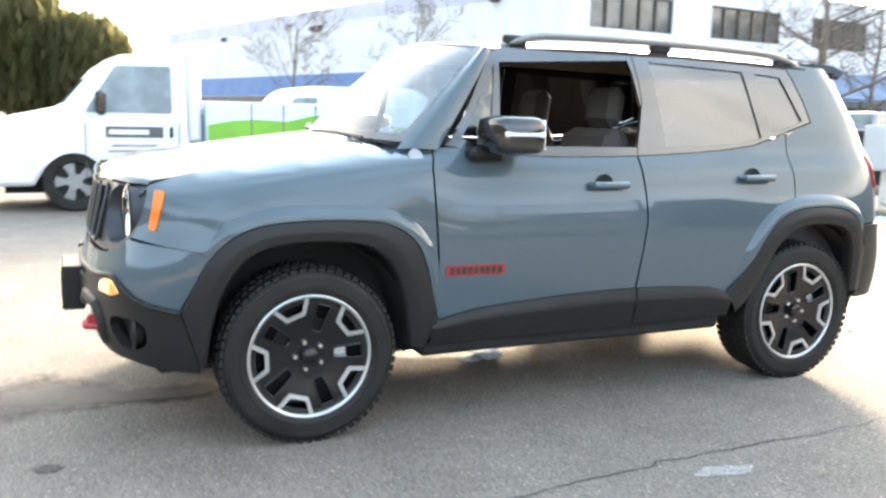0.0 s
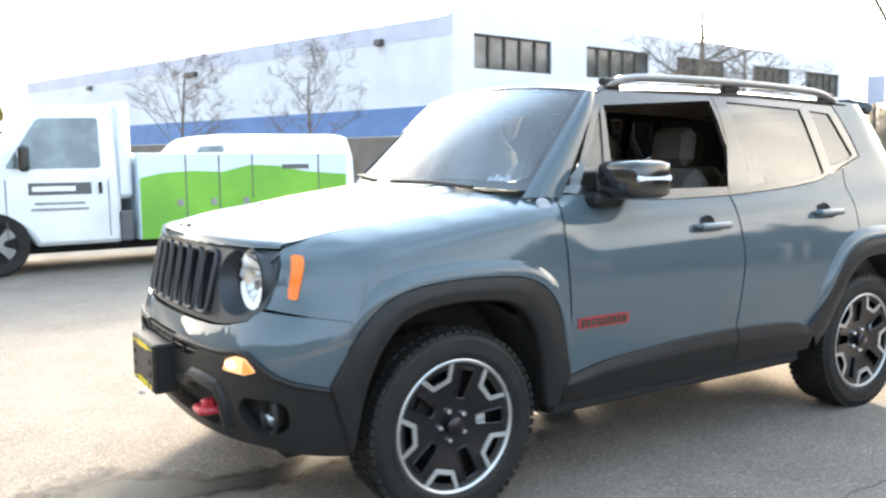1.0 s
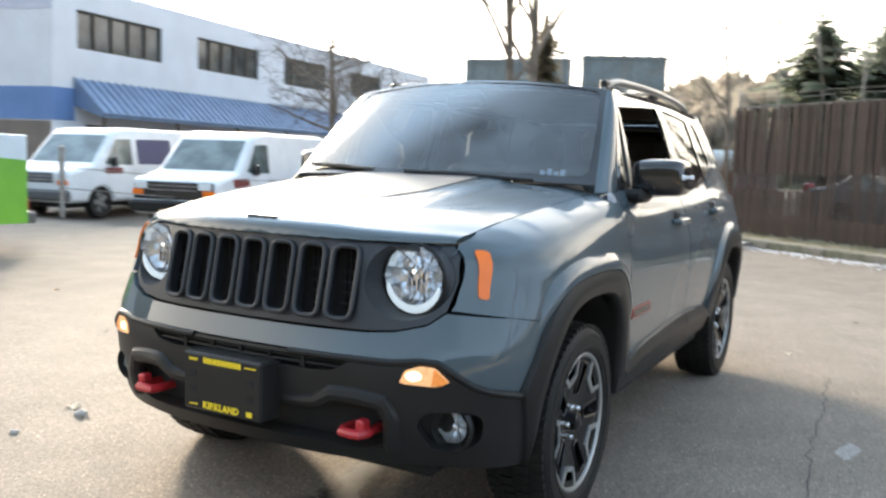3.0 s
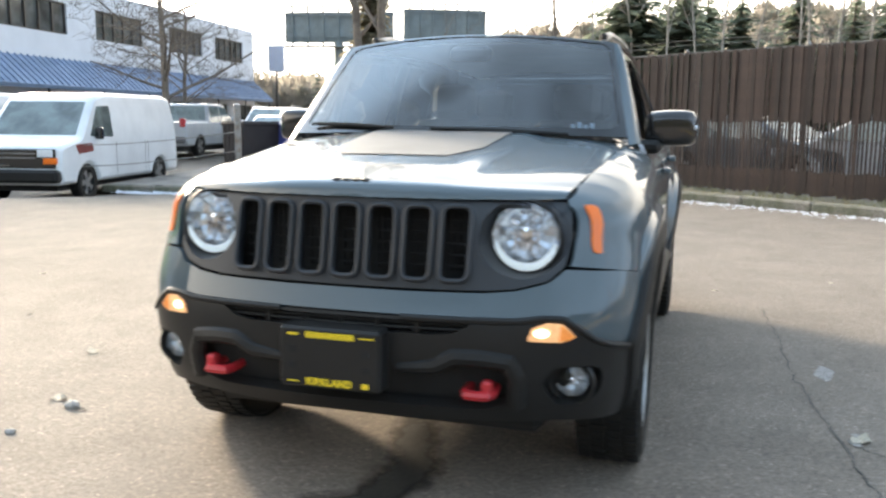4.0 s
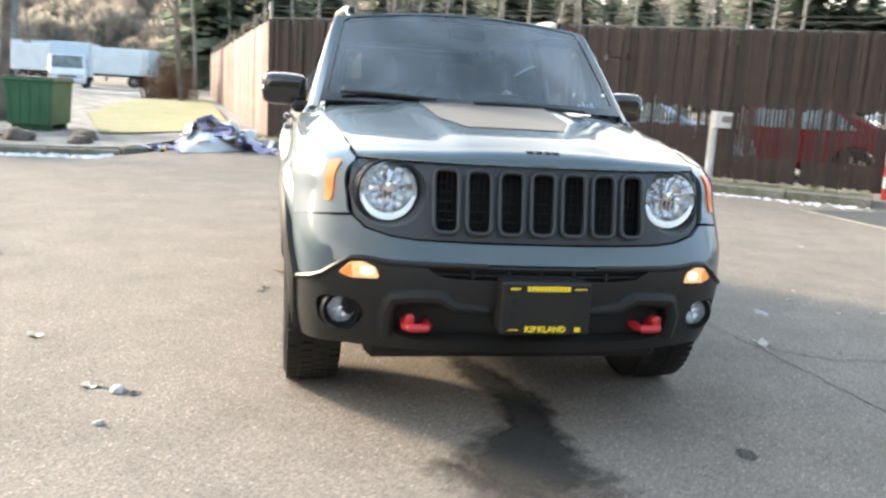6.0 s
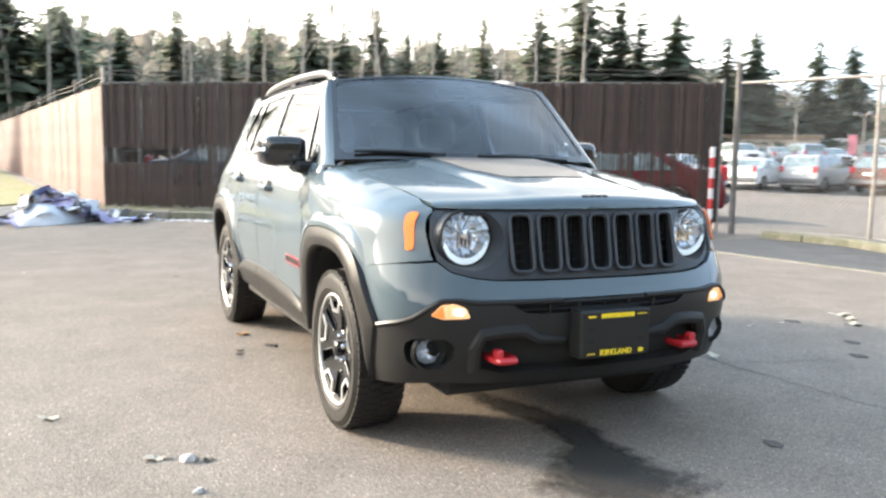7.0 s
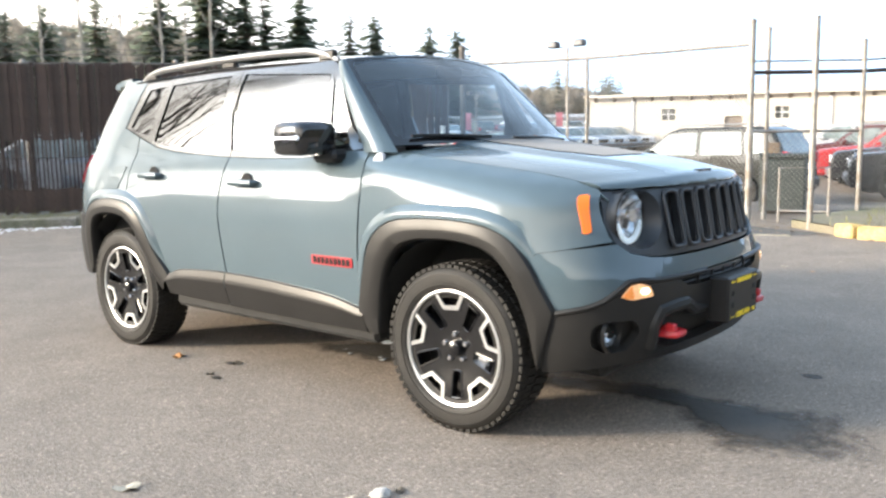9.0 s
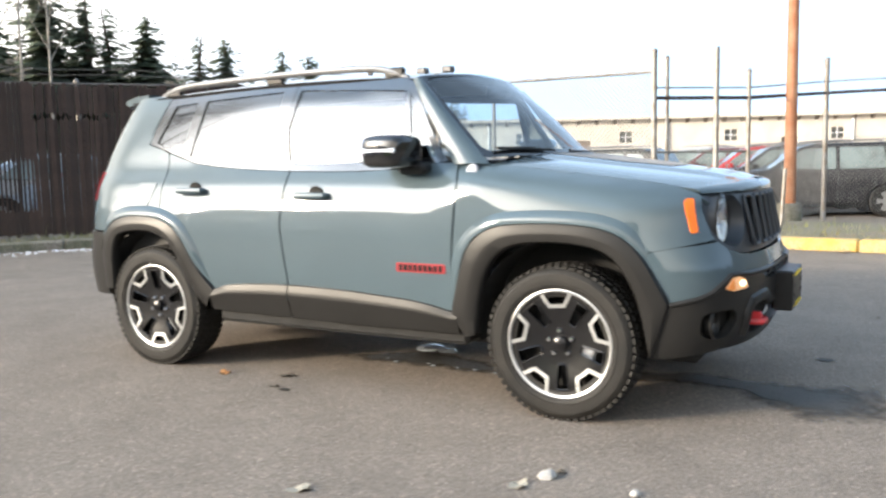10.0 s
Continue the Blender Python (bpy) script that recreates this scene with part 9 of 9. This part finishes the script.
litter = Geo()
for i in range(1500):
    if i < 1000:
        x = rnd.uniform(-1.2, 6.5)
        y = 7.0 - 0.11 * max(0.0, x) + rnd.gauss(0.35, 0.45) + 0.35 * max(0.0, -x)
    else:
        x, y = on_fence(rnd.uniform(0, 11.4), 0.9 + abs(rnd.gauss(0, 0.3)))
    z = 0.125 if (x > 0.8 and y > 7.05 - 0.1 * x) else 0.002
    a, r_ = rnd.uniform(0, 6.28), rnd.uniform(0.012, 0.045)
    u, v = Vector((math.cos(a), math.sin(a), rnd.uniform(-0.1, 0.25))) * r_, Vector((-math.sin(a), math.cos(a), rnd.uniform(-0.1, 0.3))) * r_ * rnd.uniform(0.3, 0.8)
    c = Vector((x, y, z + 0.25 * r_))
    litter.add([c - u, c - v, c + u, c + v], [(0, 1, 2), (0, 2, 3)])
M_LITTER = mat("brown_litter", (0.16, 0.10, 0.06), 0.9, var=0.4, scale=6, fine=60, bump=0.0, hue=(0.24, 0.20, 0.14))
solid("leaf_litter", litter, M_LITTER, "brown leaf litter along the kerbs and gate", "litter", kind="stuff", angle=0, fix=False)
weeds = Geo()
for i in range(2600):
    if i < 1500:
        x, y = on_fence(rnd.uniform(-0.3, 11), rnd.uniform(-0.1, 0.72))
    else:
        x = rnd.uniform(0.6, 9)
        y = 6.9 - 0.1 * x + rnd.uniform(0.2, 2.4)
    z, h = 0.10, rnd.uniform(0.03, 0.14) * (2.2 if rnd.random() < 0.06 else 1)
    a = rnd.uniform(0, 6.28)
    dx, dy = 0.006 * math.cos(a), 0.006 * math.sin(a)
    tip = (x + rnd.uniform(-0.5, 0.5) * h, y + rnd.uniform(-0.5, 0.5) * h, z + h)
    weeds.add([(x - dx, y - dy, z), (x + dx, y + dy, z), tip], [(0, 1, 2)])
solid("weeds", weeds, M_GRASS, "tufts of frosted winter weeds on the verges", "weeds", kind="stuff", angle=0, fix=False)

# floodlights over the lot
for x, y, h in ((-14.7, 26.2, 4.7), (-39.1, 52.0, 4.6), (-43.2, 49.6, 5.4), (-32.5, 59.0, 4.4)):
    f = thing("flood_light", pose(x, y, 0), "twin floodlights on a thin pole over the lot", "lamp")
    part("pole", Geo().tube([(0, 0, 0), (0, 0, h)], 0.06, 8), M_GALV, f)
    part("arm", Geo().tube([(-0.6, 0, h), (0.6, 0, h)], 0.03, 6), M_GALV, f)
    for s in (1, -1):
        part("lamp_head", Geo().box(s * 0.6 - 0.22, s * 0.6 + 0.22, -0.28, 0.12, h - 0.02, h + 0.24, 0.05), M_BUMPER, f)

M_FLAG = mat("pink_red_cloth", (0.56, 0.20, 0.25), 0.8, var=0.12, scale=6, bump=0.1)
for x, y in ((-40.9, 52.6), (-37.4, 61.4)):
    fl = thing("banner_pole", pose(x, y, 0.74, 0, 0, 40), "pink-red upright banner on a thin pole in the lot", "banner", "banners in the dealer's lot")
    part("pole", Geo().tube([(0, 0, 0), (0, 0, 2.5)], 0.03, 6), M_GALV, fl)
    g = Geo()
    for k in range(7):
        g.v += [(0.03, 0.05 * math.sin(k * 0.9), 1.0 + 0.24 * k), (0.62, 0.10 * math.sin(k * 0.9 + 0.7), 1.0 + 0.24 * k), (0.62, 0.10 * math.sin(k * 0.9 + 0.7) + 0.012, 1.0 + 0.24 * k), (0.03, 0.05 * math.sin(k * 0.9) + 0.012, 1.0 + 0.24 * k)]
    g.f = [(4 * k + i, 4 * k + (i + 1) % 4, 4 * k + 4 + (i + 1) % 4, 4 * k + 4 + i) for k in range(6) for i in range(4)] + [(3, 2, 1, 0), (24, 25, 26, 27)]
    part("banner", g, M_FLAG, fl)

# dark waste bin behind the gate
bin_ = thing("waste_bin", pose(-0.75, 9.55, 0, 0, 0, 14), "dark grey-green metal bin behind the gate mesh", "bin")
M_BIN = mat("dark_bin", (0.050, 0.060, 0.055), 0.6, var=0.2, scale=4, bump=0.1)
part("body", Geo().box(-0.32, 0.32, -0.26, 0.26, 0.04, 0.82, 0.025), M_BIN, bin_)
part("lid", Geo().box(-0.34, 0.34, -0.28, 0.28, 0.825, 0.90, 0.02), M_BIN, bin_)
part("cardboard_box", Geo().box(-0.26, -0.06, -0.12, 0.10, 0.90, 1.06, 0.006), M_WOOD_POST, bin_)

# things in the south-west are lowered with dip to fit the camera's view
for ob in [o for o in bpy.data.objects if o.parent is None and o.type in {"MESH", "EMPTY"}]:
    if ob.name in {"ground", "verge_west", "grass_west", "kerb_west", "slatted_fence", "kerb_fence", "verge_fence"}:
        continue
    if ob.location.xy.length > 0.01:
        ob.location.z += dip(ob.location.x, ob.location.y)
    elif ob.name in {"frost_grit", "leaf_litter", "weeds"}:
        for v in ob.data.vertices:
            v.co.z += dip(v.co.x, v.co.y)
    elif ob.name == "cable_barrier":
        for o in ob.children:
            for v in o.data.vertices:
                v.co.z += dip(v.co.x, v.co.y)
